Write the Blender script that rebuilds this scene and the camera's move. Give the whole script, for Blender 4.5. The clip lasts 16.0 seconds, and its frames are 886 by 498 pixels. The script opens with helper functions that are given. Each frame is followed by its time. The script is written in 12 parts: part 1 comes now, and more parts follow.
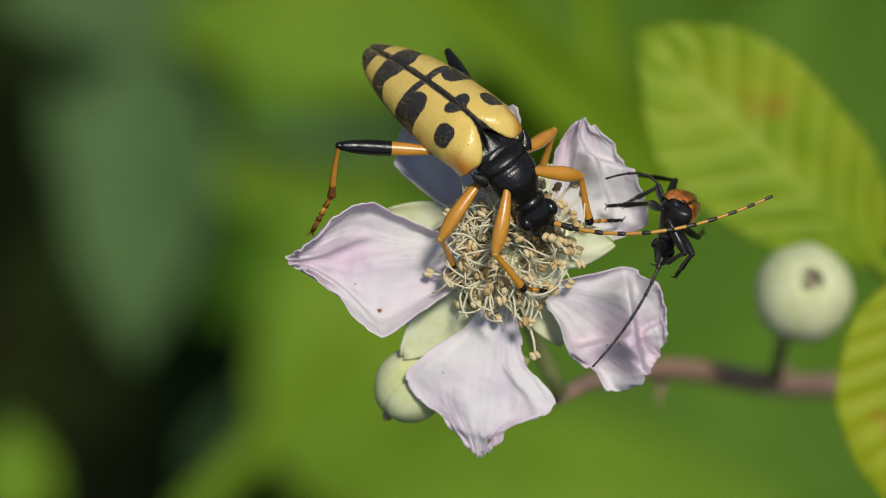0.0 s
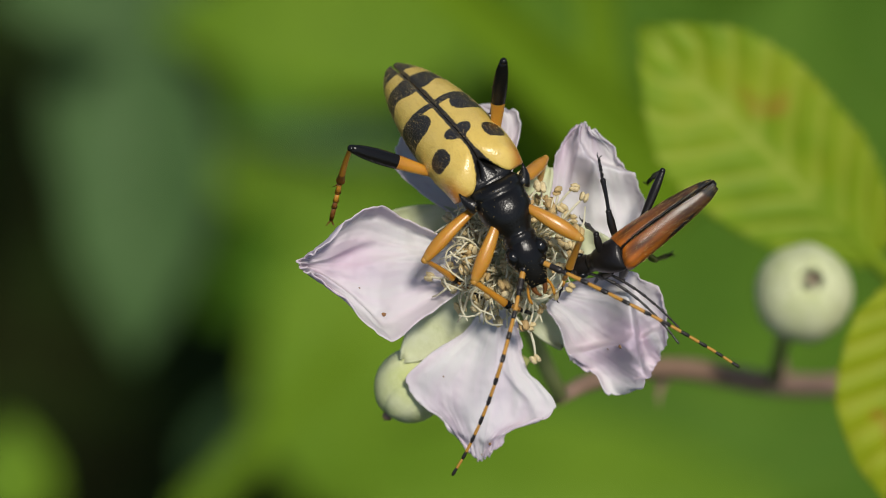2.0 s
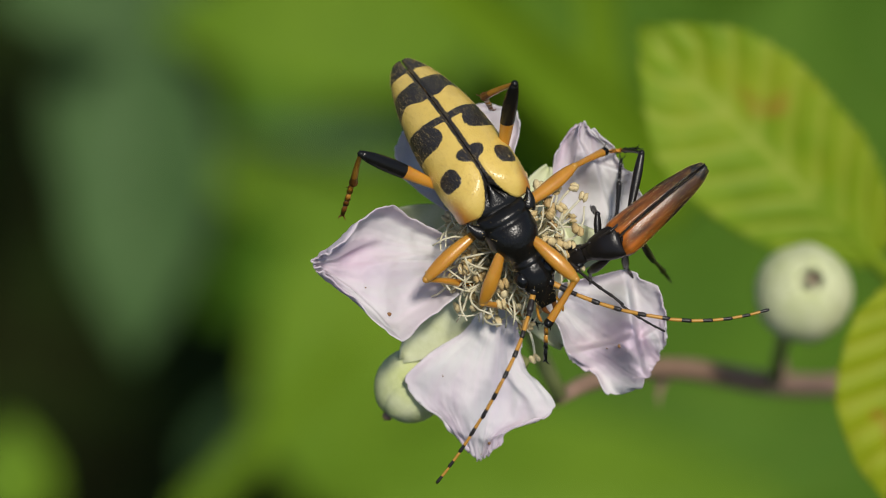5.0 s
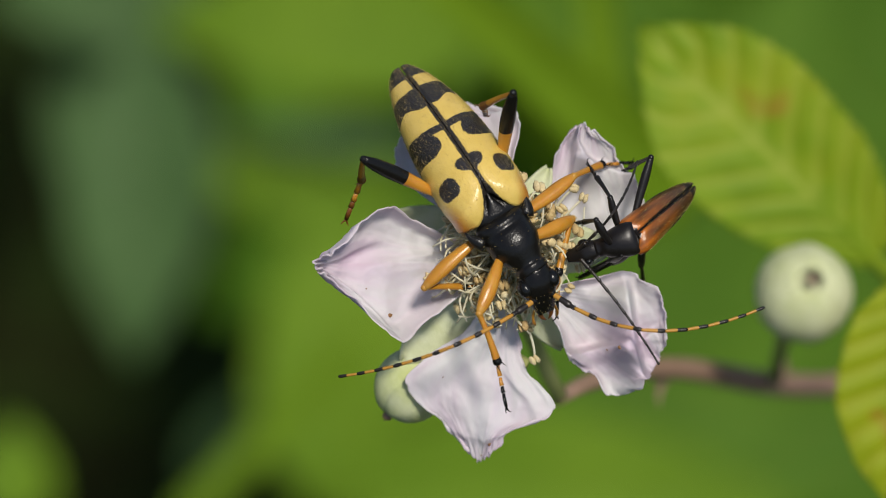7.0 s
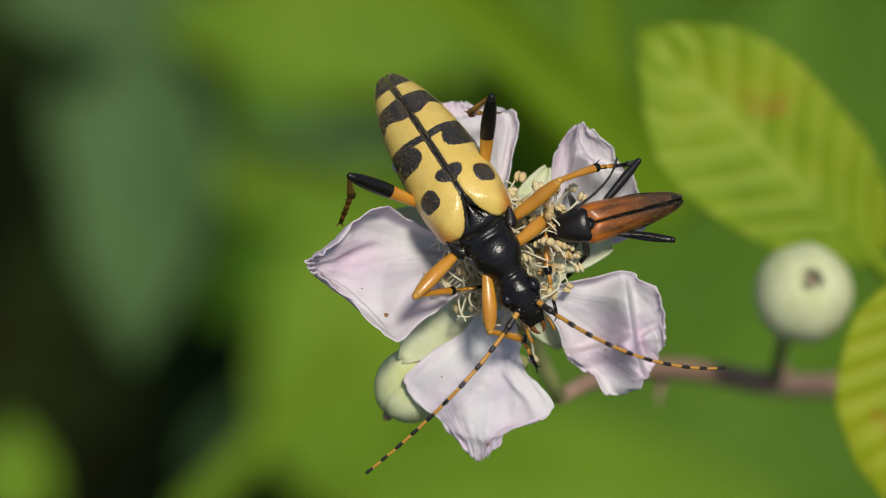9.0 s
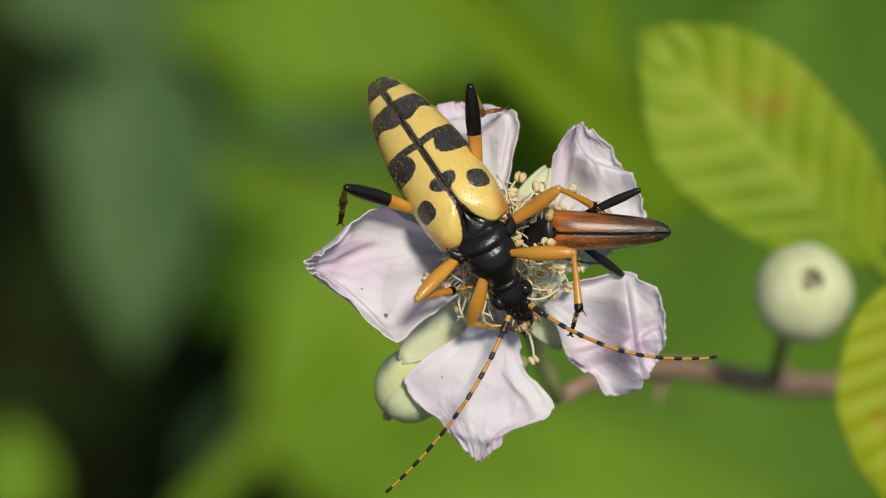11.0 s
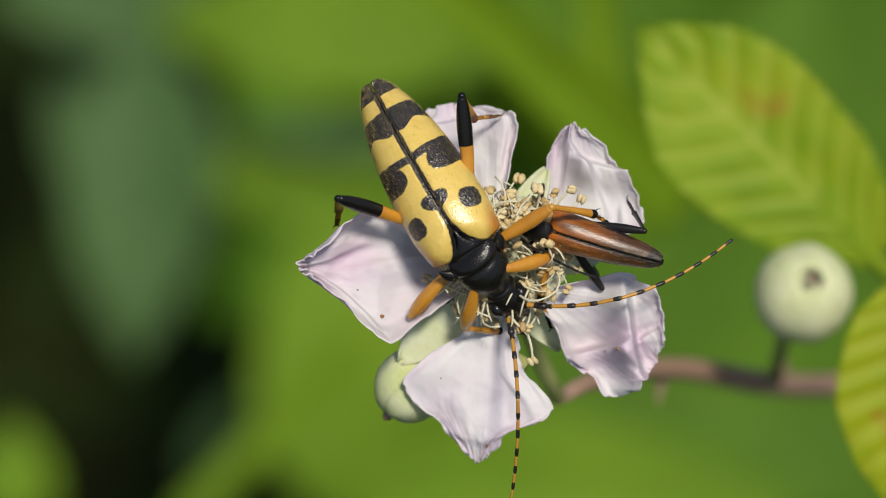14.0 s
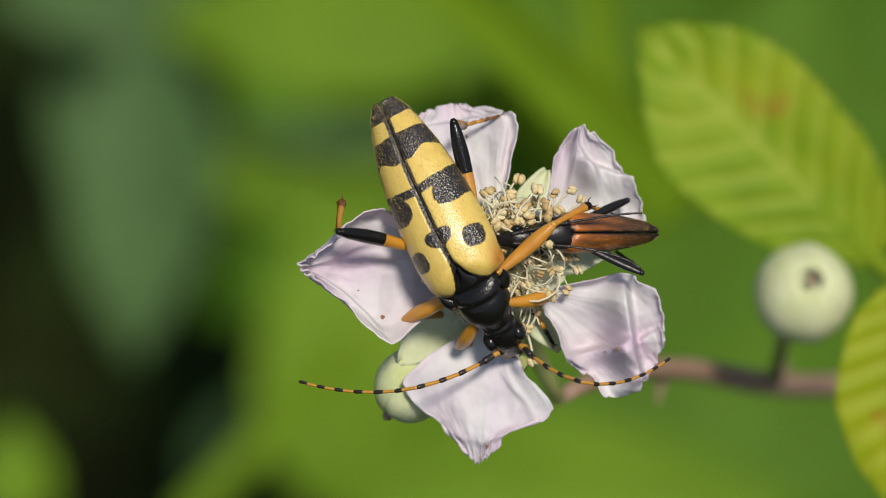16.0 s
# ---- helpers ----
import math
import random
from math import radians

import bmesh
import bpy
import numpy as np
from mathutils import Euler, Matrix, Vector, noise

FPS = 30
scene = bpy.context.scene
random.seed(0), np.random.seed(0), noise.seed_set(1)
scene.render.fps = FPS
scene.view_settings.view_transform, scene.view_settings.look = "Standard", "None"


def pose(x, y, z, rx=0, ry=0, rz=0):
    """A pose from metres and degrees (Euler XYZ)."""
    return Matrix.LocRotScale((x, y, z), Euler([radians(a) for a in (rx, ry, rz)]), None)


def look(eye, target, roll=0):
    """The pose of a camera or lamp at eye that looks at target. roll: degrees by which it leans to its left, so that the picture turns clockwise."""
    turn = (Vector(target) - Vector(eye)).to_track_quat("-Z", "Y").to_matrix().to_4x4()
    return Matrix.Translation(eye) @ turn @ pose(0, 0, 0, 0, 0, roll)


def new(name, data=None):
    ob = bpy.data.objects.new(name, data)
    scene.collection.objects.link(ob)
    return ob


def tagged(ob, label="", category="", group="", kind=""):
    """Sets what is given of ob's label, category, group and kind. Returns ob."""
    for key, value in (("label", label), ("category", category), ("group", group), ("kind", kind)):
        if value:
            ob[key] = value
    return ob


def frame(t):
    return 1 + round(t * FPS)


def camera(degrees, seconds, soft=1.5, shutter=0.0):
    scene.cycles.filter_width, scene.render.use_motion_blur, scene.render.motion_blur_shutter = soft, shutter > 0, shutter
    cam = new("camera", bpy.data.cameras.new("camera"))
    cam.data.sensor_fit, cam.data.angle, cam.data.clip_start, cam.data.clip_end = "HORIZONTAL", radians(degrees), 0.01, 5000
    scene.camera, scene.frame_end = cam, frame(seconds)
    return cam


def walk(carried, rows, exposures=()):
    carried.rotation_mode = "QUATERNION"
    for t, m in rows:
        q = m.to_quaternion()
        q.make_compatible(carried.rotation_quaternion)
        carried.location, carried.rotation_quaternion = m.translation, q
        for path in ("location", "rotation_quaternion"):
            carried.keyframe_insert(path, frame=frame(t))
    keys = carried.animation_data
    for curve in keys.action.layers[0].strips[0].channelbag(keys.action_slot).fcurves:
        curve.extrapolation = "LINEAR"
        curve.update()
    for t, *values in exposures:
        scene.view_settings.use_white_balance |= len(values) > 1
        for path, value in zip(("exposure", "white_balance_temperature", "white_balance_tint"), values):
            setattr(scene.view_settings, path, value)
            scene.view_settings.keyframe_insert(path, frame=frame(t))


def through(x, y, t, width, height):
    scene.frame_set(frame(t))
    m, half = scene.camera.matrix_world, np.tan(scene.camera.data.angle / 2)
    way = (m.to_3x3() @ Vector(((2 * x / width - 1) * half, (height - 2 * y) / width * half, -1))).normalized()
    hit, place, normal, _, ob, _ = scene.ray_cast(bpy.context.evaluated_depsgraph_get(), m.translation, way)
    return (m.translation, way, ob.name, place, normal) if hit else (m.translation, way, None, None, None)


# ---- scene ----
# Plants and insects are laid out in millimetres in the flower's own frame: u right, v up its face, w out of it.
TILT = radians(50)
FLOWER = Matrix(((1, 0, 0, 0),
                 (0, math.sin(TILT), -math.cos(TILT), 0),
                 (0, math.cos(TILT), math.sin(TILT), 1.0),
                 (0, 0, 0, 1)))
DIST = 0.258
cam = camera(12.6, 16.0, soft=1.0)
cam.data.dof.use_dof = True
cam.data.dof.focus_distance = DIST - 0.0030
cam.data.dof.aperture_fstop = 27
view = FLOWER @ Matrix.Translation((0, 0, DIST))
walk(cam, [(0.0, view), (16.0, view)], [(0.0, 0.02, 6500, 10), (9.0, 0.05, 6540, 10), (11.5, 0.16, 6620, 10), (16.0, 0.16, 6620, 10)])

# ---- light: hazy summer sun over a hedge, sky all round
SUN_IN_FLOWER = Vector((0.19, 0.31, 0.93)).normalized()
SUN = (FLOWER.to_3x3() @ SUN_IN_FLOWER).normalized()
world = bpy.data.worlds.new("sky")
scene.world = world
world.use_nodes = True
sky = world.node_tree.nodes.new("ShaderNodeTexSky")
sky.sky_type, sky.sun_disc = "NISHITA", False
sky.sun_elevation = math.asin(SUN.z)
sky.sun_rotation = math.atan2(SUN.x, SUN.y)
world.node_tree.links.new(sky.outputs[0], world.node_tree.nodes["Background"].inputs[0])
world.node_tree.nodes["Background"].inputs[1].default_value = 0.082
sun = new("sun", bpy.data.lights.new("sun", "SUN"))
sun.data.energy, sun.data.angle, sun.data.color = 3.6, radians(9), (1.0, 0.94, 0.84)
sun.matrix_world = look(Vector((0, 0, 3)) + SUN, (0, 0, 3))

# ---- materials
MM = 0.001


def mat(name):
    """A node material; returns it with a short maker of nodes, its links and its shader."""
    m = bpy.data.materials.new(name)
    m.use_nodes = True
    tree = m.node_tree

    def add(kind, **values):
        n = tree.nodes.new("ShaderNode" + kind)
        for key, value in values.items():
            if key[0] == "i" and key[1:].isdigit():
                n.inputs[int(key[1:])].default_value = value
            else:
                n.inputs[key.replace("_", " ")].default_value = value
        return n
    return m, tree, add, tree.nodes["Principled BSDF"]


def ramp(tree, fac, stops):
    n = tree.nodes.new("ShaderNodeValToRGB")
    while len(n.color_ramp.elements) < len(stops):
        n.color_ramp.elements.new(0.5)
    for e, (p, c) in zip(n.color_ramp.elements, stops):
        e.position, e.color = p, (*c, 1)
    tree.links.new(fac, n.inputs[0])
    return n


def mixed(tree, fac, a, b):
    n = tree.nodes.new("ShaderNodeMix")
    n.data_type = "RGBA"
    for socket, v in ((n.inputs[0], fac), (n.inputs[6], a), (n.inputs[7], b)):
        if isinstance(v, (int, float)):
            socket.default_value = v
        elif isinstance(v, tuple):
            socket.default_value = (*v, 1)
        else:
            tree.links.new(v, socket)
    return n.outputs[2]


def noisy(tree, scale, detail=4, rough=0.6, stretch=None):
    """Noise by the object's own coordinates; scale is per millimetre."""
    c = tree.nodes.new("ShaderNodeTexCoord")
    m = tree.nodes.new("ShaderNodeMapping")
    m.inputs[3].default_value = tuple(1 / MM * s for s in (stretch or (1, 1, 1)))
    tree.links.new(c.outputs["Object"], m.inputs[0])
    n = tree.nodes.new("ShaderNodeTexNoise")
    n.inputs["Scale"].default_value, n.inputs["Detail"].default_value, n.inputs["Roughness"].default_value = scale, detail, rough
    tree.links.new(m.outputs[0], n.inputs[0])
    return n.outputs[0]


def bump(tree, bsdf, height, strength, depth_mm):
    b = tree.nodes.new("ShaderNodeBump")
    b.inputs["Strength"].default_value, b.inputs["Distance"].default_value = strength, depth_mm * MM
    tree.links.new(height, b.inputs["Height"])
    tree.links.new(b.outputs[0], bsdf.inputs["Normal"])


def chitin(name, dark, light, rough, grain=9.0, depth=0.03, coat=0.0, gloss=0.5, pits=0.0, flesh=0.0):
    """Insect cuticle; pits: round punctures per millimetre, flesh: waxy depth."""
    m, tree, add, p = mat(name)
    n = noisy(tree, grain, 3)
    big = noisy(tree, 0.7, 3)
    tree.links.new(mixed(tree, big, dark, light), p.inputs["Base Color"])
    p.inputs["Roughness"].default_value, p.inputs["Coat Weight"].default_value = rough, coat
    p.inputs["Coat Roughness"].default_value = 0.2
    p.inputs["Specular IOR Level"].default_value = gloss
    if flesh:
        p.inputs["Subsurface Weight"].default_value = flesh
        p.inputs["Subsurface Radius"].default_value = (0.0004, 0.0002, 0.00006)
        p.inputs["Subsurface Scale"].default_value = 1.0
    if pits:
        c = tree.nodes.new("ShaderNodeTexCoord")
        mp = tree.nodes.new("ShaderNodeMapping")
        mp.inputs[3].default_value = (1 / MM,) * 3
        tree.links.new(c.outputs["Object"], mp.inputs[0])
        v = tree.nodes.new("ShaderNodeTexVoronoi")
        v.inputs["Scale"].default_value = pits
        tree.links.new(mp.outputs[0], v.inputs[0])
        both = tree.nodes.new("ShaderNodeMath")
        both.operation = "MULTIPLY_ADD"
        tree.links.new(n, both.inputs[0])
        both.inputs[1].default_value = 0.35
        tree.links.new(v.outputs[0], both.inputs[2])
        n = both.outputs[0]
    bump(tree, p, n, 0.7, depth)
    return m


def thin(name, stops, scale, through, rough=0.5, sheen=0.3, grain=3.0, depth=0.05, stretch=None, spots=None, veins=None, ribs=False):
    """Leaf or petal tissue: part of the light goes through."""
    m, tree, add, p = mat(name)
    c = ramp(tree, noisy(tree, scale, 5, 0.6, stretch), stops).outputs[0]
    if spots:
        s = ramp(tree, noisy(tree, spots[0], 2), ((spots[1], (0, 0, 0)), (spots[1] + 0.06, (1, 1, 1)))).outputs[0]
        c = mixed(tree, s, c, spots[2])
    if veins:
        a = tree.nodes.new("ShaderNodeAttribute")
        a.attribute_name = "vein"
        c = mixed(tree, a.outputs["Fac"], c, veins)
    tree.links.new(c, p.inputs["Base Color"])
    p.inputs["Roughness"].default_value = rough
    p.inputs["Specular IOR Level"].default_value = sheen
    relief = noisy(tree, grain, 4, 0.6, stretch)
    if ribs:
        a = tree.nodes.new("ShaderNodeAttribute")
        a.attribute_name = "across"
        w = tree.nodes.new("ShaderNodeMath")
        w.operation = "SINE"
        tree.links.new(a.outputs["Fac"], w.inputs[0])
        k = tree.nodes.new("ShaderNodeMath")
        k.operation = "MULTIPLY_ADD"
        tree.links.new(w.outputs[0], k.inputs[0])
        k.inputs[1].default_value = 0.35
        tree.links.new(relief, k.inputs[2])
        relief = k.outputs[0]
    bump(tree, p, relief, 0.6, depth)
    t = tree.nodes.new("ShaderNodeBsdfTranslucent")
    tree.links.new(c, t.inputs[0])
    mix = tree.nodes.new("ShaderNodeMixShader")
    mix.inputs[0].default_value = through
    tree.links.new(p.outputs[0], mix.inputs[1])
    tree.links.new(t.outputs[0], mix.inputs[2])
    tree.links.new(mix.outputs[0], tree.nodes["Material Output"].inputs[0])
    return m


BLACK = chitin("black_chitin", (0.004, 0.004, 0.004), (0.009, 0.008, 0.007), 0.2, 8, 0.03, 0.0, 0.3)
BLACK_MATT = chitin("punctured_black_chitin", (0.004, 0.004, 0.004), (0.008, 0.007, 0.006), 0.29, 6, 0.016, 0.0, 0.36, 8.5)
GLOSS = chitin("eye_black", (0.004, 0.004, 0.004), (0.007, 0.007, 0.007), 0.22, 25, 0.01, 0.0, 0.4)
AMBER = chitin("amber_chitin", (0.34, 0.13, 0.009), (0.58, 0.28, 0.030), 0.33, 9, 0.02, 0.2, 0.55, 0.0, 0.25)
AMBER_DULL = chitin("dull_amber_chitin", (0.34, 0.15, 0.018), (0.56, 0.30, 0.05), 0.4, 9, 0.03)
KNEE = chitin("brown_knee", (0.09, 0.032, 0.007), (0.19, 0.068, 0.011), 0.3, 9, 0.02)
SMOKE = chitin("dark_antenna", (0.010, 0.008, 0.007), (0.022, 0.017, 0.014), 0.4, 10, 0.03)
SOOT = chitin("sooty_chitin", (0.006, 0.005, 0.005), (0.012, 0.010, 0.009), 0.34, 10, 0.010, 0.0, 0.36, 10.0)
HAIR = chitin("golden_hair", (0.50, 0.36, 0.12), (0.62, 0.46, 0.18), 0.4)


def elytron_material(name, ground, side, mark, rough=(0.30, 0.42), coat=0.6, pits=9.5, relief=0.06):
    """Wing-case: ground colour, warmer at the shoulder, dark marks from the stored pattern; fine pits."""
    m, tree, add, p = mat(name)

    def stored(key):
        a = tree.nodes.new("ShaderNodeAttribute")
        a.attribute_name = key
        return a.outputs["Fac"]
    base = mixed(tree, noisy(tree, 1.2, 4), ground[0], ground[1])
    base = mixed(tree, stored("shoulder"), base, side)
    wob = tree.nodes.new("ShaderNodeMath")
    wob.operation = "MULTIPLY_ADD"
    tree.links.new(noisy(tree, 1.6, 2), wob.inputs[0])
    wob.inputs[1].default_value = 0.08
    tree.links.new(stored("pattern"), wob.inputs[2])
    c = tree.nodes.new("ShaderNodeTexCoord")
    mp = tree.nodes.new("ShaderNodeMapping")
    mp.inputs[3].default_value = (700, 900, 900)
    tree.links.new(c.outputs["Object"], mp.inputs[0])
    v = tree.nodes.new("ShaderNodeTexVoronoi")
    v.inputs["Scale"].default_value = pits
    tree.links.new(mp.outputs[0], v.inputs[0])
    rag = tree.nodes.new("ShaderNodeMath")
    rag.operation = "MULTIPLY_ADD"
    tree.links.new(v.outputs[0], rag.inputs[0])
    rag.inputs[1].default_value = 0.035
    tree.links.new(wob.outputs[0], rag.inputs[2])
    mask = ramp(tree, rag.outputs[0], ((0.560, (1, 1, 1)), (0.590, (0, 0, 0)))).outputs[0]
    dots = ramp(tree, v.outputs[0], ((0.10, (1, 1, 1)), (0.24, (0, 0, 0)))).outputs[0]
    dim = tree.nodes.new("ShaderNodeMath")
    dim.operation = "MULTIPLY"
    tree.links.new(dots, dim.inputs[0])
    dim.inputs[1].default_value = 0.5
    base = mixed(tree, dim.outputs[0], base, side)
    tree.links.new(mixed(tree, mask, base, mark), p.inputs["Base Color"])
    sheen = mixed(tree, mask, (rough[0],) * 3, (rough[1],) * 3)
    tree.links.new(sheen, p.inputs["Roughness"])
    deep = tree.nodes.new("ShaderNodeMath")
    deep.operation = "MULTIPLY"
    tree.links.new(v.outputs[0], deep.inputs[0])
    tree.links.new(mixed(tree, mask, (0.30,) * 3, (1.0,) * 3), deep.inputs[1])
    bump(tree, p, deep.outputs[0], 0.8, relief)
    tree.links.new(p.inputs["Normal"].links[0].from_socket, p.inputs["Coat Normal"])
    p.inputs["Coat Weight"].default_value, p.inputs["Coat Roughness"].default_value = coat, 0.36
    return m


YELLOW_CASE = elytron_material("yellow_wing_case", ((0.60, 0.41, 0.07), (0.72, 0.53, 0.14)), (0.44, 0.17, 0.02), (0.014, 0.010, 0.007), (0.34, 0.36), 0.8)
RUST_CASE = elytron_material("rust_wing_case", ((0.034, 0.015, 0.006), (0.075, 0.032, 0.011)), (0.44, 0.125, 0.010), (0.010, 0.007, 0.005), (0.30, 0.32), 0.15, 14.0, 0.045)
PETAL = thin("petal_tissue", ((0.28, (0.71, 0.64, 0.72)), (0.5, (0.75, 0.73, 0.74)), (0.7, (0.79, 0.78, 0.765))), 0.16, 0.36, 0.55, 0.3, 5.0, 0.03, (0.45, 1.5, 1), None, (0.74, 0.50, 0.68), True)
SEPAL = thin("sepal_tissue", ((0.3, (0.60, 0.64, 0.36)), (0.7, (0.74, 0.77, 0.56))), 0.5, 0.3, 0.75, 0.3, 5, 0.08)
BUD = thin("downy_bud", ((0.3, (0.50, 0.54, 0.27)), (0.7, (0.64, 0.66, 0.42))), 0.35, 0.1, 0.85, 0.3, 6, 0.12)
BUD_GREEN = thin("green_bud", ((0.3, (0.50, 0.56, 0.20)), (0.7, (0.72, 0.75, 0.46))), 0.4, 0.2, 0.7, 0.3, 6, 0.08)
FILAMENT = thin("filament_white", ((0.3, (0.82, 0.77, 0.56)), (0.7, (0.87, 0.84, 0.68))), 0.8, 0.45, 0.5)


def anther_tissue():
    m, tree, add, p = mat("anther_tan")
    info = tree.nodes.new("ShaderNodeObjectInfo")
    c = ramp(tree, info.outputs["Random"], ((0.0, (0.38, 0.25, 0.09)), (0.25, (0.60, 0.46, 0.19)), (0.6, (0.75, 0.64, 0.34)), (1.0, (0.85, 0.80, 0.52)))).outputs[0]
    tree.links.new(mixed(tree, noisy(tree, 5.0, 3), c, (0.44, 0.30, 0.14)), p.inputs["Base Color"])
    p.inputs["Roughness"].default_value = 0.8
    bump(tree, p, noisy(tree, 8.0, 4), 1.0, 0.1)
    return m


ANTHER = anther_tissue()
CARPEL = chitin("carpel_green", (0.70, 0.72, 0.44), (0.82, 0.83, 0.62), 0.5, 6, 0.04)
SPECK = chitin("brown_speck", (0.16, 0.07, 0.02), (0.26, 0.13, 0.05), 0.7)
STEM = chitin("bramble_stem", (0.24, 0.14, 0.09), (0.36, 0.23, 0.16), 0.6, 3, 0.06)
GREEN_STEM = chitin("green_stem", (0.24, 0.27, 0.07), (0.36, 0.36, 0.14), 0.55, 1.5, 0.06)
LEAF = thin("bramble_leaf", ((0.3, (0.14, 0.25, 0.006)), (0.5, (0.21, 0.33, 0.010)), (0.72, (0.31, 0.385, 0.016))), 0.09, 0.35, 0.55, 0.2, 1.0, 0.15, None, (0.10, 0.68, (0.32, 0.25, 0.02)), (0.38, 0.44, 0.05))
LEAF_YOUNG = thin("yellow_green_leaf", ((0.3, (0.22, 0.31, 0.006)), (0.7, (0.32, 0.385, 0.01))), 0.12, 0.35, 0.55, 0.2, 1.0, 0.15, None, (0.13, 0.70, (0.36, 0.19, 0.02)), (0.36, 0.38, 0.03))
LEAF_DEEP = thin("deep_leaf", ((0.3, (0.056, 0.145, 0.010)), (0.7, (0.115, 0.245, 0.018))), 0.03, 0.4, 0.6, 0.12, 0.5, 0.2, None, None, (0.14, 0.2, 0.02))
# grey-green, kept dark so that the colour carries the shade
LEAF_GREY = thin("greyish_shade_tinted_leaf", ((0.3, (0.045, 0.100, 0.026)), (0.7, (0.064, 0.132, 0.036))), 0.03, 0.2, 0.6, 0.2, 0.5, 0.2, None, None, (0.11, 0.17, 0.06))
# the deep leaf again, in a brighter colour that stands for sunlight
LEAF_SUN_TINTED = thin("sun_tinted_leaf", ((0.3, (0.125, 0.245, 0.012)), (0.7, (0.20, 0.34, 0.02))), 0.03, 0.4, 0.6, 0.12, 0.5, 0.2, None, None, (0.16, 0.26, 0.03))
GRASS = thin("grass_blade", ((0.3, (0.12, 0.22, 0.006)), (0.7, (0.18, 0.30, 0.012))), 0.05, 0.35, 0.55, 0.15, 0.5, 0.1)


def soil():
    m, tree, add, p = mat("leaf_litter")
    # near-black tones put the hollow's shade into the soil colour
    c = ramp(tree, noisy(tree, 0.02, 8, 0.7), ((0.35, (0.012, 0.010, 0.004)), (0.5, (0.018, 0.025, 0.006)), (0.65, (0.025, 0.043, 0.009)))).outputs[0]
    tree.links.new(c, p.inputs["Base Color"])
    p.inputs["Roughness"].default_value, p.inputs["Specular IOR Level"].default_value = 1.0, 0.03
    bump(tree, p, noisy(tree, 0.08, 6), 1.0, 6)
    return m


SOIL = soil()


# ---- mesh helpers; lengths in millimetres
def thing(name, m, label, category, group="", kind=""):
    ob = new(name)
    ob.empty_display_size = 0.002
    ob.matrix_world = m
    return tagged(ob, label, category, group, kind)


def part(name, bm, material, parent=None, label="", m=None, smooth=True):
    """Links a bmesh in millimetres as one mesh object under a thing or a part."""
    bmesh.ops.scale(bm, vec=(MM, MM, MM), verts=bm.verts)
    bmesh.ops.recalc_face_normals(bm, faces=bm.faces)
    data = bpy.data.meshes.new(name)
    bm.to_mesh(data)
    bm.free()
    data.shade_smooth() if smooth else data.shade_flat()
    for one in (material if isinstance(material, (list, tuple)) else [material]):
        data.materials.append(one)
    return link(name, data, parent, label, m)


def link(name, data, parent=None, label="", m=None):
    ob = new(name, data)
    ob.parent = parent
    if m is not None:
        ob.matrix_basis = m
    return tagged(ob, label)


def at(x, y, z, rx=0, ry=0, rz=0):
    return pose(x * MM, y * MM, z * MM, rx, ry, rz)


def curve_of(stops, t):
    """Smooth value at t from stops (t, value), with no overshoot."""
    n = len(stops)
    if t <= stops[0][0]:
        return stops[0][1]
    if t >= stops[-1][0]:
        return stops[-1][1]
    k = next(i for i in range(n - 1) if t <= stops[i + 1][0])
    step = [(stops[i + 1][1] - stops[i][1]) / (stops[i + 1][0] - stops[i][0]) for i in range(n - 1)]

    def slope(i):
        if i == 0:
            return step[0]
        if i == n - 1:
            return step[-1]
        a, b = step[i - 1], step[i]
        return 0.0 if a * b <= 0 else 2 * a * b / (a + b)
    (a, x), (b, y) = stops[k], stops[k + 1]
    h, f = b - a, (t - a) / (b - a)
    p, q = slope(k) * h, slope(k + 1) * h
    return x + f * (p + f * (3 * (y - x) - 2 * p - q + f * (2 * (x - y) + p + q)))


def loft(bm, rings, cap=True, material=0):
    rows = [[bm.verts.new(p) for p in ring] for ring in rings]
    n = len(rows[0])
    faces = []
    for a, b in zip(rows, rows[1:]):
        for i in range(n):
            faces.append(bm.faces.new((a[i], a[(i + 1) % n], b[(i + 1) % n], b[i])))
    if cap:
        faces += [bm.faces.new(rows[0][::-1]), bm.faces.new(rows[-1])]
    for f in faces:
        f.material_index = material
    return rows


def tube(bm, path, radii, sides=8, flat=1.0, cap=True, material=0):
    """A round or flattened tube along a path of vectors."""
    path = [Vector(p) for p in path]
    side = None
    rings = []
    for i, p in enumerate(path):
        d = (path[min(i + 1, len(path) - 1)] - path[max(i - 1, 0)]).normalized()
        if side is None:
            side = d.cross((0, 0, 1) if abs(d.z) < 0.9 else (0, 1, 0)).normalized()
        side = (side - d * side.dot(d)).normalized()
        up = side.cross(d)
        r = radii[i] if isinstance(radii, (list, tuple)) else radii
        rings.append([p + side * (r * math.cos(a)) + up * (r * flat * math.sin(a)) for a in (k * 2 * math.pi / sides for k in range(sides))])
    return loft(bm, rings, cap, material)


def bezier(a, b, c, d, n):
    a, b, c, d = (Vector(v) for v in (a, b, c, d))
    return [a * (1 - t) ** 3 + b * 3 * t * (1 - t) ** 2 + c * 3 * t * t * (1 - t) + d * t ** 3 for t in (i / n for i in range(n + 1))]


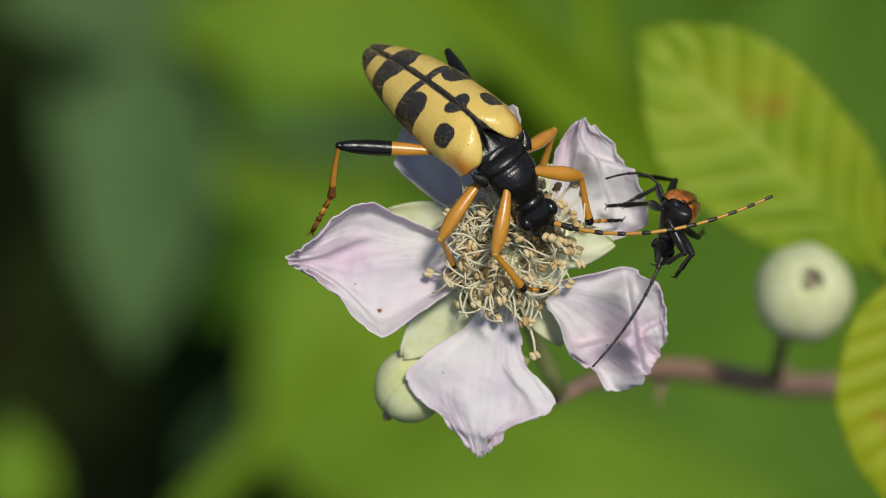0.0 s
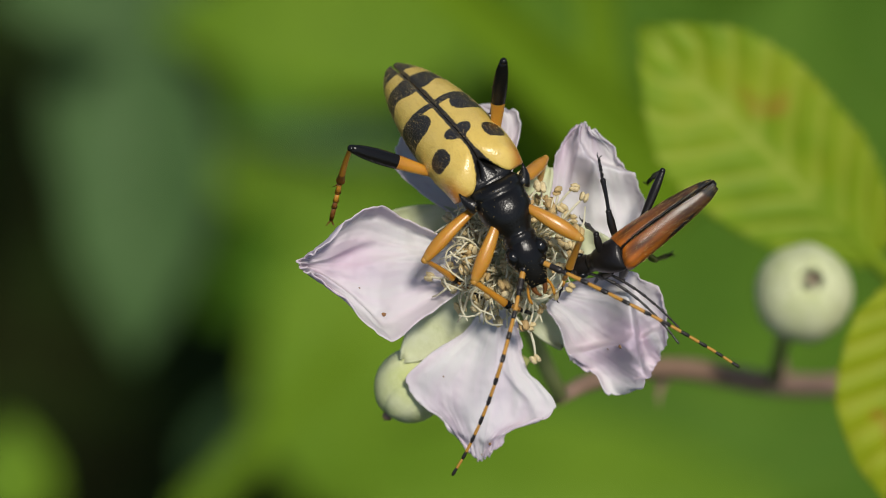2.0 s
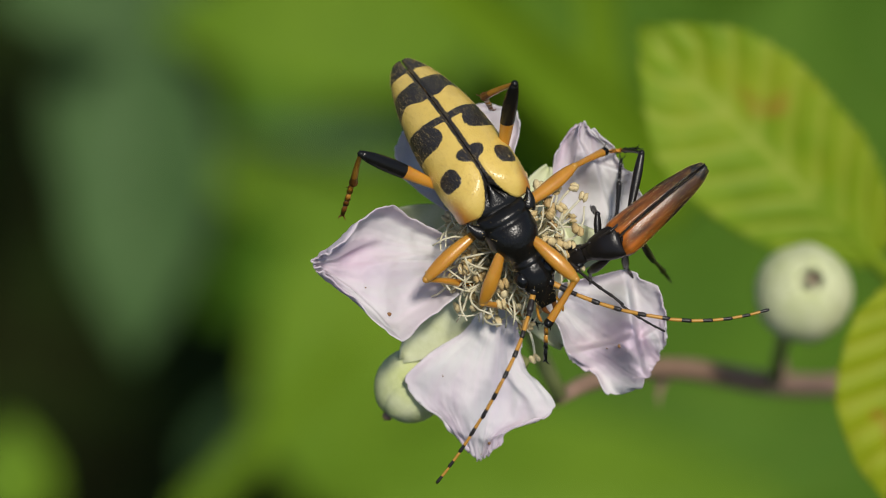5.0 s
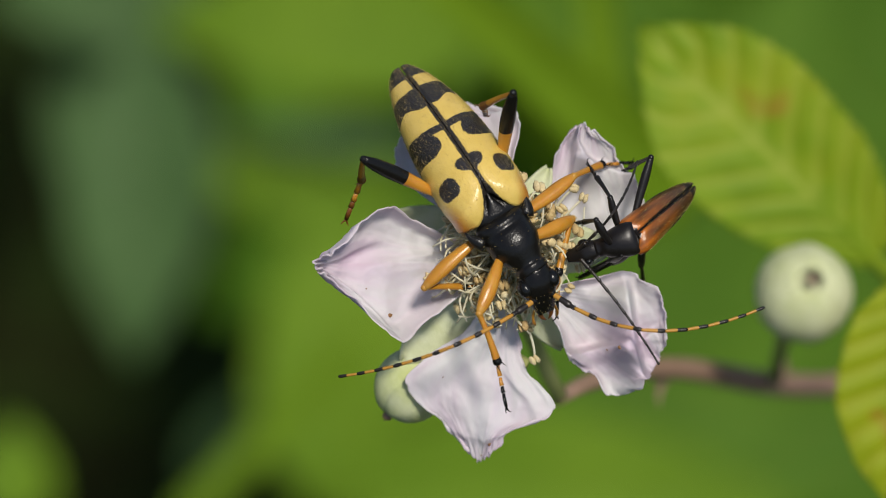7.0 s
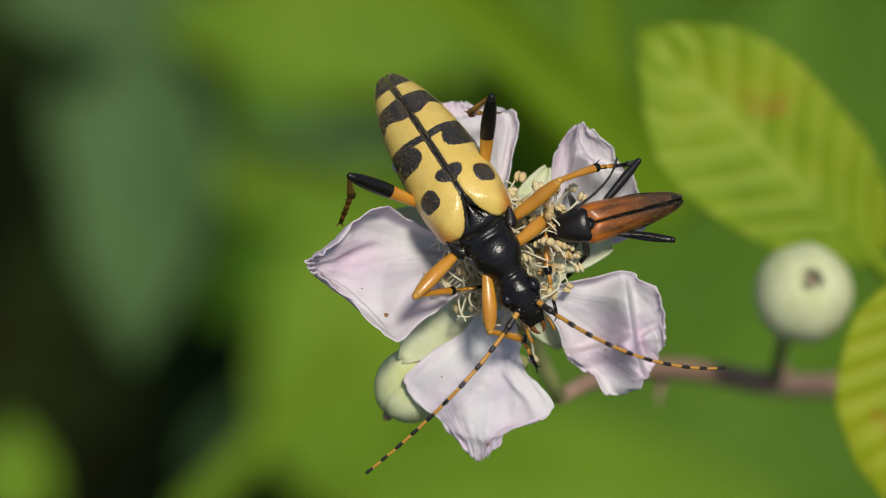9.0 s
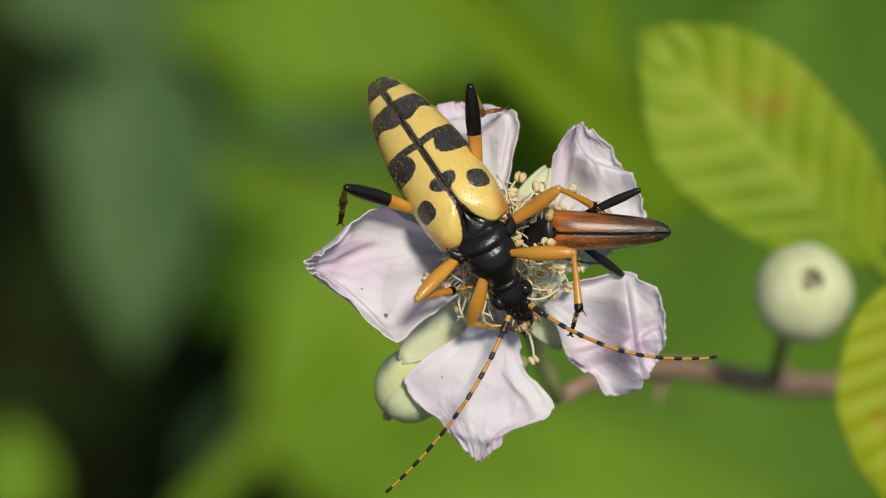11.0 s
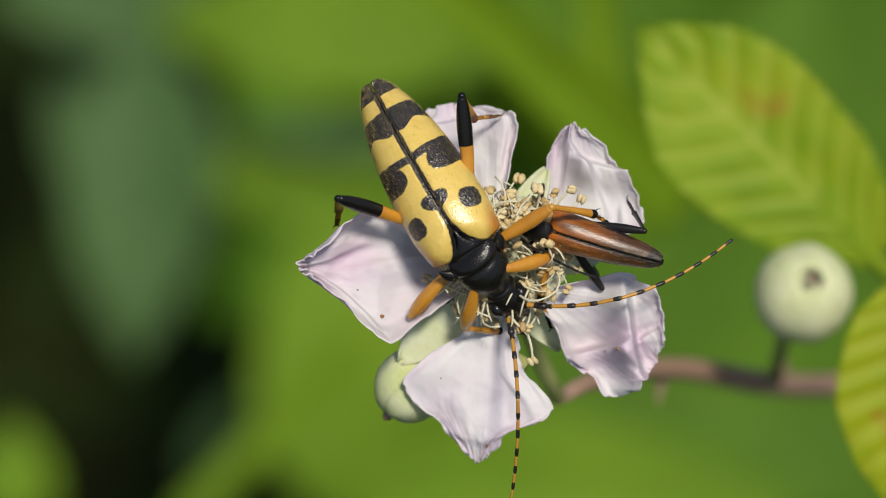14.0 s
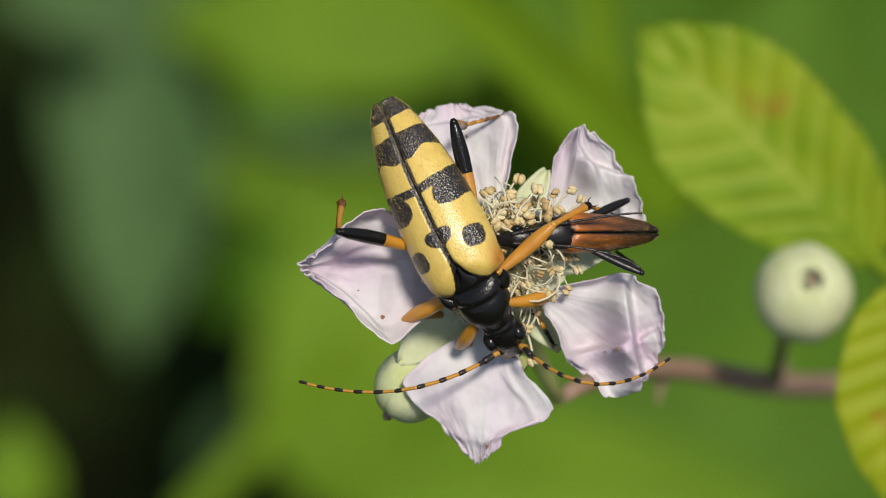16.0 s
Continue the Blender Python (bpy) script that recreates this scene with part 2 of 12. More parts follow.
def blob(bm, size, seg=14, rings=9, centre=(0, 0, 0), wobble=0.0, seed=0.0, material=0):
    """An ellipsoid, slightly uneven."""
    got = bmesh.ops.create_uvsphere(bm, u_segments=seg, v_segments=rings, radius=1)
    for v in got["verts"]:
        k = 1 + wobble * noise.noise(v.co * 2.3 + Vector((seed, seed * 0.7, 3)))
        v.co = Vector((v.co.x * size[0] * k, v.co.y * size[1] * k, v.co.z * size[2] * k)) + Vector(centre)
    for v in got["verts"]:
        for f in v.link_faces:
            f.material_index = material


def sheet(nu, nv, place, thick, store=None):
    """A grid from place(u, v), u and v in 0..1, given thickness; store(u, v) fills named point values."""
    bm = bmesh.new()
    layers = {k: bm.verts.layers.float.new(k) for k in (store(0, 0) if store else {})}
    grid = []
    for j in range(nv + 1):
        row = []
        for i in range(nu + 1):
            u, v = i / nu, j / nv
            vert = bm.verts.new(place(u, v))
            if store:
                for k, value in store(u, v).items():
                    vert[layers[k]] = value
            row.append(vert)
        grid.append(row)
    if not thick:
        for a, b in zip(grid, grid[1:]):
            for i in range(nu):
                bm.faces.new((a[i], a[i + 1], b[i + 1], b[i]))
        return bm
    under = []
    for j in range(nv + 1):
        row = []
        for i in range(nu + 1):
            du = grid[j][min(i + 1, nu)].co - grid[j][max(i - 1, 0)].co
            dv = grid[min(j + 1, nv)][i].co - grid[max(j - 1, 0)][i].co
            n = du.cross(dv)
            n = n.normalized() if n.length > 1e-9 else Vector((0, 0, 1))
            vert = bm.verts.new(grid[j][i].co - n * thick)
            for k, layer in layers.items():
                vert[layer] = grid[j][i][layer]
            row.append(vert)
        under.append(row)
    for j in range(nv):
        for i in range(nu):
            bm.faces.new((grid[j][i], grid[j][i + 1], grid[j + 1][i + 1], grid[j + 1][i]))
            bm.faces.new((under[j + 1][i], under[j + 1][i + 1], under[j][i + 1], under[j][i]))
    rim = [(0, i) for i in range(nu)] + [(j, nu) for j in range(nv)] + [(nv, i) for i in range(nu, 0, -1)] + [(j, 0) for j in range(nv, 0, -1)]
    for (a, b), (c, d) in zip(rim, rim[1:] + rim[:1]):
        bm.faces.new((grid[c][d], grid[a][b], under[a][b], under[c][d]))
    return bm


# ---- ground
def make_ground():
    bm = bmesh.new()
    n = 60
    rows = []
    for j in range(n + 1):
        row = []
        for i in range(n + 1):
            x, y = ((2 * k / n - 1) for k in (i, j))
            x, y = math.copysign(abs(x) ** 4, x) * 900e3, math.copysign(abs(y) ** 4, y) * 900e3
            z = 25 * noise.noise(Vector((x, y, 0)) * 0.004) if abs(x) + abs(y) < 4000 else 0
            row.append(bm.verts.new((x, y, z)))
        rows.append(row)
    for a, b in zip(rows, rows[1:]):
        for i in range(n):
            bm.faces.new((a[i], a[i + 1], b[i + 1], b[i]))
    tagged(part("ground", bm, SOIL), "soil and leaf litter under the hedge, coloured near black for shade", "ground", kind="structure")


make_ground()


# ---- the flower
flower = thing("bramble_flower", FLOWER @ at(4.3, 0, 0), "pale lilac bramble flower with five crumpled petals", "flower")
FLOWER_PARTS = {}


def petal(key, base, turn, length, left, right, rise, seed, cup=0.0, curl=0.0, lean=0.0, notch=0.07, folds=(), rough=1.0, blush=0.0, lift=(1, 0, 0), specks=(), label=""):
    """A crumpled petal growing along x. left, right: half widths along it; rise: heights of its midline; cup: sides up; curl: rolled rim;
    folds: lines from (u, v) to (u, v), with height and width, steep on the side to the right of the line."""
    def fold_height(u, v2):
        z = 0.0
        for au, av, bu, bv, high, wide in folds:
            du, dv = bu - au, (bv - av) * 0.55
            pu, pv = u - au, (v2 - av) * 0.55
            n = math.hypot(du, dv)
            along = (pu * du + pv * dv) / n
            across = (pu * dv - pv * du) / n
            past = max(0.0, -along, along - n)
            d = across / (wide * (0.38 if across > 0 else 1.7))
            z += high * math.exp(-d * d - (past / (wide * 1.3)) ** 2)
        return z

    def place(u, v):
        v2 = 2 * v - 1
        half = curve_of(left if v2 > 0 else right, u)
        x = length * u * (1 - notch * abs(v2) ** 1.6 * u)
        y = half * v2
        z = curve_of(rise, u) + cup * abs(v2) ** 2 * half * 0.5 + lean * v2 * half + fold_height(u, v2)
        rim = max(0.0, max(u, abs(v2)) - 0.78) / 0.22
        z += curl * rim * rim * 1.4
        z += lift[1] * max(0.0, lift[0] * v2 - 0.12) ** 1.4 * max(0.0, min(1.0, (u - lift[2]) / 0.25))
        q = Vector((x * 0.16 + seed, y * 0.16, seed * 0.3))
        z += rough * (1.0 * noise.noise(q * 1.3) + 0.45 * noise.noise(q * 3.1) + 0.4 * (0.35 - abs(noise.noise(q * 2.2 + Vector((7, 3, 1))))) + 0.12 * (0.3 - abs(noise.noise(q * 6.5 + Vector((1, 9, 4))))) + 0.04 * noise.noise(q * 15.0)) * (0.25 + u)
        z += 0.05 * math.sin(v2 * 15 + 2.5 * noise.noise(q * 2)) * (1 - 0.75 * u) * min(1, 3 * u)
        z += 0.22 * rim * noise.noise(Vector((u * 9, v2 * 8, seed + 4)))
        edge = 0.28 * noise.noise(Vector((u * 4.2, v2 * 3.1, seed)) * 1.6) + 0.16 * noise.noise(Vector((u * 14, v2 * 11, seed))) + 0.08 * noise.noise(Vector((u * 34, v2 * 29, seed)))
        x += edge * rim
        y += edge * rim * v2
        return Vector((x, y, z))

    def store(u, v):
        v2 = 2 * v - 1
        rim = max(0.0, max(u, abs(v2)) - 0.72) / 0.28
        streak = 0.5 + 0.5 * math.sin(v2 * 26 + 3 * noise.noise(Vector((u * 2, v2 * 5, seed))))
        pink = max(0.0, noise.noise(Vector((u * 2.2, v2 * 1.6, seed + 2)))) * u
        pink += blush * max(0.0, 1 - math.hypot((u - 0.68) / 0.36, (v2 + 0.15) / 0.75))
        return {"vein": 0.08 * streak ** 4 + 0.75 * pink + 0.34 * rim * (0.5 + noise.noise(Vector((u * 3, v2 * 3, seed)))),
                "across": v2 * 46 + 5 * noise.noise(Vector((u * 3, v2 * 4, seed)))}
    ob = part("petal", sheet(84, 80, place, 0.07, store), PETAL, flower, label, at(*base, *turn))
    FLOWER_PARTS[key] = ob
    for u, v, size in specks:
        bm = bmesh.new()
        blob(bm, (size, size * 0.75, size * 0.35), 9, 6, place(u, v) + Vector((0, 0, 0.03)), 0.5, u * 9)
        part("speck", bm, SPECK, ob, "small brown speck")
    return ob


petal("petal_west", (-2.6, -0.9, -1.2), (0, -20, 180), 12.2,
      ((0, 1.0), (0.2, 2.6), (0.4, 4.2), (0.52, 4.9), (0.68, 3.3), (0.84, 1.7), (1, 0.7)),
      ((0, 1.0), (0.2, 1.8), (0.4, 2.7), (0.62, 3.7), (0.78, 2.6), (0.9, 1.3), (1, 0.6)),
      ((0, 0), (0.5, -0.6), (1, -0.8)), 1.7, 0.25, 0.9, folds=((1.0, 0.1, 0.66, -0.3, 0.5, 0.12), (0.5, 0.9, 0.9, 0.4, 0.7, 0.09), (0.3, -0.2, 0.62, 0.1, 0.3, 0.12)), rough=1.0, blush=0.5, lift=(-1, 1.9, 0.42), specks=((0.5, 0.84, 0.17), (0.62, 0.7, 0.06)))
petal("petal_south", (-0.7, -3.6, -1.3), (0, 4, -97), 10.25,
      ((0, 0.9), (0.22, 1.5), (0.4, 2.2), (0.48, 3.2), (0.6, 4.2), (0.72, 3.9), (0.8, 2.0), (0.87, 1.1), (0.94, 0.95), (1, 0.6)),
      ((0, 0.9), (0.2, 2.1), (0.4, 4.4), (0.55, 5.3), (0.66, 4.9), (0.78, 3.5), (0.92, 1.9), (1, 0.8)),
      ((0, 0), (0.5, 0.5), (1, -0.6)), 5.2, -0.05, 0.1, folds=((0.5, 0.5, 0.74, 0.9, 0.3, 0.1), (0.86, -0.9, 0.84, 0.9, 0.35, 0.10)), rough=0.7, specks=((0.9, 0.72, 0.13), (0.5, 0.2, 0.06), (0.95, 0.5, 0.05)))
petal("petal_south_east", (2.5, -3.2, -1.4), (0, 0, -33), 8.2,
      ((0, 1.0), (0.2, 2.6), (0.45, 4.3), (0.7, 4.2), (0.9, 3.0), (1, 2.0)),
      ((0, 0.6), (0.2, 1.3), (0.34, 2.3), (0.46, 2.7), (0.66, 2.6), (0.84, 3.1), (0.93, 3.0), (1, 2.2)),
      ((0, 0), (0.3, -0.9), (0.5, -1.6), (0.72, -1.0), (1, -1.6)), 9.4, 0.3, 0.5, 0.12, folds=((1.04, -0.5, 0.52, 0.62, 3.0, 0.12), (0.66, 0.0, 0.36, -1.0, 1.7, 0.10), (0.95, 0.95, 0.82, 0.35, 1.0, 0.07), (0.2, -1.0, 0.5, -0.9, 0.8, 0.06)), rough=1.0, blush=0.55, specks=((0.66, 0.47, 0.15), (0.6, 0.36, 0.07)))
petal("petal_north_east", (3.0, 0.2, -2.4), (0, 5, 78), 7.9,
      ((0, 0.8), (0.36, 1.0), (0.58, 1.25), (0.81, 1.15), (0.95, 0.75), (1, 0.4)),
      ((0, 1.2), (0.18, 4.4), (0.34, 5.5), (0.5, 5.0), (0.65, 4.0), (0.81, 2.9), (0.94, 1.7), (1, 0.7)),
      ((0, 0), (0.5, -0.5), (1, 0.3)), 13.1, 0.1, 0.4, 0.1, notch=0.03, folds=((0.70, -0.95, 0.72, -0.28, 1.2, 0.10), (0.72, -0.28, 0.93, 0.2, 1.1, 0.10), (0.36, -0.5, 0.60, -0.38, 0.9, 0.09)), rough=0.7)
petal("petal_north_west", (-1.5, 1.5, -1.8), (0, 16, 105), 8.8,
      ((0, 1.2), (0.35, 3.6), (0.6, 4.8), (0.8, 4.4), (1, 2.2)),
      ((0, 1.0), (0.4, 2.6), (0.72, 3.8), (0.9, 2.6), (1, 1.3)),
      ((0, 0), (0.6, 0.2), (1, -0.6)), 17.9, 0.1, 0.5, folds=((0.80, -1.0, 0.84, 0.5, 1.0, 0.09), (0.5, -0.75, 0.8, -0.8, 0.6, 0.1)), rough=0.8, specks=((0.7, 0.45, 0.12),))


def sepal(x, y, z, turn, dip, length, width, seed):
    def place(u, v):
        v2 = 2 * v - 1
        half = width * math.sin(math.pi * min(1, 0.18 + 0.82 * u)) ** 0.8 * (1 - 0.25 * u) + 0.1
        return Vector((length * u, half * v2, 0.35 * v2 * v2 - 1.2 * u * u * dip + 0.15 * noise.noise(Vector((u * 3, v2, seed)))))
    part("sepal", sheet(16, 8, place, 0.16), SEPAL, flower, "pale green downy sepal", at(x, y, z, 0, 4, turn))


sepal(-1.6, -2.0, -1.7, 224, 0.5, 7.6, 2.3, 1)
sepal(1.6, -3.0, -2.2, -62, 1.2, 4.0, 1.4, 2)
sepal(2.2, 0.0, -1.1, 2, -0.2, 4.4, 1.6, 3)
sepal(0.5, 1.6, -1.6, 62, 0.3, 4.2, 1.0, 4)
sepal(-2.6, 0.8, -1.9, 166, 0.6, 5.6, 1.5, 5)


def make_centre():
    bm = bmesh.new()
    blob(bm, (3.9, 3.7, 1.55), 28, 12, (0, -0.3, -1.35), 0.14)
    part("receptacle", bm, CARPEL, flower, "pale green flower base")
    rng = random.Random(11)
    bm = bmesh.new()
    blob(bm, (0.26, 0.26, 0.36), 8, 6)
    tube(bm, bezier((0, 0, 0.3), (0, 0, 0.6), (0.1, 0, 0.8), (0.2, 0, 1.0), 4), [0.06, 0.05, 0.05, 0.05, 0.08], 5)
    first = part("carpel", bm, CARPEL, flower, m=at(0, -0.4, 0.3))
    for i in range(38):
        r, a = 1.3 * math.sqrt((i + 0.6) / 38), i * 2.39996
        tip = Matrix.Rotation(a, 4, "Z") @ Matrix.Rotation(rng.uniform(0.1, 0.9) * r / 1.3, 4, "Y")
        m = at(r * math.cos(a) + rng.uniform(-0.15, 0.15), r * math.sin(a) - 0.4, rng.uniform(-0.1, 0.25) - 0.35 * r * r / 1.8) @ tip
        if i:
            link("carpel", first.data, flower, m=m)
    # a few shapes of stamen, each used many times
    shapes = []
    for k in range(7):
        bend = rng.uniform(-1.6, 1.6)
        kink = rng.uniform(0.2, 1.2)
        path = bezier((0, 0, 0), (0.7, bend * 0.3, kink + 0.7), (2.2, bend, 1.8 * kink), (2.7, -bend * 0.5 + rng.uniform(-0.6, 0.6), 0.4 + 0.8 * kink), 8)
        bm = bmesh.new()
        tube(bm, path, [0.075, 0.07, 0.066, 0.064, 0.062, 0.06, 0.056, 0.05, 0.045], 6)
        stalk = part("stamen", bm, FILAMENT, flower)
        bm = bmesh.new()
        for s in (-1, 1):
            blob(bm, (0.33, 0.17, 0.22), 12, 8, (0.03 * s, 0.15 * s, 0.02 * s), 0.32, 3.7 * k + s)
        head = part("anther", bm, ANTHER, stalk, "tan pollen sac", Matrix.Translation(path[-1] * MM) @ at(0, 0, 0, rng.uniform(0, 90), rng.uniform(-50, 40), rng.uniform(0, 180)))
        shapes.append((stalk, head))
    for i in range(190):
        stalk, head = shapes[i % 7]
        a = i * 2.39996 + rng.uniform(-0.25, 0.25)
        ring = 0.9 + 1.2 * rng.random()
        grow = rng.choice((0.45, 0.6, 0.75, 0.85, 0.95, 1.05, 1.2))
        m = at(ring * math.cos(a), ring * math.sin(a) - 0.4, -0.5, 0, 0, math.degrees(a) + rng.uniform(-55, 55)) @ Matrix.Rotation(rng.uniform(-1.25, 0.15), 4, "Y") @ Matrix.Rotation(rng.uniform(-1.2, 1.2), 4, "X")
        if i < 7:
            one = stalk
        else:
            one = link("stamen", stalk.data, flower)
            if i % 6:
                link("anther", head.data, one, "tan pollen sac", head.matrix_basis.copy())
        one.matrix_basis = m @ Matrix.Diagonal((grow, grow, grow, 1))

    # upright crowd on the north side
    for i in range(46):
        a = rng.uniform(0.2, 2.0)
        stalk, head = shapes[i % 7]
        grow = rng.uniform(0.8, 1.35)
        m = at(1.9 * math.cos(a), 1.7 * math.sin(a) - 0.2, rng.uniform(-0.4, 0.3), 0, 0, math.degrees(a) + rng.uniform(-60, 60)) @ Matrix.Rotation(rng.uniform(-1.2, 0.0), 4, "Y") @ Matrix.Rotation(rng.uniform(-1.2, 1.2), 4, "X")
        one = link("stamen", stalk.data, flower, m=m @ Matrix.Diagonal((grow, grow, grow, 1)))
        if i % 3 == 0:
            link("anther", head.data, one, "tan pollen sac", head.matrix_basis.copy())
    # tangled bare filaments on the west side
    for i in range(150):
        a = rng.uniform(1.9, 5.2)
        grow = rng.uniform(0.7, 1.35)
        m = at(1.9 * math.cos(a), 1.9 * math.sin(a) - 0.4, rng.uniform(-0.3, 0.5), 0, 0, math.degrees(a) + rng.uniform(-70, 70)) @ Matrix.Rotation(rng.uniform(-1.0, 0.1), 4, "Y") @ Matrix.Rotation(rng.uniform(-1.4, 1.4), 4, "X")
        link("stamen", shapes[i % 7][0].data, flower, m=m @ Matrix.Diagonal((grow, grow, grow, 1)))
    # long stray stamens that lie over the petals
    strays = (((-3.4, -1.8, -0.2), (-4.4, -2.0, 0.9), (-4.6, -1.9, 0.5), (-5.3, -1.8, 0.3)),
              ((0.3, -3.2, -0.4), (0.8, -4.6, 0.4), (1.6, -5.8, 0.3), (1.5, -7.1, 0.2)),
              ((0.8, -3.0, -0.2), (1.6, -3.6, 0.8), (2.2, -3.9, 0.6), (1.2, -5.0, 0.4)),
              ((-2.6, -2.0, -0.2), (-3.4, -2.9, 0.6), (-3.0, -3.3, 0.5), (-2.2, -3.4, 0.4)),
              ((2.2, 1.6, 0.0), (2.8, 2.6, 1.4), (3.4, 3.6, 1.6), (4.0, 3.9, 1.6)),
              ((2.0, 1.2, 0.0), (2.6, 2.2, 1.4), (3.0, 3.2, 1.6), (2.9, 3.7, 1.6)),
              ((2.4, 0.8, 0.0), (3.0, 1.6, 1.2), (3.8, 2.6, 1.4), (4.6, 3.3, 1.4)),
              ((2.2, 0.6, 0.0), (2.8, 1.2, 1.2), (3.4, 1.8, 1.2), (3.2, 2.6, 1.4)),
              ((2.4, -0.4, 0.0), (3.2, -0.2, 0.9), (3.8, -0.8, 0.9), (4.4, -1.2, 0.7)))
    for path in strays:
        bm = bmesh.new()
        tube(bm, bezier(*path, 10), [0.10, 0.10, 0.095, 0.095, 0.09, 0.09, 0.085, 0.085, 0.08, 0.07, 0.06], 7)
        one = part("stamen", bm, FILAMENT, flower)
        link("anther", shapes[int(abs(path[3][0]) * 10) % 7][1].data, one, "tan pollen sac", at(*path[3], rng.uniform(0, 60), rng.uniform(-40, 40), rng.uniform(0, 180)))


make_centre()


# ---- stems, buds and sharp leaves of the bramble
def make_stems():
    cane = thing("bramble_cane", FLOWER, "brownish red bramble cane with short thorns", "stem")
    path = bezier((8.1, -10.6, -26), (12.3, -8.4, -34), (17.0, -8.6, -48), (22.8, -10.1, -58), 8)
    path += bezier((22.8, -10.1, -58), (28.6, -11.6, -63), (35.3, -10.9, -66), (44.6, -9.2, -66), 8)[1:]
    path += bezier((44.6, -9.2, -66), (66, -20, -60), (76, -270, -350), (80, -660, -752), 16)[1:]
    bm = bmesh.new()
    tube(bm, path, [0.5, 0.6, 0.7, 0.75, 0.8, 0.85, 0.88, 0.9] + [0.95] * (len(path) - 8), 12)
    part("shoot", bm, STEM, cane)
    for x, y, z, turn in ((16.7, -9.9, -47, 250), (27.2, -10.4, -62, 80), (33.4, -11.9, -65, 260)):
        bm = bmesh.new()
        tube(bm, bezier((0, 0, 0), (0.6, 0, 0), (1.4, 0.1, 0), (2.1, 0.5, 0), 6), [0.6, 0.42, 0.3, 0.22, 0.15, 0.09, 0.03], 8)
        part("thorn", bm, STEM, cane, m=at(x, y, z, 0, 0, turn))
    bm = bmesh.new()
    tube(bm, bezier((0, -0.5, -1.8), (0.1, -0.8, -10), (0.8, -4.4, -24.0), (3.9, -10.5, -26.0), 10), [0.75] + [0.6] * 10, 10)
    part("flower_stalk", bm, GREEN_STEM, flower)


make_stems()


def bud(name, m, size, label, hole, seed, stalk, skin, dry=False):
    """A closed bud: five downy sepals folded over a ball of petals, with a stalk."""
    top = thing(name, m, label, "flower bud", "bramble buds")
    bm = bmesh.new()
    blob(bm, (size * 0.8, size * 0.8, size * 0.72), 24, 16, wobble=0.04)
    part("bud_core", bm, SEPAL, top)
    for k in range(5):
        def place(u, v, k=k):
            th = math.pi * (0.97 - (0.97 - hole) * u)
            v2 = 2 * v - 1
            ph = k * 2 * math.pi / 5 + v2 * (0.80 - 0.12 * u * u) + 0.1 * math.sin(u * 3 + seed)
            r = size * (1 + 0.05 * math.cos(v2 * 1.5) + 0.03 * noise.noise(Vector((u * 2, v2 * 2, k + seed))) - 0.12 * max(0, u - 0.85))
            return Vector((r * math.sin(th) * math.cos(ph), r * math.sin(th) * math.sin(ph), -r * 1.05 * math.cos(math.pi - th)))
        part("sepal", sheet(14, 10, place, 0.12), skin, top)
    if dry:
        bm = bmesh.new()
        blob(bm, (0.34, 0.3, 0.5), 10, 8, (0, 0, size * 1.08), 0.5, seed)
        part("withered_tip", bm, STEM, top, "withered brown tip")
    bm = bmesh.new()
    tube(bm, [Vector(p) for p in stalk], 0.55, 9)
    part("bud_stalk", bm, GREEN_STEM, top)
    return top


bud("bramble_bud", FLOWER @ at(26.8, -3.3, -40, -16, 4, 0), 3.42, "pale downy green bud, nearly closed, beside a leaf", 0.08, 1.0, ((0, 0, -2.6), (0.2, 0.2, -6.0), (0.5, 0.4, -13.0), (0.7, -1.6, -20.0)), BUD, True)
bud("bramble_bud", FLOWER @ at(-2.1, -8.9, -4.5, 100, 0, -38), 2.2, "green bud with a brown tip behind the flower", 0.06, 4.0, ((0, 0, -2.0), (0.6, -0.6, -3.5), (2.0, -1.0, -5.0), (5.2, -0.6, -5.6)), BUD_GREEN, True)


def leaf_mesh(length, left, right, material, seed, pairs=7, fold=0.16, pleat=0.30, arch=0.12, teeth=0.05, fine=True):
    """A toothed leaflet along x, pleated between its side veins."""
    def vein_at(u, v2):
        return (u - 0.30 * abs(v2) * (1 - 0.35 * u)) * pairs

    def place(u, v):
        v2 = 2 * v - 1
        half = curve_of(left if v2 > 0 else right, u)
        saw = (u * pairs * 3.1) % 1.0
        half *= 1 + teeth * (saw - 0.5) * min(1, abs(v2) ** 6)
        s = vein_at(u, v2) % 1.0
        ridge = abs(2 * s - 1)
        z = fold * abs(v2) * half + pleat * (0.5 - ridge) * min(1, 3 * abs(v2)) - arch * length * (u - 0.5) ** 2
        z += 0.05 * half * noise.noise(Vector((u * 3, v2 * 2, seed)))
        return Vector((length * u - 0.12 * half * abs(v2), half * v2, z))

    def store(u, v):
        v2 = 2 * v - 1
        s = vein_at(u, v2) % 1.0
        side = max(0.0, 1 - min(s, 1 - s) / 0.16)
        mid = max(0.0, 1 - abs(v2) / 0.07)
        return {"vein": 0.75 * max(side, mid)}
    return sheet(*((90, 50) if fine else (36, 20)), place, 0.22, store)


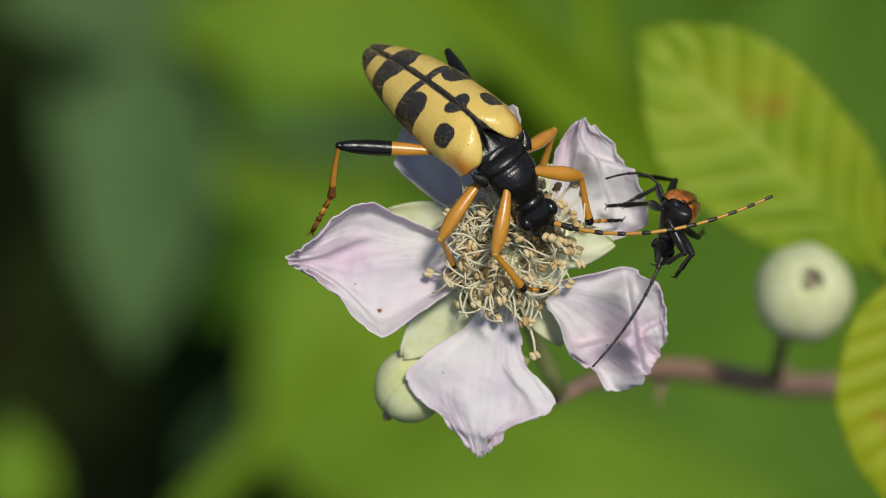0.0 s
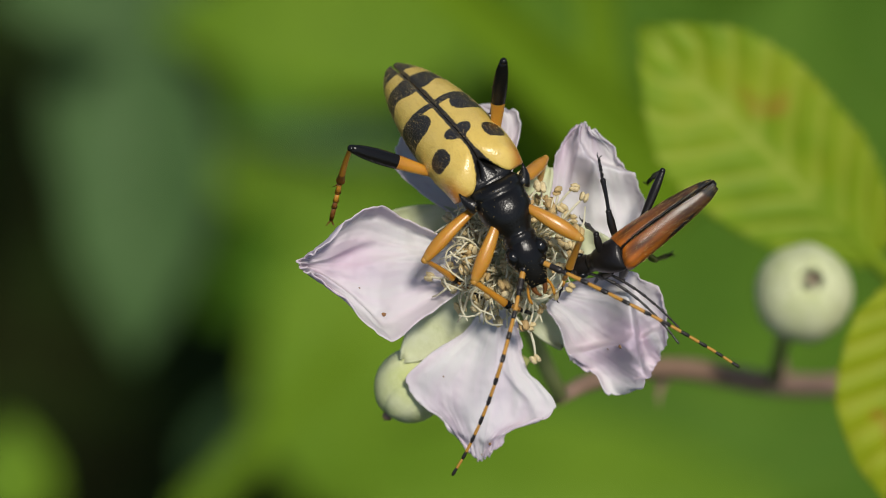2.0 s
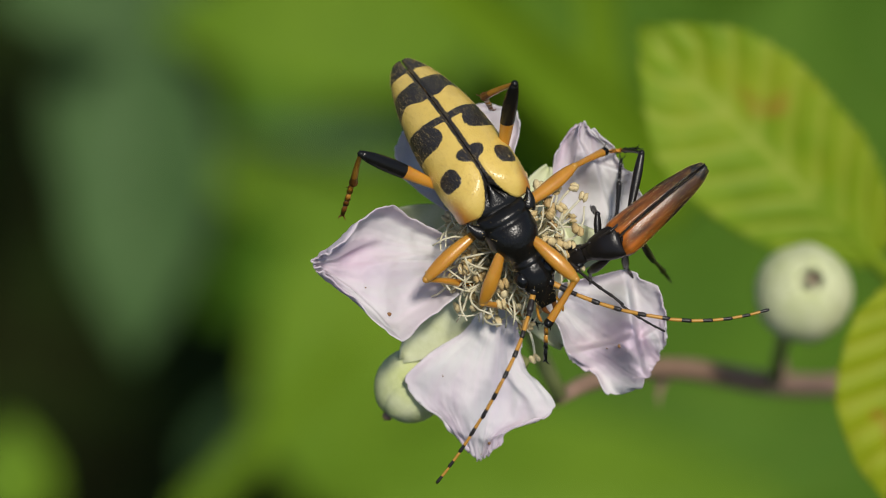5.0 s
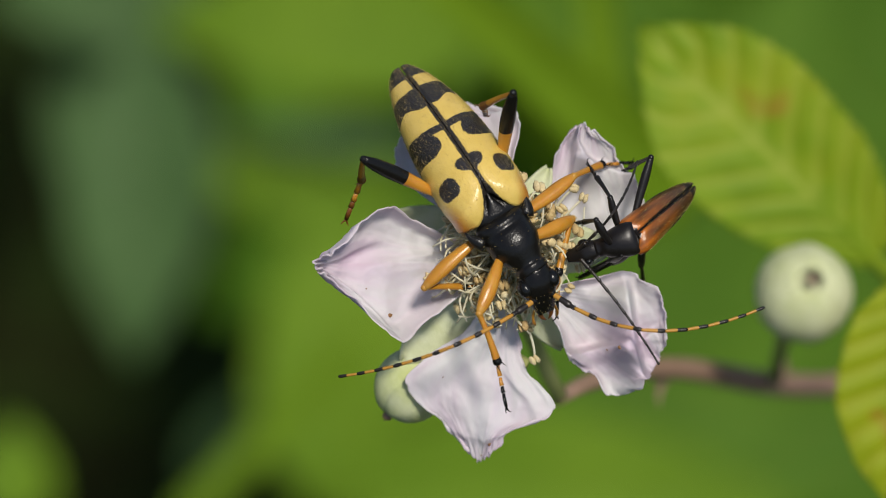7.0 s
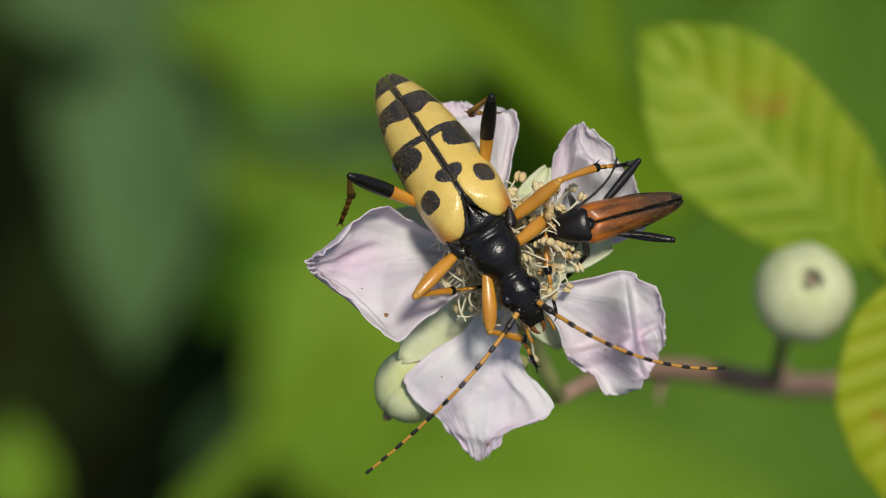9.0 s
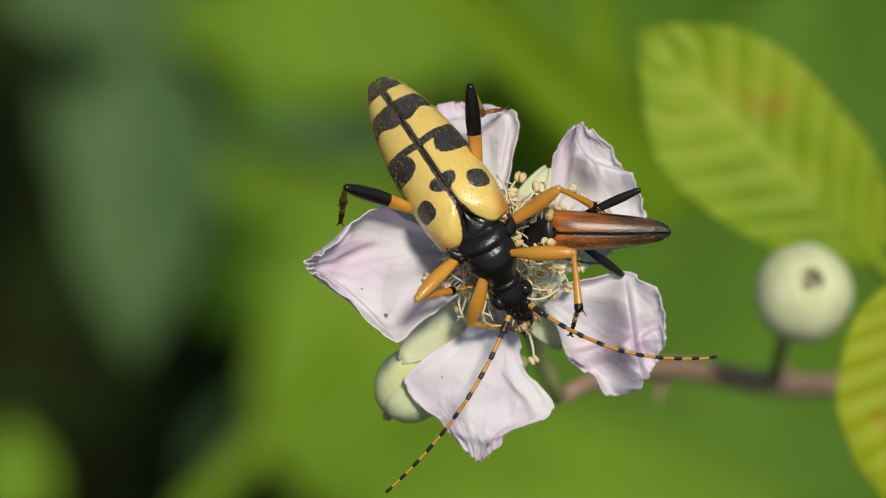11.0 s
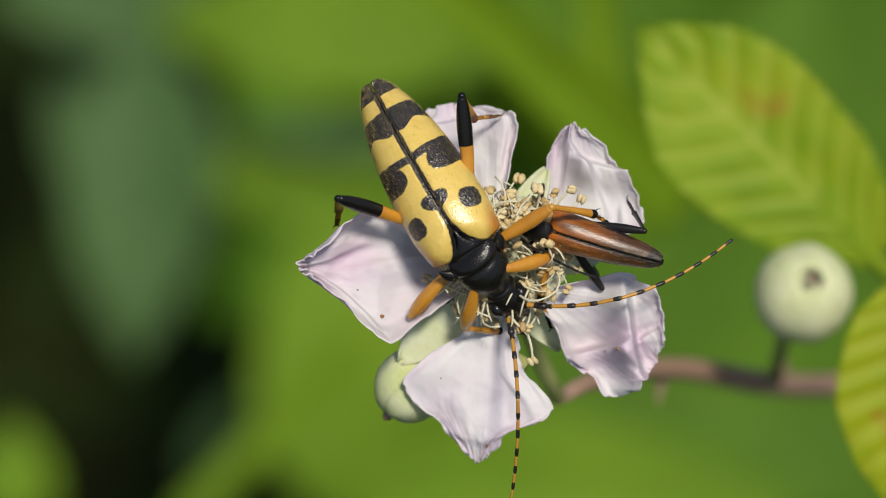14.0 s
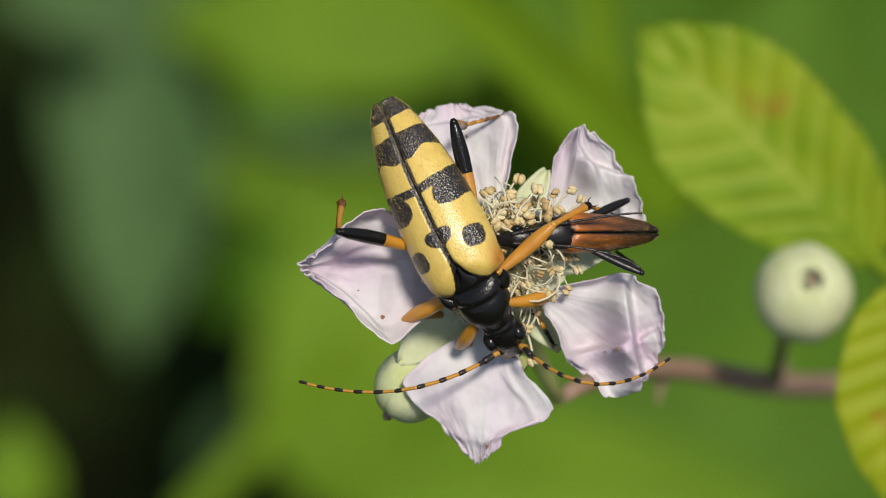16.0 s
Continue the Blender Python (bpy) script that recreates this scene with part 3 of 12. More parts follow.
def leaf(name, m, length, left, right, material, seed, label, **shape):
    top = thing(name, m, label, "leaf", "bramble leaves")
    part("blade", leaf_mesh(length, left, right, material, seed, **shape), material, top)
    bm = bmesh.new()
    tube(bm, bezier((length * 0.85, 0, -0.15 - 0.015 * length), (length * 0.5, 0, -0.12), (0.1 * length, 0, -0.2 - 0.012 * length), (-0.12 * length, 0, -0.02 * length - 1), 10), [0.006 * length + 0.0022 * length * k for k in range(11)], 6)
    part("midrib", bm, material, top)
    return top


leaf("bramble_leaf", FLOWER @ at(33.4, -0.7, -52, 0, -2, 135.7), 25.4,
     ((0, 0.8), (0.155, 3.6), (0.3, 5.3), (0.48, 6.5), (0.64, 6.8), (0.75, 6.0), (0.88, 3.3), (1, 0.3)),
     ((0, 1.6), (0.1, 3.8), (0.336, 6.0), (0.595, 6.5), (0.78, 5.6), (0.92, 2.7), (1, 0.3)),
     LEAF, 2.0, "light green toothed bramble leaf with pleated veins", pleat=0.34, teeth=0.09, pairs=8)
leaf("bramble_leaf", FLOWER @ at(36.0, -2.3, -35, 0, 4, 260), 16.8,
     ((0, 2.5), (0.3, 5.2), (0.6, 5.2), (0.85, 3.0), (1, 0.5)),
     ((0, 2.5), (0.3, 5.6), (0.55, 5.9), (0.85, 3.6), (1, 0.5)),
     LEAF_YOUNG, 5.0, "yellow-green bramble leaf with rusty spots")

# ---- the hedge behind
OVAL = ((0, 0.04), (0.15, 0.2), (0.4, 0.3), (0.65, 0.25), (0.85, 0.13), (1, 0.01))


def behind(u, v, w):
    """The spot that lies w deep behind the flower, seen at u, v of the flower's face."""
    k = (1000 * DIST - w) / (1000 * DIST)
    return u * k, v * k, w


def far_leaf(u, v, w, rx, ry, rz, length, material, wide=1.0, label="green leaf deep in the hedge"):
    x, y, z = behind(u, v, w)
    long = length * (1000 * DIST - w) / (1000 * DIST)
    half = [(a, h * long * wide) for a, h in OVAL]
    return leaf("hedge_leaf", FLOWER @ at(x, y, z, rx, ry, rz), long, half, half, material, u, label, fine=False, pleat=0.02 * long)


far_leaf(-18.9, 13.2, -740, 6, 0, -93, 20.6, LEAF_GREY, 0.83, "grey-green leaf hanging in the hedge, shade put into its colour")
far_leaf(-6.6, -17.5, -700, 0, 0, 92, 22.0, LEAF_SUN_TINTED, 0.80, "green leaf behind the flower, sunlight put into its colour")
far_leaf(-0.5, -20.5, -720, 0, 0, 99, 24.5, LEAF_SUN_TINTED, 0.9, "green leaf behind the flower, sunlight put into its colour")
far_leaf(4.0, 14.6, -760, 0, 0, 180, 23.0, LEAF_SUN_TINTED, 0.75)
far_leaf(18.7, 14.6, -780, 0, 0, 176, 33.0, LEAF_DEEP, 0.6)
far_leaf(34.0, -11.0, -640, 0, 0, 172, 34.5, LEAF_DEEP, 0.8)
far_leaf(-6.0, -15.2, -620, 0, 0, -4, 29.0, LEAF_SUN_TINTED, 0.7)
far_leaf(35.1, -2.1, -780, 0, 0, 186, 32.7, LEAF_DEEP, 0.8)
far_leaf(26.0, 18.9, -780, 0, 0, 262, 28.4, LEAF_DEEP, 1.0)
# small leaf for a bright glimmer, the light is in its colour
far_leaf(-27.6, -17.6, -520, 0, 0, 90, 6.6, LEAF_SUN_TINTED, 1.4)
far_leaf(-2.3, 4.0, -810, 0, 0, 176, 14.5, LEAF_SUN_TINTED, 0.75)
# dull leaves added to tone the dark gaps, shade in their colour
far_leaf(-14.0, 15.6, -830, 0, 0, 176, 15.5, LEAF_GREY, 0.8, "dull leaf added in the hedge, shade put into its colour")
far_leaf(-0.5, 6.6, -690, 0, 0, 176, 14.0, LEAF_GREY, 0.26, "dull leaf added in the hedge, shade put into its colour")
far_leaf(-16.0, -15.0, -840, 0, 0, 60, 7.0, LEAF_GREY, 0.7, "dull leaf added in the hedge, shade put into its colour")
far_leaf(-24.0, 4.0, -860, 0, 0, 84, 14.0, LEAF_GREY, 0.5, "dull leaf added in the hedge, shade put into its colour")


def blade(x, y, z, x2, y2, z2, width, label):
    top = thing("grass_blade", FLOWER @ at(x, y, z), label, "grass", "grass blades")
    a, b = Vector((0, 0, 0)), Vector((x2 - x, y2 - y, z2 - z))
    side = b.normalized().cross((0, 0, 1)).normalized()

    def place(u, v):
        v2 = 2 * v - 1
        return a.lerp(b, u) + side * (v2 * width * (1 - 0.6 * u * u)) + Vector((0, 0, 0.5 * width * v2 * v2 - 6 * (u - 0.5) ** 2))
    part("blade", sheet(24, 6, place, 0.2), GRASS, top)
    bm = bmesh.new()
    tube(bm, [place(i / 12, 0.5) - Vector((0, 0, 0.25)) for i in range(13)], [width * 0.12 * (1 - 0.05 * i) for i in range(13)], 6)
    part("midrib", bm, GRASS, top)


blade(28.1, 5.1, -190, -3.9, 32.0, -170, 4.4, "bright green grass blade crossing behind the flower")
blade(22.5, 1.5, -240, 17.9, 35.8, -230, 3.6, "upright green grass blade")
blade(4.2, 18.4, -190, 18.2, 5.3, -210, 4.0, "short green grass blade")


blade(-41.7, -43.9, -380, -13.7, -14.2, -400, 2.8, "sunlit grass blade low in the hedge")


def hedge():
    """Leaves past counting that close the hedge behind, with a gap to the west, darkened by added leaves out of view.
    """
    rng = random.Random(5)
    bm = bmesh.new()
    for i in range(560):
        w = -830 - 150 * rng.random()
        x, y = rng.uniform(-330, 380), rng.uniform(-290, 290)
        if x < -14 and rng.random() < 0.96:
            continue
        length = rng.uniform(66, 135)
        rx, ry, rz = rng.uniform(-40, 40), rng.uniform(-40, 40), rng.uniform(0, 2 * math.pi)
        m = FLOWER @ at(x, y, w, rx, ry, math.degrees(rz))
        tip_x, tip_y = (0.7 * length * f(rz) for f in (math.cos, math.sin))
        if x < -108 or min(x, x + tip_x) < -22 and min(y, y + tip_y) < -12:
            continue
        rows = []
        for u, h in OVAL:
            rows.append([bm.verts.new((m @ (Vector((length * u, h * length * s * 1.1, 0.1 * length * abs(s) - 4 * u * u)) * MM)) / MM) for s in (-1, -0.5, 0, 0.5, 1)])
        for a, b in zip(rows, rows[1:]):
            for k in range(4):
                bm.faces.new((a[k], a[k + 1], b[k + 1], b[k]))
    # unseen leaves added above the view, only to shade the hollow to the west
    for i in range(24):
        m = pose(rng.uniform(-0.42, 0.02), rng.uniform(0.60, 0.92), rng.uniform(0.50, 0.78), rng.uniform(-40, 40), rng.uniform(-40, 40), rng.uniform(0, 360))
        length = rng.uniform(66, 135)
        rows = []
        for u, h in OVAL:
            rows.append([bm.verts.new((m @ (Vector((length * u, h * length * s * 1.1, 0.1 * length * abs(s) - 4 * u * u)) * MM)) / MM) for s in (-1, 0, 1)])
        for a, b in zip(rows, rows[1:]):
            for k in range(2):
                bm.faces.new((a[k], a[k + 1], b[k + 1], b[k]))
    tagged(part("hedge_foliage", bm, LEAF_DEEP), "dense green hedge leaves, with unseen ones added to cast shade", "foliage", kind="stuff")


hedge()


# ---- beetles; x runs to the head, z out of the back
def wing_case(parent, side, long, half, top, edge, front, material, marks, blush, label, lip=0.5, hairs=0):
    """One wing-case from its seam (v = 0) over the side (v = 1)."""
    def where(u, v):
        v = v ** 1.7
        x0 = curve_of(front, v)
        x = x0 - (x0 + long) * u
        x += 0.35 * (1 - v) * max(0.0, u - 0.95) / 0.05 * 0.2
        a = v * math.radians(104)
        w, h, e = curve_of(half, -x), curve_of(top, -x), curve_of(edge, -x)
        y = 0.03 + (w - 0.03) * math.sin(a) ** 0.92
        z = e + (h - e) * math.cos(a) if a < math.pi / 2 else e + 0.5 * math.cos(a)
        z -= 0.14 * max(0.0, 1 - v / 0.05) + lip * max(0.0, 1 - u / 0.07) ** 2
        return x, y, z

    def place(u, v):
        x, y, z = where(u, v)
        return Vector((x, side * y, z))

    def store(u, v):
        x, y, z = where(u, v)
        v = v ** 1.7
        d = marks(x, y, v)
        return {"pattern": 0.5 + 0.55 * d, "shoulder": blush(x, v)}
    case = part("wing_case", sheet(150, 44, place, -0.09 * side, store), material, parent, label)

    def root(rng):
        u, v = rng.uniform(0.03, 0.99), rng.random() ** 0.75
        p = place(u, v)
        back = (p - place(u - 0.01, v)).normalized()
        out = Vector((0, p.y, p.z + 1.2)).normalized()
        return p, back + out * 0.38
    fuzz(case, hairs, 20 + side, root, 0.16, 0.0055)
    return case


def body_loft(stations, sides=20):
    """stations: x, half width, height up, depth down."""
    bm = bmesh.new()
    rings = []
    for x, w, up, down in stations:
        ring = []
        for k in range(sides):
            a = 2 * math.pi * k / sides
            c, s = math.cos(a), math.sin(a)
            ring.append(Vector((x, w * c, (up if s > 0 else down) * s)))
        rings.append(ring)
    loft(bm, rings)
    return bm


def smooth_stations(rows, n):
    out = []
    for i in range(n + 1):
        x = rows[0][0] + (rows[-1][0] - rows[0][0]) * i / n
        f = (lambda k: curve_of([(abs(r[0] - rows[0][0]), r[k]) for r in rows], abs(x - rows[0][0])))
        out.append((x, f(1), f(2), f(3)))
    return out


def limb(parent, name, length, radii, colours, switch=2.0, bend=0.0, flat=0.8, label="", spur=False):
    """A leg or feeler piece along x. colours: base and end material, changing at the share switch."""
    bm = bmesh.new()
    n = 24
    path = [Vector((length * i / n, 0, bend * math.sin(math.pi * i / n))) for i in range(n + 1)]
    rr = [curve_of(radii, i / n) for i in range(n + 1)]
    rings = tube(bm, path, rr, 12, flat, True, 0)
    for f in bm.faces:
        if sum(v.co.x for v in f.verts) / len(f.verts) > switch * length:
            f.material_index = 1
    blob(bm, (rr[0] * 0.95,) * 3, 12, 8, path[0], material=0)
    blob(bm, (rr[-1] * 0.98,) * 3, 12, 8, path[-1], material=1 if switch < 1 else 0)
    if spur:
        for s in (-1, 1):
            tube(bm, [(length - 0.05, 0.1 * s, 0), (length + 0.3, 0.28 * s, -0.15), (length + 0.55, 0.34 * s, -0.3)], [0.06, 0.04, 0.01], 5, 1, True, 1)
    return part(name, bm, colours, parent, label)


def foot(parent, length, r, colours, dark):
    """Tarsus: heart-shaped joints, the last one slender with two claws."""
    bm = bmesh.new()
    x = 0.0
    for k, share in enumerate((0.34, 0.19, 0.15, 0.32)):
        d = share * length
        i = 1 if k >= dark else 0
        tube(bm, [(x, 0, 0), (x + 0.5 * d, 0, 0.03), (x + 0.92 * d, 0, 0)], [r * 0.78, r * 0.88, r * (1.12 if k < 3 else 0.75)], 8, 0.7, True, i)
        x += d
    for s in (-1, 1):
        tube(bm, bezier((x - 0.05, 0, 0), (x + 0.12, 0.1 * s, 0.05), (x + 0.25, 0.2 * s, 0), (x + 0.3, 0.26 * s, -0.14), 4), [r * 0.4, r * 0.35, r * 0.28, r * 0.2, 0.01], 5, 1, True, 1)
    return part("tarsus", bm, colours, parent)


JOINTS = (1.35, 0.32, 1.45, 1.35, 1.5, 1.42, 1.36, 1.3, 1.25, 1.15, 1.2)


def antenna(top, table, side, length, radius, colours, dark, label):
    """Eleven joints that widen to their ends, the end of each one dark; the first carries the rest."""
    total = sum(JOINTS)
    first = None
    for k, share in enumerate(JOINTS):
        d = length * share / total
        r = radius * (1.3 if k == 0 else 1.02 - 0.042 * k)
        bm = bmesh.new()
        n = 9
        path = [Vector((d * (1.03 * i / n - 0.015), 0, 0)) for i in range(n + 1)]
        tube(bm, path, [r * curve_of(((0, 0.62), (0.08, 0.78), (0.6, 0.86), (0.9, 1.02), (1, 0.72)), i / n) for i in range(n + 1)], 9)
        share_dark = 1.0 if k == 1 else 0.55 if k < 1 else dark + 0.02 * k
        for f in bm.faces:
            if sum(v.co.x for v in f.verts) / len(f.verts) > d * (1 - share_dark):
                f.material_index = 1
        ob = part("antenna" if k == 0 else "antenna_joint", bm, colours, first or top, label if k == 0 else "")
        first = first or ob
        table["antenna_%s%d" % (side, k)] = ob


def fuzz(parent, count, seed, spot, length, thick=0.011):
    """Short golden hairs on a part; spot(rng) gives a root and the way out of the surface."""
    rng = random.Random(seed)
    bm = bmesh.new()
    for i in range(count):
        root, out = spot(rng)
        out = (Vector(out) + Vector((rng.uniform(-0.3, 0.1), rng.uniform(-0.25, 0.25), rng.uniform(-0.25, 0.25)))).normalized()
        tube(bm, [root, Vector(root) + out * length * 0.6, Vector(root) + out * length + Vector((-0.06, 0, -0.05))], [thick, thick * 0.8, thick * 0.35], 3)
    tagged(part("fuzz", bm, HAIR, parent, "fine golden hairs"), kind="stuff")


def longhorn_marks(x, y, v):
    """Distance to the black marks of the yellow wing-case, below 0 inside."""
    d = (abs((x + 1.85) / 1.1) ** 2.6 + abs((y - 1.95 + 0.12 * (x + 1.85)) / 0.92) ** 2.6) ** (1 / 2.6) - 0.61
    d = min(d, (math.hypot((x + 2.55 + 0.25 * y) / 0.76, y / 1.2) - 0.75) * 0.85)
    d = min(d, (math.hypot((x + 5.35 + 0.3 * (y - 1.7)) / 1.0, (y - 2.2) / 1.3) - 1.05) * 0.9)
    d = min(d, max(abs(x + 5.95 + 0.12 * y) - 0.26, y - 2.6))
    band = abs(x + 9.15 - 0.12 * math.sin(y * 3)) - (0.80 + 0.14 * math.sin(2.6 * y + 0.5))
    d = min(d, band, x + 11.1 + 0.1 * y)
    d = min(d, y - (0.20 if x < -2.2 else 0.15 + 0.55 * max(0.0, min(1.0, (x + 1.5) / 1.9)) ** 2))
    if x < -3.0:
        d = min(d, max(0.88 - 0.03 * min(2.0, -3 - x) - v, v - 0.95) * 4.0)
    return max(-0.9, min(0.9, d))


def make_longhorn():
    top = thing("longhorn_beetle", FLOWER @ at(2, 3, 3.9), "yellow and black spotted longhorn beetle feeding on the flower", "beetle")
    P = {}
    half = ((-0.7, 1.9), (-0.35, 2.4), (0.2, 2.6), (2.0, 2.78), (5.0, 2.68), (8.0, 2.30), (10.3, 1.74), (11.6, 1.28), (12.2, 0.95), (12.5, 0.7))
    tops = ((-0.8, 0.9), (-0.3, 1.45), (0.4, 1.8), (2.2, 2.1), (5.5, 1.85), (9.0, 1.15), (12.2, 0.0))
    edge = ((-1.2, -0.2), (2.0, -0.3), (8.0, -0.4), (12.2, -0.7))
    front = ((0, -0.5), (0.04, -0.25), (0.11, 0.2), (0.25, 0.6), (0.45, 0.74), (0.7, 0.5), (1, -0.4))
    for side in (1, -1):
        P["case%d" % side] = wing_case(top, side, 12.5, half, tops, edge, front, YELLOW_CASE, longhorn_marks, lambda x, v: max(0.0, min(1.0, 1.35 - 1.35 * math.hypot((x - 0.2) / 1.7, (v - 0.74) / 0.34))), "yellow wing-case with black spots and bands", hairs=1300)
    part("abdomen", body_loft(smooth_stations([(0.9, 1.2, 0.4, 0.8), (-0.5, 2.3, 0.8, 1.6), (-4, 2.35, 0.8, 1.7), (-8, 1.75, 0.4, 1.4), (-10.6, 1.0, -0.1, 1.1), (-11.9, 0.25, -0.45, 0.75)], 22)), BLACK_MATT, top, "black underside")
    for x, w in ((-3.4, 2.42), (-5.6, 2.25), (-7.6, 1.95), (-9.4, 1.55)):
        part("belly_band", body_loft([(x + 0.55, w, 0.2, 1.72 * w / 2.4 + 0.1), (x, w + 0.04, 0.2, 1.76 * w / 2.4 + 0.1), (x - 0.55, w - 0.1, 0.2, 1.7 * w / 2.4 + 0.06)]), AMBER, top, "yellow belly band")
    part("scutellum", body_loft(smooth_stations([(1.2, 1.0, 0.1, 0.4), (0.9, 1.1, 0.35, 0.4), (0.45, 0.9, 0.68, 0.3), (0.0, 0.5, 0.98, 0.1), (-0.5, 0.22, 1.2, 0.0), (-0.9, 0.03, 1.25, 0.0)], 20), 20), BLACK_MATT, top, "black shield between the wing-cases")
    # pronotum: bell-shaped, with pointed hind corners
    bm = body_loft(smooth_stations([(-0.6, 1.4, 0.5, 1.0), (-0.3, 1.68, 0.95, 1.1), (0.15, 1.76, 1.24, 1.2), (0.42, 1.66, 1.2, 1.2), (0.8, 1.68, 1.42, 1.25), (1.5, 1.70, 1.55, 1.25), (2.1, 1.52, 1.45, 1.15), (2.6, 1.24, 1.22, 1.05), (2.95, 1.05, 1.05, 1.0), (3.15, 0.98, 0.98, 0.95), (3.35, 1.10, 1.08, 0.95), (3.75, 1.06, 1.0, 0.9)], 52), 36)
    for s in (-1, 1):
        tube(bm, bezier((0.5, 1.6 * s, 0.2), (0.1, 2.0 * s, 0.2), (-0.2, 2.15 * s, 0.2), (-0.75, 2.25 * s, 0.25), 6), [0.5, 0.48, 0.42, 0.34, 0.24, 0.13, 0.03], 8, 0.7)
    P["pronotum"] = part("pronotum", bm, BLACK_MATT, top, "black bell-shaped pronotum")
    def on_collar(rng):
        x = rng.uniform(-0.3, 3.6)
        a = rng.choice((rng.uniform(-0.6, 0.7), math.pi - rng.uniform(-0.6, 0.7), rng.uniform(0, math.pi)))
        w, h = curve_of(((-0.6, 1.9), (0, 1.97), (1.3, 1.72), (2.3, 1.38), (3.15, 1.02), (3.75, 1.08)), x), curve_of(((-0.6, 0.5), (0.15, 1.3), (1.3, 1.56), (3.15, 1.0), (3.75, 1.0)), x)
        return (x, w * math.cos(a) * 0.98, h * math.sin(a) * 0.98), (0, math.cos(a), math.sin(a))
    fuzz(P["pronotum"], 90, 3, on_collar, 0.16, 0.008)
    # head
    head = part("head", body_loft(smooth_stations([(-0.3, 0.95, 0.9, 0.8), (0.2, 1.1, 1.05, 0.9), (0.7, 1.3, 1.1, 0.95), (1.3, 1.2, 1.0, 0.95), (1.9, 0.95, 0.75, 0.9), (2.6, 0.72, 0.35, 0.8), (3.05, 0.5, 0.0, 0.6)], 24), 24), BLACK, top, "black head")
    P["head"] = head
    def on_face(rng):
        x, a = rng.uniform(1.4, 2.9), rng.uniform(-0.3, math.pi + 0.3)
        w = curve_of(((1.3, 1.15), (1.9, 0.95), (2.6, 0.72), (3.05, 0.5)), x)
        return (x, w * math.cos(a) * 0.97, curve_of(((1.3, 1.0), (1.9, 0.75), (2.6, 0.35), (3.05, 0.0)), x) * math.sin(a) * 0.97), (0.8, math.cos(a), math.sin(a))
    fuzz(head, 60, 5, on_face, 0.17, 0.008)
    for s in (-1, 1):
        bm = bmesh.new()
        blob(bm, (0.62, 0.48, 0.68), 20, 14, (0.8, 0.94 * s, 0.38))
        part("eye", bm, GLOSS, head, "glossy black eye")
        bm = bmesh.new()
        tube(bm, bezier((2.8, 0.35 * s, -0.25), (3.3, 0.45 * s, -0.4), (3.6, 0.25 * s, -0.5), (3.7, 0.05 * s, -0.5), 6), [0.2, 0.19, 0.17, 0.14, 0.1, 0.06, 0.02], 8)
        part("mandible", bm, KNEE, head)
        bm = bmesh.new()
        tube(bm, bezier((2.6, 0.5 * s, -0.45), (3.2, 0.85 * s, -0.6), (3.6, 0.9 * s, -0.9), (4.0, 0.75 * s, -1.1), 6), [0.09, 0.1, 0.1, 0.09, 0.1, 0.12, 0.06], 7)
        part("palp", bm, AMBER, head)
        bm = bmesh.new()
        blob(bm, (0.3, 0.26, 0.22), 10, 7, (1.75, 0.62 * s, 0.55))
        part("antenna_socket", bm, BLACK, head)
    for n in ("HR", "HL", "MR", "ML", "FR", "FL"):
        k = n[0]
        fl, tl, sl = LONG_LEGS[k]
        big = {"H": 0.50, "M": 0.49, "F": 0.50}[k]
        name = {"H": "hind_femur", "M": "middle_femur", "F": "front_femur"}[k]
        P["femur_" + n] = f = limb(top, name, fl, ((0, 0.2), (0.15, big * 0.58), (0.4, big * 0.86), (0.66, big), (0.86, big * 0.84), (1, big * 0.5)), [AMBER, BLACK if k == "H" else AMBER_DULL], 0.5 if k == "H" else 0.94, 0.22, 0.82, "orange femur with black end" if k == "H" else "orange femur")
        P["tibia_" + n] = limb(f, "tibia", tl, ((0, 0.24), (0.12, 0.19), (0.5, 0.22), (0.85, 0.27), (1, 0.31)), [AMBER, KNEE if k == "H" else BLACK], 0.78 if k == "H" else 0.92, -0.06, 0.85, "orange tibia", True)
        P["tarsus_" + n] = foot(f, sl, 0.19 if k == "H" else 0.16, [AMBER, KNEE if k == "H" else BLACK], 2)
    for s in "RL":
        antenna(top, P, s, 14.7, 0.178, [AMBER_DULL, SMOKE], 0.27, "orange antenna ringed with black")
    return top, P


LONG_LEGS = {"H": (6.7, 4.2, 3.4), "M": (5.0, 3.9, 3.2), "F": (4.4, 3.5, 3.0)}
longhorn, LONGHORN = make_longhorn()


def redtail_marks(x, y, v):
    d = min(x + 6.3 + 0.5 * y, y - 0.06 - 0.02 * max(0, -x - 1), (0.93 - v) * 2.5)
    if x > -2.0:
        d = min(d, math.hypot(x - 0.2, y) - 0.4)
    return max(-0.9, min(0.9, d))


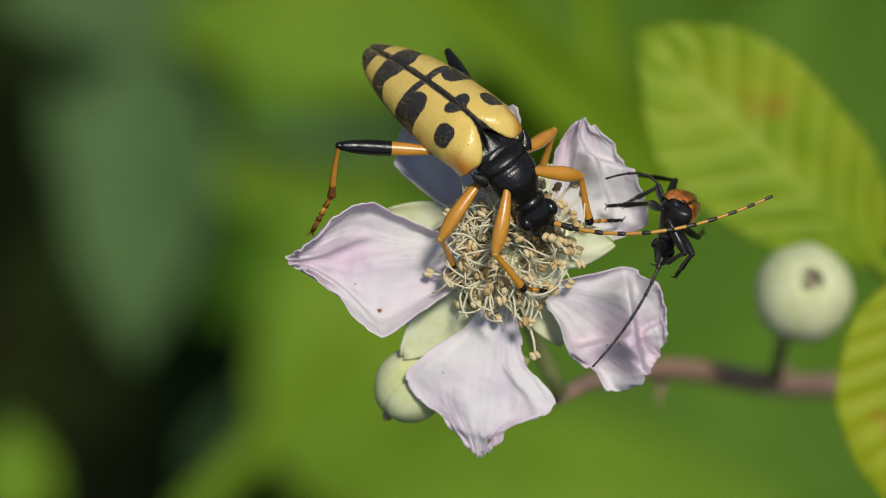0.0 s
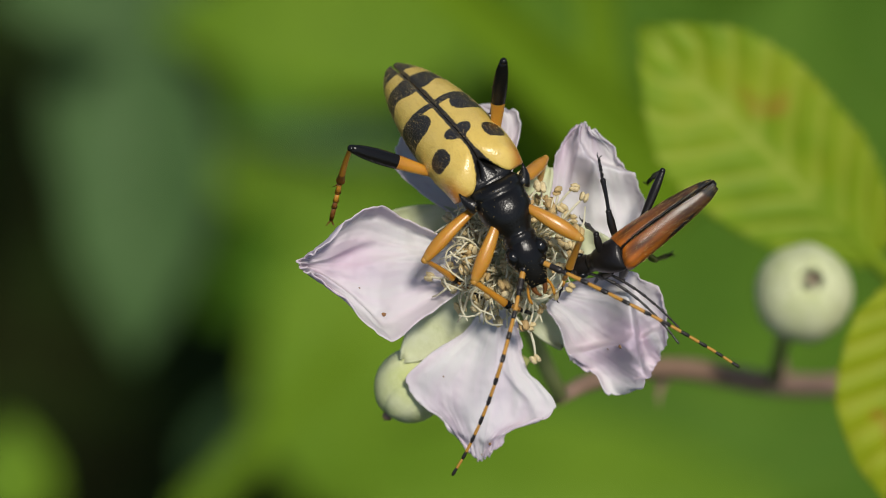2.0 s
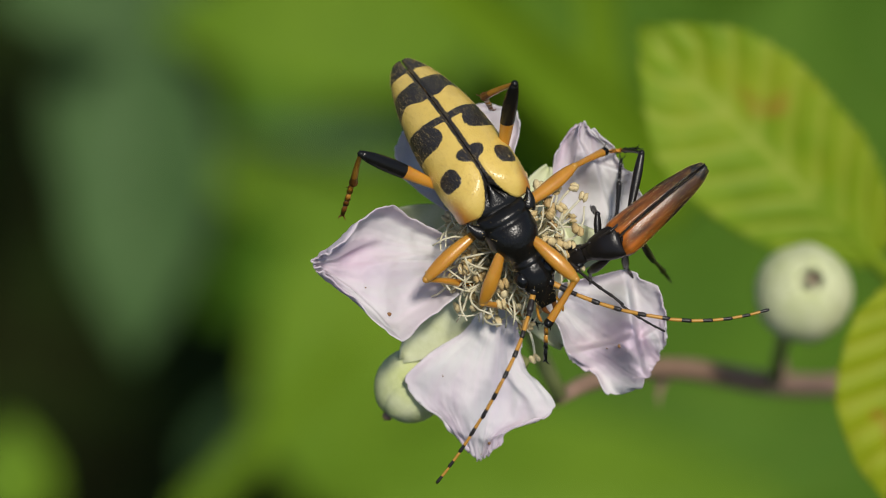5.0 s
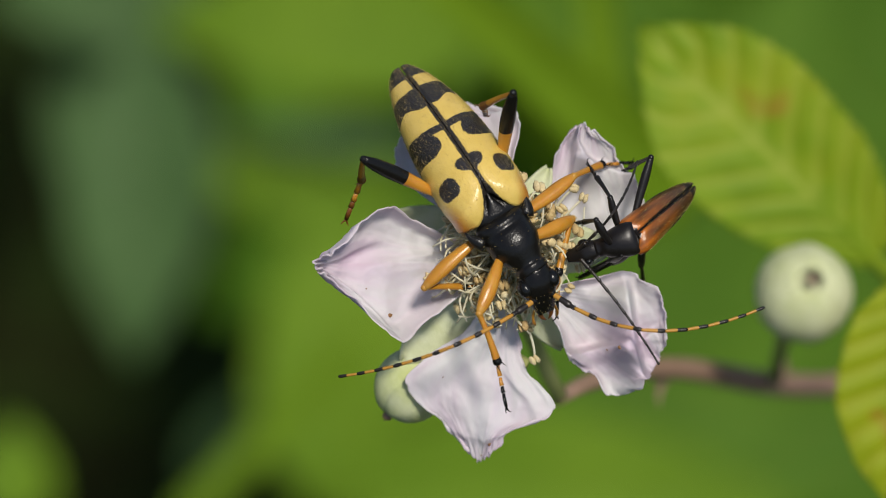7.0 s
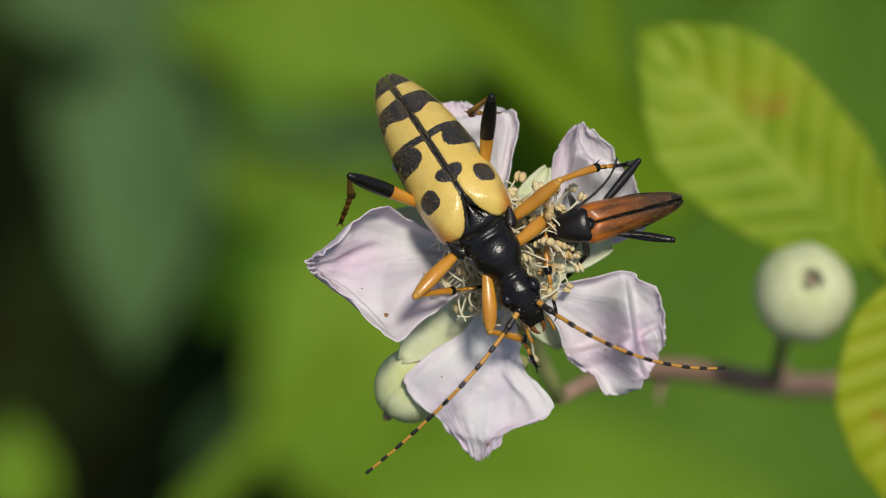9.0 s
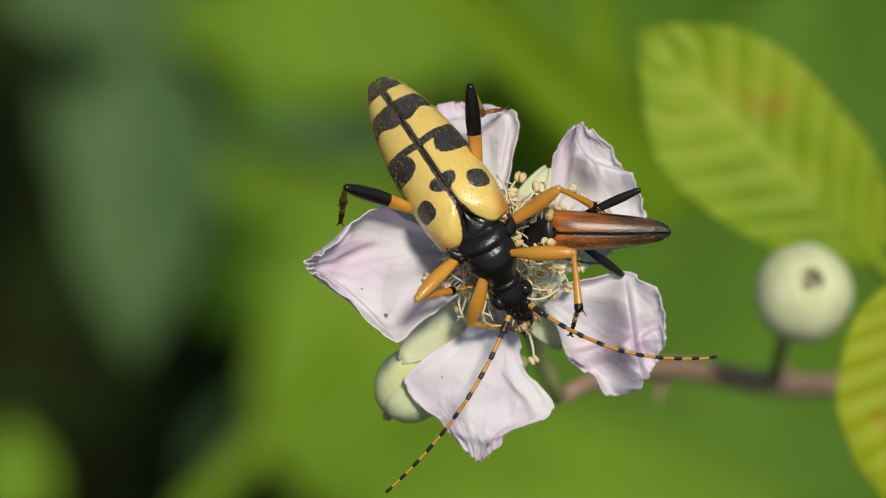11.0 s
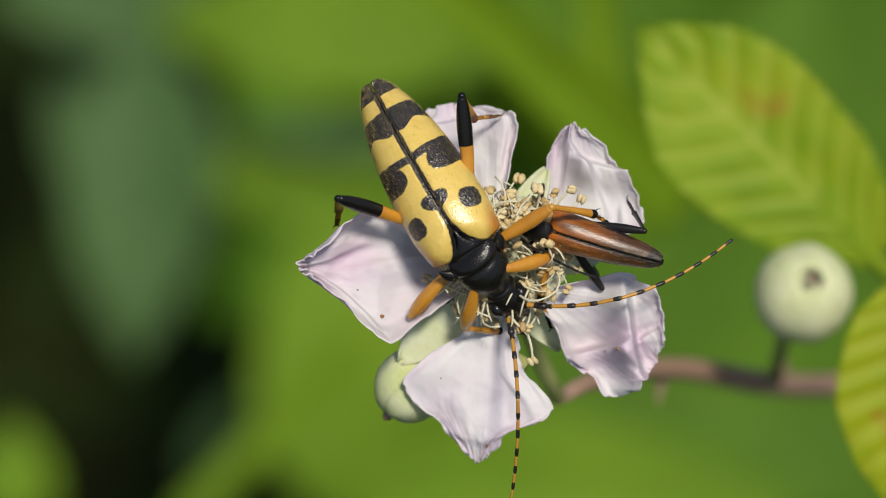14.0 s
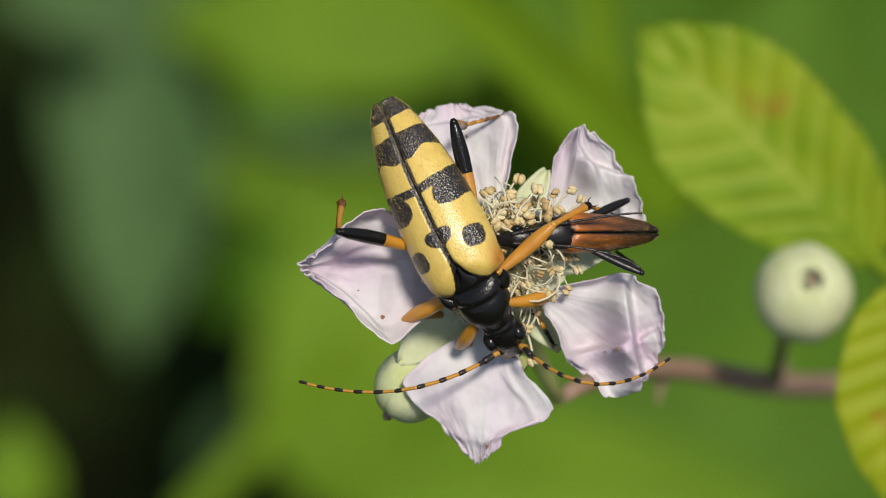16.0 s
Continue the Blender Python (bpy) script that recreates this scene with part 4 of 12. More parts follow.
def make_redtail():
    top = thing("small_longhorn_beetle", FLOWER @ at(9, 1, 2), "small black longhorn beetle with rusty brown wing-cases", "beetle")
    P = {}
    half = ((-0.5, 0.7), (-0.2, 1.15), (0.3, 1.32), (2.5, 1.2), (5.0, 0.98), (6.6, 0.7), (7.4, 0.38))
    tops = ((-0.5, 0.25), (0, 0.7), (1.5, 0.95), (4, 0.85), (7.4, 0.2))
    edge = ((-0.5, -0.1), (7.4, -0.3))
    front = ((0, -0.05), (0.4, 0.3), (0.7, 0.42), (1, 0.1))
    for side in (1, -1):
        wing_case(top, side, 7.4, half, tops, edge, front, RUST_CASE, redtail_marks, lambda x, v: max(0.0, min(1.0, 1.1 + 0.24 * x)) * max(0.0, min(1.0, 0.7 + 1.5 * noise.noise(Vector((x * 0.45, v * 5.0, 4))))) * (1 - 0.9 * v ** 3), "rusty brown wing-case with a black end", 0.25, 220)
    part("abdomen", body_loft(smooth_stations([(0.4, 0.6, 0.2, 0.5), (-0.6, 1.2, 0.4, 1.0), (-3.5, 1.15, 0.4, 1.05), (-6.3, 0.7, 0.2, 0.7), (-7.5, 0.15, -0.2, 0.4)], 16)), SOOT, top, "black underside")
    P["pronotum"] = p = part("pronotum", body_loft(smooth_stations([(-0.3, 1.0, 0.5, 0.6), (0.1, 1.12, 0.72, 0.7), (0.9, 1.02, 0.82, 0.75), (1.7, 0.78, 0.7, 0.65), (2.1, 0.6, 0.5, 0.55), (2.4, 0.58, 0.5, 0.5)], 16), 22), SOOT, top, "dull black pronotum")
    part("head", body_loft(smooth_stations([(2.2, 0.5, 0.42, 0.45), (2.7, 0.66, 0.5, 0.5), (3.2, 0.7, 0.48, 0.52), (3.8, 0.5, 0.25, 0.45), (4.4, 0.3, 0.0, 0.35)], 14), 18), SOOT, p)
    for s in (-1, 1):
        bm = bmesh.new()
        blob(bm, (0.36, 0.24, 0.36), 14, 10, (3.1, 0.62 * s, 0.1))
        part("eye", bm, GLOSS, p)
    for n in ("HR", "HL", "MR", "ML", "FR", "FL"):
        k = n[0]
        fl, tl, sl = RED_LEGS[k]
        name = {"H": "hind_femur", "M": "middle_femur", "F": "front_femur"}[k]
        P["femur_" + n] = f = limb(top, name, fl, ((0, 0.14), (0.3, 0.24), (0.7, 0.30), (1, 0.2)), [SOOT, SOOT], 1.0, 0.06)
        P["tibia_" + n] = limb(f, "tibia", tl, ((0, 0.13), (0.5, 0.15), (1, 0.2)), [SOOT, SOOT], 1.0, -0.03)
        P["tarsus_" + n] = foot(f, sl, 0.14, [SOOT, SOOT], 0)
    for s in "RL":
        antenna(top, P, s, 8.4, 0.13, [SMOKE, SMOKE], 0.3, "thin black antenna")
    return top, P


RED_LEGS = {"H": (4.6, 3.2, 2.0), "M": (2.7, 2.4, 1.7), "F": (2.3, 2.1, 1.5)}
redtail, REDTAIL = make_redtail()


def mm(x, y, z, rx=0, ry=0, rz=0):
    return pose(x * MM, y * MM, z * MM, rx, ry, rz)


def put(*a):
    return FLOWER @ mm(*a)


SWAY = ((0, 0.1, 0.26), (0.5, 0.08, 0.22), (1, 0.12, 0.22), (1.5, 0.14, 0.12), (2, 0.12, 0.02), (2.5, 0.06, 0.05), (3, 0.14, 0.0), (3.5, 0.05, 0.02), (4, 0.1, 0.06), (6.5, 0.03, 0.0), (7, 0.08, -0.02), (7.5, 0.08, -0.02), (8, 0.02, 0.06), (9, 0, 0), (11.5, 0.02, -0.04), (12, -0.06, -0.1), (12.5, -0.08, -0.05), (13.5, -0.06, 0.0), (14, -0.06, -0.1), (14.5, -0.05, -0.05), (15, -0.06, -0.12), (16, -0.06, -0.14))


def motions():
    walk(FLOWER_PARTS["petal_north_east"], [(t, at(3.0, 0.2, -2.4, 0, 5, 78 + d)) for t, d in ((0, 0), (9, 0), (11.5, 1.0), (12, 2.4), (13, 3.2), (14, 3.6), (14.5, 1.6), (15.5, 0), (16, -0.8))])
    walk(flower, [(t, FLOWER @ at(4.3 + u, v, 0)) for t, u, v in SWAY])
    walk(longhorn, [(0, put(2.96, 6.5, 5, -19.9, -35, -40.6)), (0.5, put(3.62, 5.63, 5, -17.6, -30.7, -45.3)), (1, put(3.34, 6.1, 5, -17.3, -36.4, -44.8)), (1.5, put(2.18, 5.94, 5, -15.9, -42.6, -48)), (2, put(2.73, 4.63, 5, -11.8, -40.2, -50.5)), (2.5, put(3.04, 4.13, 5, -13.3, -36.5, -52.2)), (3, put(4.49, 2.9, 5, -17.1, -27, -53.4)), (3.5, put(3.37, 3.08, 5, -12.9, -30.3, -57.3)), (4, put(3.19, 3.11, 5, -12.1, -29.8, -57.4)), (6.5, put(3.24, 2.93, 5, -9.8, -29.4, -55.9)), (7, put(3.13, 2.56, 5, -10.1, -28.3, -57.3)), (7.5, put(3.01, 2.51, 5, -8, -28.6, -56.5)), (8, put(2.14, 2.36, 5, -4.8, -29.1, -56.5)), (8.5, put(2.2, 2.24, 5, -4.9, -29.8, -56.8)), (9, put(2, 1.91, 5, -4.5, -28.8, -58)), (11.5, put(1.76, 1.31, 5, 4, -24.9, -56.1)), (12, put(1.39, 0.96, 5, 7.8, -25.1, -57.5)), (12.5, put(1.54, 0.84, 5, 7.7, -24, -57.5)), (13, put(1.05, 1.15, 5, 6.8, -26.6, -60.5)), (13.5, put(0.21, 3.01, 5, 5.5, -32.2, -56.9)), (14, put(1.26, 0.45, 5, 5.8, -18.3, -59.5)), (14.5, put(1.84, -0.52, 5, 9.4, -14.8, -61)), (15, put(1.71, -0.83, 5, 10, -15.3, -63)), (15.5, put(1.56, -1.33, 5, 12.2, -12.2, -63.7)), (16, put(1.49, -1.65, 5, 15.1, -8.6, -63.4))])
    walk(LONGHORN["pronotum"], [(0, mm(0.9, 0, -0.55, 3, 57.5, 3.6)), (0.5, mm(0.9, 0, -0.55, 4, 52.5, 5.1)), (1, mm(0.9, 0, -0.55, 2.4, 46.9, 3.2)), (1.5, mm(0.9, 0, -0.55, -9.3, 49.7, -12.2)), (2, mm(0.9, 0, -0.55, -5, 40.8, -7.6)), (2.5, mm(0.9, 0, -0.55, -1.6, 39.7, -2.5)), (3, mm(0.9, 0, -0.55, -7.1, 29.6, -14.1)), (3.5, mm(0.9, 0, -0.55, -3.5, 41.4, -5.3)), (4, mm(0.9, 0, -0.55, -1.1, 48.9, -1.5)), (6.5, mm(0.9, 0, -0.55, 5, 26.5, 11.2)), (7, mm(0.9, 0, -0.55, 3.2, 26.1, 7.2)), (7.5, mm(0.9, 0, -0.55, -3.2, 41.9, -4.8)), (8, mm(0.9, 0, -0.55, 0.1, 28, 0.2)), (8.5, mm(0.9, 0, -0.55, 4.8, 27.5, 10.3)), (9, mm(0.9, 0, -0.55, 0.9, 27.5, 2)), (11.5, mm(0.9, 0, -0.55, -10.4, 59.9, -12)), (12, mm(0.9, 0, -0.55, -11.6, 64.7, -12.8)), (12.5, mm(0.9, 0, -0.55, -6.3, 57.5, -7.5)), (13, mm(0.9, 0, -0.55, -11, 62.6, -12.4)), (13.5, mm(0.9, 0, -0.55, -19, 71.5, -20)), (14, mm(0.9, 0, -0.55, 4.6, 57.5, 5.5)), (14.5, mm(0.9, 0, -0.55, 3.2, 44.7, 4.5)), (15, mm(0.9, 0, -0.55, 1.7, 46.2, 2.3)), (15.5, mm(0.9, 0, -0.55, -0.2, 50.3, -0.3)), (16, mm(0.9, 0, -0.55, -6.7, 47.5, -9))])
    walk(LONGHORN["head"], [(0, mm(2.83, 0.12, -3.59, 3.4, 66.8, -2.4)), (0.5, mm(3.08, 0.19, -3.41, -12.8, 53.5, -19.2)), (1, mm(3.35, 0.14, -3.18, 3.4, 58.9, 0.9)), (1.5, mm(3.18, -0.49, -3.29, -7.8, 45.4, -15.1)), (2, mm(3.6, -0.36, -2.9, -5, 40.7, -11.5)), (2.5, mm(3.67, -0.12, -2.85, 10.3, 57.9, 10.6)), (3, mm(3.93, -0.76, -2.33, 9.3, 43.3, 9.9)), (3.5, mm(3.59, -0.25, -2.93, 0.9, 54.9, -3.2)), (4, mm(3.26, -0.06, -3.26, 1.5, 50, -2.2)), (6.5, mm(4.06, 0.63, -2.16, 2.7, 28.2, 1.3)), (7, mm(4.11, 0.4, -2.14, -3.8, 51.3, -8.1)), (7.5, mm(3.57, -0.22, -2.95, -0.7, 52.2, -5.7)), (8, mm(4.08, 0.01, -2.24, 2, 27.7, 1.7)), (8.5, mm(4.04, 0.57, -2.21, 3.8, 27.9, 6.4)), (9, mm(4.09, 0.11, -2.21, 1, 27.4, 0.4)), (11.5, mm(2.67, -0.38, -3.66, -6.6, 54.8, -10.1)), (12, mm(2.4, -0.34, -3.81, -9.6, 59.8, -12)), (12.5, mm(2.82, -0.25, -3.59, -3.9, 53.9, -3.7)), (13, mm(2.52, -0.36, -3.74, -16.3, 61.7, -18.7)), (13.5, mm(1.97, -0.39, -3.96, -14.4, 67.7, -16.7)), (14, mm(2.82, 0.19, -3.59, 0.5, 54.8, 3.2)), (14.5, mm(3.45, 0.2, -3.08, 1.2, 19.9, 5.6)), (15, mm(3.39, 0.1, -3.15, -1.3, 31.3, -2.4)), (15.5, mm(3.2, -0.01, -3.32, -4.1, 42.5, -3.9)), (16, mm(3.3, -0.38, -3.2, -11.6, 47, -15.2))])
    walk(LONGHORN["femur_HR"], [(0, mm(-2.6, -1.9, -0.95, 137.5, -17.2, -128)), (0.5, mm(-2.6, -1.9, -0.95, 137.3, -23, -127.4)), (1, mm(-2.6, -1.9, -0.95, 135.4, -30.3, -124.2)), (1.5, mm(-2.6, -1.9, -0.95, 127.5, -41.9, -112.9)), (2, mm(-2.6, -1.9, -0.95, 129.7, -42.3, -116.1)), (2.5, mm(-2.6, -1.9, -0.95, 131.6, -38.6, -118.7)), (3, mm(-2.6, -1.9, -0.95, 142.6, -12.7, -138.4)), (3.5, mm(-2.6, -1.9, -0.95, 134.8, -34.5, -123.4)), (4, mm(-2.6, -1.9, -0.95, 134.4, -36.8, -122.8)), (6.5, mm(-2.6, -1.9, -0.95, 136.1, -43.7, -125.6)), (7, mm(-2.6, -1.9, -0.95, 136.1, -42.9, -125.4)), (7.5, mm(-2.6, -1.9, -0.95, 134.8, -46.3, -123.6)), (8, mm(-2.6, -1.9, -0.95, 134.5, -50, -123.3)), (8.5, mm(-2.6, -1.9, -0.95, 133.1, -50.7, -121.5)), (9, mm(-2.6, -1.9, -0.95, 132, -50.9, -120)), (11.5, mm(-2.6, -1.9, -0.95, 138.5, -55.2, -128.7)), (12, mm(-2.6, -1.9, -0.95, 140.3, -57.5, -131)), (12.5, mm(-2.6, -1.9, -0.95, 142.5, -51.4, -134.1)), (13, mm(-2.6, -1.9, -0.95, 134.9, -56.6, -124)), (13.5, mm(-2.6, -1.9, -0.95, 130.6, -57.8, -118.5)), (14, mm(-2.6, -1.9, -0.95, 141.1, -51.7, -132.3)), (14.5, mm(-2.6, -1.9, -0.95, 141.4, -48.2, -132.8)), (15, mm(-2.6, -1.9, -0.95, 140.6, -49.6, -131.8)), (15.5, mm(-2.6, -1.9, -0.95, 142.4, -50.4, -134.1)), (16, mm(-2.6, -1.9, -0.95, 142.7, -48.8, -134.7))])
    walk(LONGHORN["tibia_HR"], [(0, mm(6.7, 0, 0, 108.7, -38.8, -88.3)), (0.5, mm(6.7, 0, 0, 114, -48.1, -97.8)), (1, mm(6.7, 0, 0, 117.5, -46.3, -102)), (1.5, mm(6.7, 0, 0, 133.7, -39.6, -123.2)), (2, mm(6.7, 0, 0, 129.7, -49.4, -118.6)), (2.5, mm(6.7, 0, 0, 129.8, -50.7, -118.7)), (3, mm(6.7, 0, 0, 98.9, -58.8, -82.3)), (3.5, mm(6.7, 0, 0, 134.9, -49.6, -125.5)), (4, mm(6.7, 0, 0, 135.4, -45.9, -125.9)), (6.5, mm(6.7, 0, 0, 137.9, -41.1, -129.2)), (7, mm(6.7, 0, 0, 146.7, -47, -141.2)), (7.5, mm(6.7, 0, 0, 144.2, -47.2, -137.7)), (8, mm(6.7, 0, 0, 149.9, -44.1, -145.8)), (8.5, mm(6.7, 0, 0, 149.6, -43.5, -145.5)), (9, mm(6.7, 0, 0, 149.3, -40.9, -145.3)), (11.5, mm(6.7, 0, 0, 144.6, -44.3, -138.5)), (12, mm(6.7, 0, 0, 145.4, -43.4, -139.6)), (12.5, mm(6.7, 0, 0, 142.2, -45.8, -135.1)), (13, mm(6.7, 0, 0, 146.7, -38.6, -141.8)), (13.5, mm(6.7, 0, 0, 151.5, -30.7, -150)), (14, mm(6.7, 0, 0, 146, -40.1, -140.7)), (14.5, mm(6.7, 0, 0, 154.6, -62.3, -149.6)), (15, mm(6.7, 0, 0, 155.4, -62.7, -150.5)), (15.5, mm(6.7, 0, 0, 158.5, -61.4, -154.4)), (16, mm(6.7, 0, 0, 155.1, -62.1, -150.1))])
    walk(LONGHORN["tarsus_HR"], [(0, mm(6.8, -3.27, 2.63, -12.5, -34.7, -69.1)), (0.5, mm(6.32, -2.78, 3.13, -1.8, -35.5, -88.5)), (1, mm(6.1, -2.84, 3.04, 3.6, -30.4, -97.2)), (1.5, mm(4.93, -2.71, 2.68, 10.3, -25.7, -110.6)), (2, mm(5.39, -2.4, 3.19, 8.9, -28.8, -107.9)), (2.5, mm(5.42, -2.33, 3.25, 8.4, -30.1, -107)), (3, mm(6.99, -2.16, 3.59, -0.4, -36.2, -91.4)), (3.5, mm(5.12, -2.22, 3.2, 9.1, -22.8, -107.7)), (4, mm(4.99, -2.37, 3.02, 11.7, -28.5, -113.7)), (6.5, mm(4.7, -2.45, 2.76, 13, -32.4, -116.4)), (7, mm(4.47, -1.8, 3.07, 9.9, -18.5, -109.1)), (7.5, mm(4.59, -1.92, 3.08, 11.5, -22, -113.2)), (8, mm(4.2, -1.7, 2.92, 14.4, -26.5, -119.6)), (8.5, mm(4.19, -1.73, 2.89, 14.3, -28, -119.2)), (9, mm(4.09, -1.8, 2.75, 15.9, -31.1, -122.2)), (11.5, mm(4.45, -1.99, 2.93, 21.5, -33.1, -132.9)), (12, mm(4.38, -1.98, 2.89, 21.8, -32.7, -133.7)), (12.5, mm(4.63, -2.07, 3.01, 19.6, -35.8, -128.7)), (13, mm(4.12, -2.03, 2.62, 21.9, -36.5, -132.9)), (13.5, mm(3.57, -1.81, 2.14, 17.5, -24.7, -126.7)), (14, mm(4.21, -2.03, 2.7, 21.1, -32.7, -132.4)), (14.5, mm(5.02, -0.99, 3.72, 13.2, -13.7, -117.7)), (15, mm(5.02, -0.95, 3.73, 13.7, -14.3, -119.1)), (15.5, mm(4.88, -0.87, 3.69, 13.2, -11.9, -117.8)), (16, mm(5, -0.98, 3.71, 13.7, -12.7, -119.3))])
    walk(LONGHORN["femur_HL"], [(0, mm(-2.6, 1.9, -0.95, -162.6, 1.7, 164.7)), (0.5, mm(-2.6, 1.9, -0.95, -164.3, -3, 167.2)), (1, mm(-2.6, 1.9, -0.95, -165.6, -3.7, 170)), (1.5, mm(-2.6, 1.9, -0.95, -164.6, -4.1, 167.6)), (1.75, mm(-2.6, 1.9, -0.95, -157.4, -41, 149.4)), (2, mm(-2.6, 1.9, -0.95, -108.6, -68.4, 92.3)), (2.5, mm(-2.6, 1.9, -0.95, -117.6, -70, 103)), (3, mm(-2.6, 1.9, -0.95, -140.8, -67.8, 129.2)), (3.5, mm(-2.6, 1.9, -0.95, -131.1, -68.3, 118)), (4, mm(-2.6, 1.9, -0.95, -132.5, -68.3, 119.5)), (6.5, mm(-2.6, 1.9, -0.95, -122.2, -69.1, 107.9)), (7, mm(-2.6, 1.9, -0.95, -129.6, -68.8, 116.3)), (7.5, mm(-2.6, 1.9, -0.95, -126.3, -66.6, 112)), (8, mm(-2.6, 1.9, -0.95, -132.7, -63.2, 118.7)), (8.5, mm(-2.6, 1.9, -0.95, -133, -63.4, 119.2)), (9, mm(-2.6, 1.9, -0.95, -134.6, -62.8, 120.9)), (11.5, mm(-2.6, 1.9, -0.95, -153.4, -42.9, 143.5)), (12, mm(-2.6, 1.9, -0.95, -154.2, -39.4, 144.6)), (12.5, mm(-2.6, 1.9, -0.95, -155, -37, 145.9)), (13, mm(-2.6, 1.9, -0.95, -156.3, -36.8, 147.8)), (13.5, mm(-2.6, 1.9, -0.95, -142.9, -53.1, 129.8)), (14, mm(-2.6, 1.9, -0.95, -156.1, -33.8, 147.5)), (14.5, mm(-2.6, 1.9, -0.95, -161.7, -12.9, 159.2)), (15, mm(-2.6, 1.9, -0.95, -162.2, -13.5, 160.2)), (15.5, mm(-2.6, 1.9, -0.95, -162.8, -10.2, 162)), (16, mm(-2.6, 1.9, -0.95, -163.5, -6.5, 164.5))])
    walk(LONGHORN["tibia_HL"], [(0, mm(6.7, 0, 0, -63.5, -56.5, 51.6)), (0.5, mm(6.7, 0, 0, -83.5, -66.9, 74.2)), (1, mm(6.7, 0, 0, -69.1, -66.2, 59.9)), (1.5, mm(6.7, 0, 0, -49.4, -62.1, 40.3)), (1.75, mm(6.7, 0, 0, -148.4, -65.6, 143.2)), (2, mm(6.7, 0, 0, -174.3, -29.7, 173.6)), (2.5, mm(6.7, 0, 0, 178.9, -37.8, -177.3)), (3, mm(6.7, 0, 0, 175.6, -47.3, -173.9)), (3.5, mm(6.7, 0, 0, 169, -35, -163.4)), (4, mm(6.7, 0, 0, 171.1, -40.9, -167.3)), (6.5, mm(6.7, 0, 0, 167.7, -34.7, -161.6)), (7, mm(6.7, 0, 0, 170.1, -37.4, -165.4)), (7.5, mm(6.7, 0, 0, 169.3, -37.2, -164.2)), (8, mm(6.7, 0, 0, 175.6, -34.8, -172.4)), (8.5, mm(6.7, 0, 0, 174.7, -36.9, -171.5)), (9, mm(6.7, 0, 0, 175.3, -39, -172.6)), (11.5, mm(6.7, 0, 0, -163.9, -38.6, 159.4)), (12, mm(6.7, 0, 0, -166.7, -43.3, 163.4)), (12.5, mm(6.7, 0, 0, -164.3, -46.2, 160.3)), (13, mm(6.7, 0, 0, -162.8, -45.4, 158.4)), (13.5, mm(6.7, 0, 0, -172.9, -24.1, 171.8)), (14, mm(6.7, 0, 0, -162, -46.9, 157.4)), (14.5, mm(6.7, 0, 0, -139.6, -70.1, 134.3)), (15, mm(6.7, 0, 0, -135.7, -74.2, 130.8)), (15.5, mm(6.7, 0, 0, -119.4, -75.8, 113.9)), (16, mm(6.7, 0, 0, -127.8, -80.7, 123.9))])
    walk(LONGHORN["tarsus_HL"], [(0, mm(8.14, 1.82, 3.5, -95.7, -64.9, 79.3)), (0.5, mm(7.15, 1.59, 3.86, -115.5, -64.8, 102.2)), (1, mm(7.55, 1.47, 3.84, -111.2, -65.7, 97.3)), (1.5, mm(8.2, 1.27, 3.71, -84.8, -51.8, 62)), (1.75, mm(5.64, 0.84, 2.9, -142.4, -52.8, 134.5)), (2, mm(3.07, 0.41, 2.08, -166.9, -24, 175.9)), (2.5, mm(3.38, -0.16, 2.57, -166.6, -30.3, 172.8)), (3, mm(3.87, -0.3, 3.09, -168, -38.3, 172)), (3.5, mm(3.4, -0.98, 2.41, -150.7, -29, 149)), (4, mm(3.6, -0.7, 2.75, -155.5, -29.9, 156.3)), (6.5, mm(3.43, -1.09, 2.39, -151.9, -29.7, 150.7)), (7, mm(3.47, -0.84, 2.55, -157.5, -33.7, 158.3)), (7.5, mm(3.48, -0.91, 2.54, -153.4, -31.9, 152.6)), (8, mm(3.28, -0.46, 2.4, -143, -32.2, 136.5)), (8.5, mm(3.38, -0.5, 2.52, -143.4, -33.4, 137.1)), (9, mm(3.46, -0.42, 2.64, -137, -33.8, 127.2)), (11.5, mm(3.63, 1.16, 2.62, -132.9, -49.7, 121.9)), (12, mm(3.77, 0.87, 2.88, -130.9, -46.9, 119.1)), (12.5, mm(3.97, 0.98, 3.03, -129.4, -47.2, 117.1)), (13, mm(3.96, 1.09, 2.99, -127.2, -54.4, 115)), (13.5, mm(2.9, 0.55, 1.71, -132.2, -22.4, 118.6)), (14, mm(4.05, 1.1, 3.07, -127.3, -47.9, 114.2)), (14.5, mm(5.7, 1.02, 3.95, -110.2, -53, 93)), (15, mm(5.95, 0.87, 4.04, -106.8, -56, 89.7)), (15.5, mm(6.28, 0.94, 4.07, -110.3, -51.8, 92.8)), (16, mm(6.32, 0.56, 4.15, -109.3, -43.3, 89))])
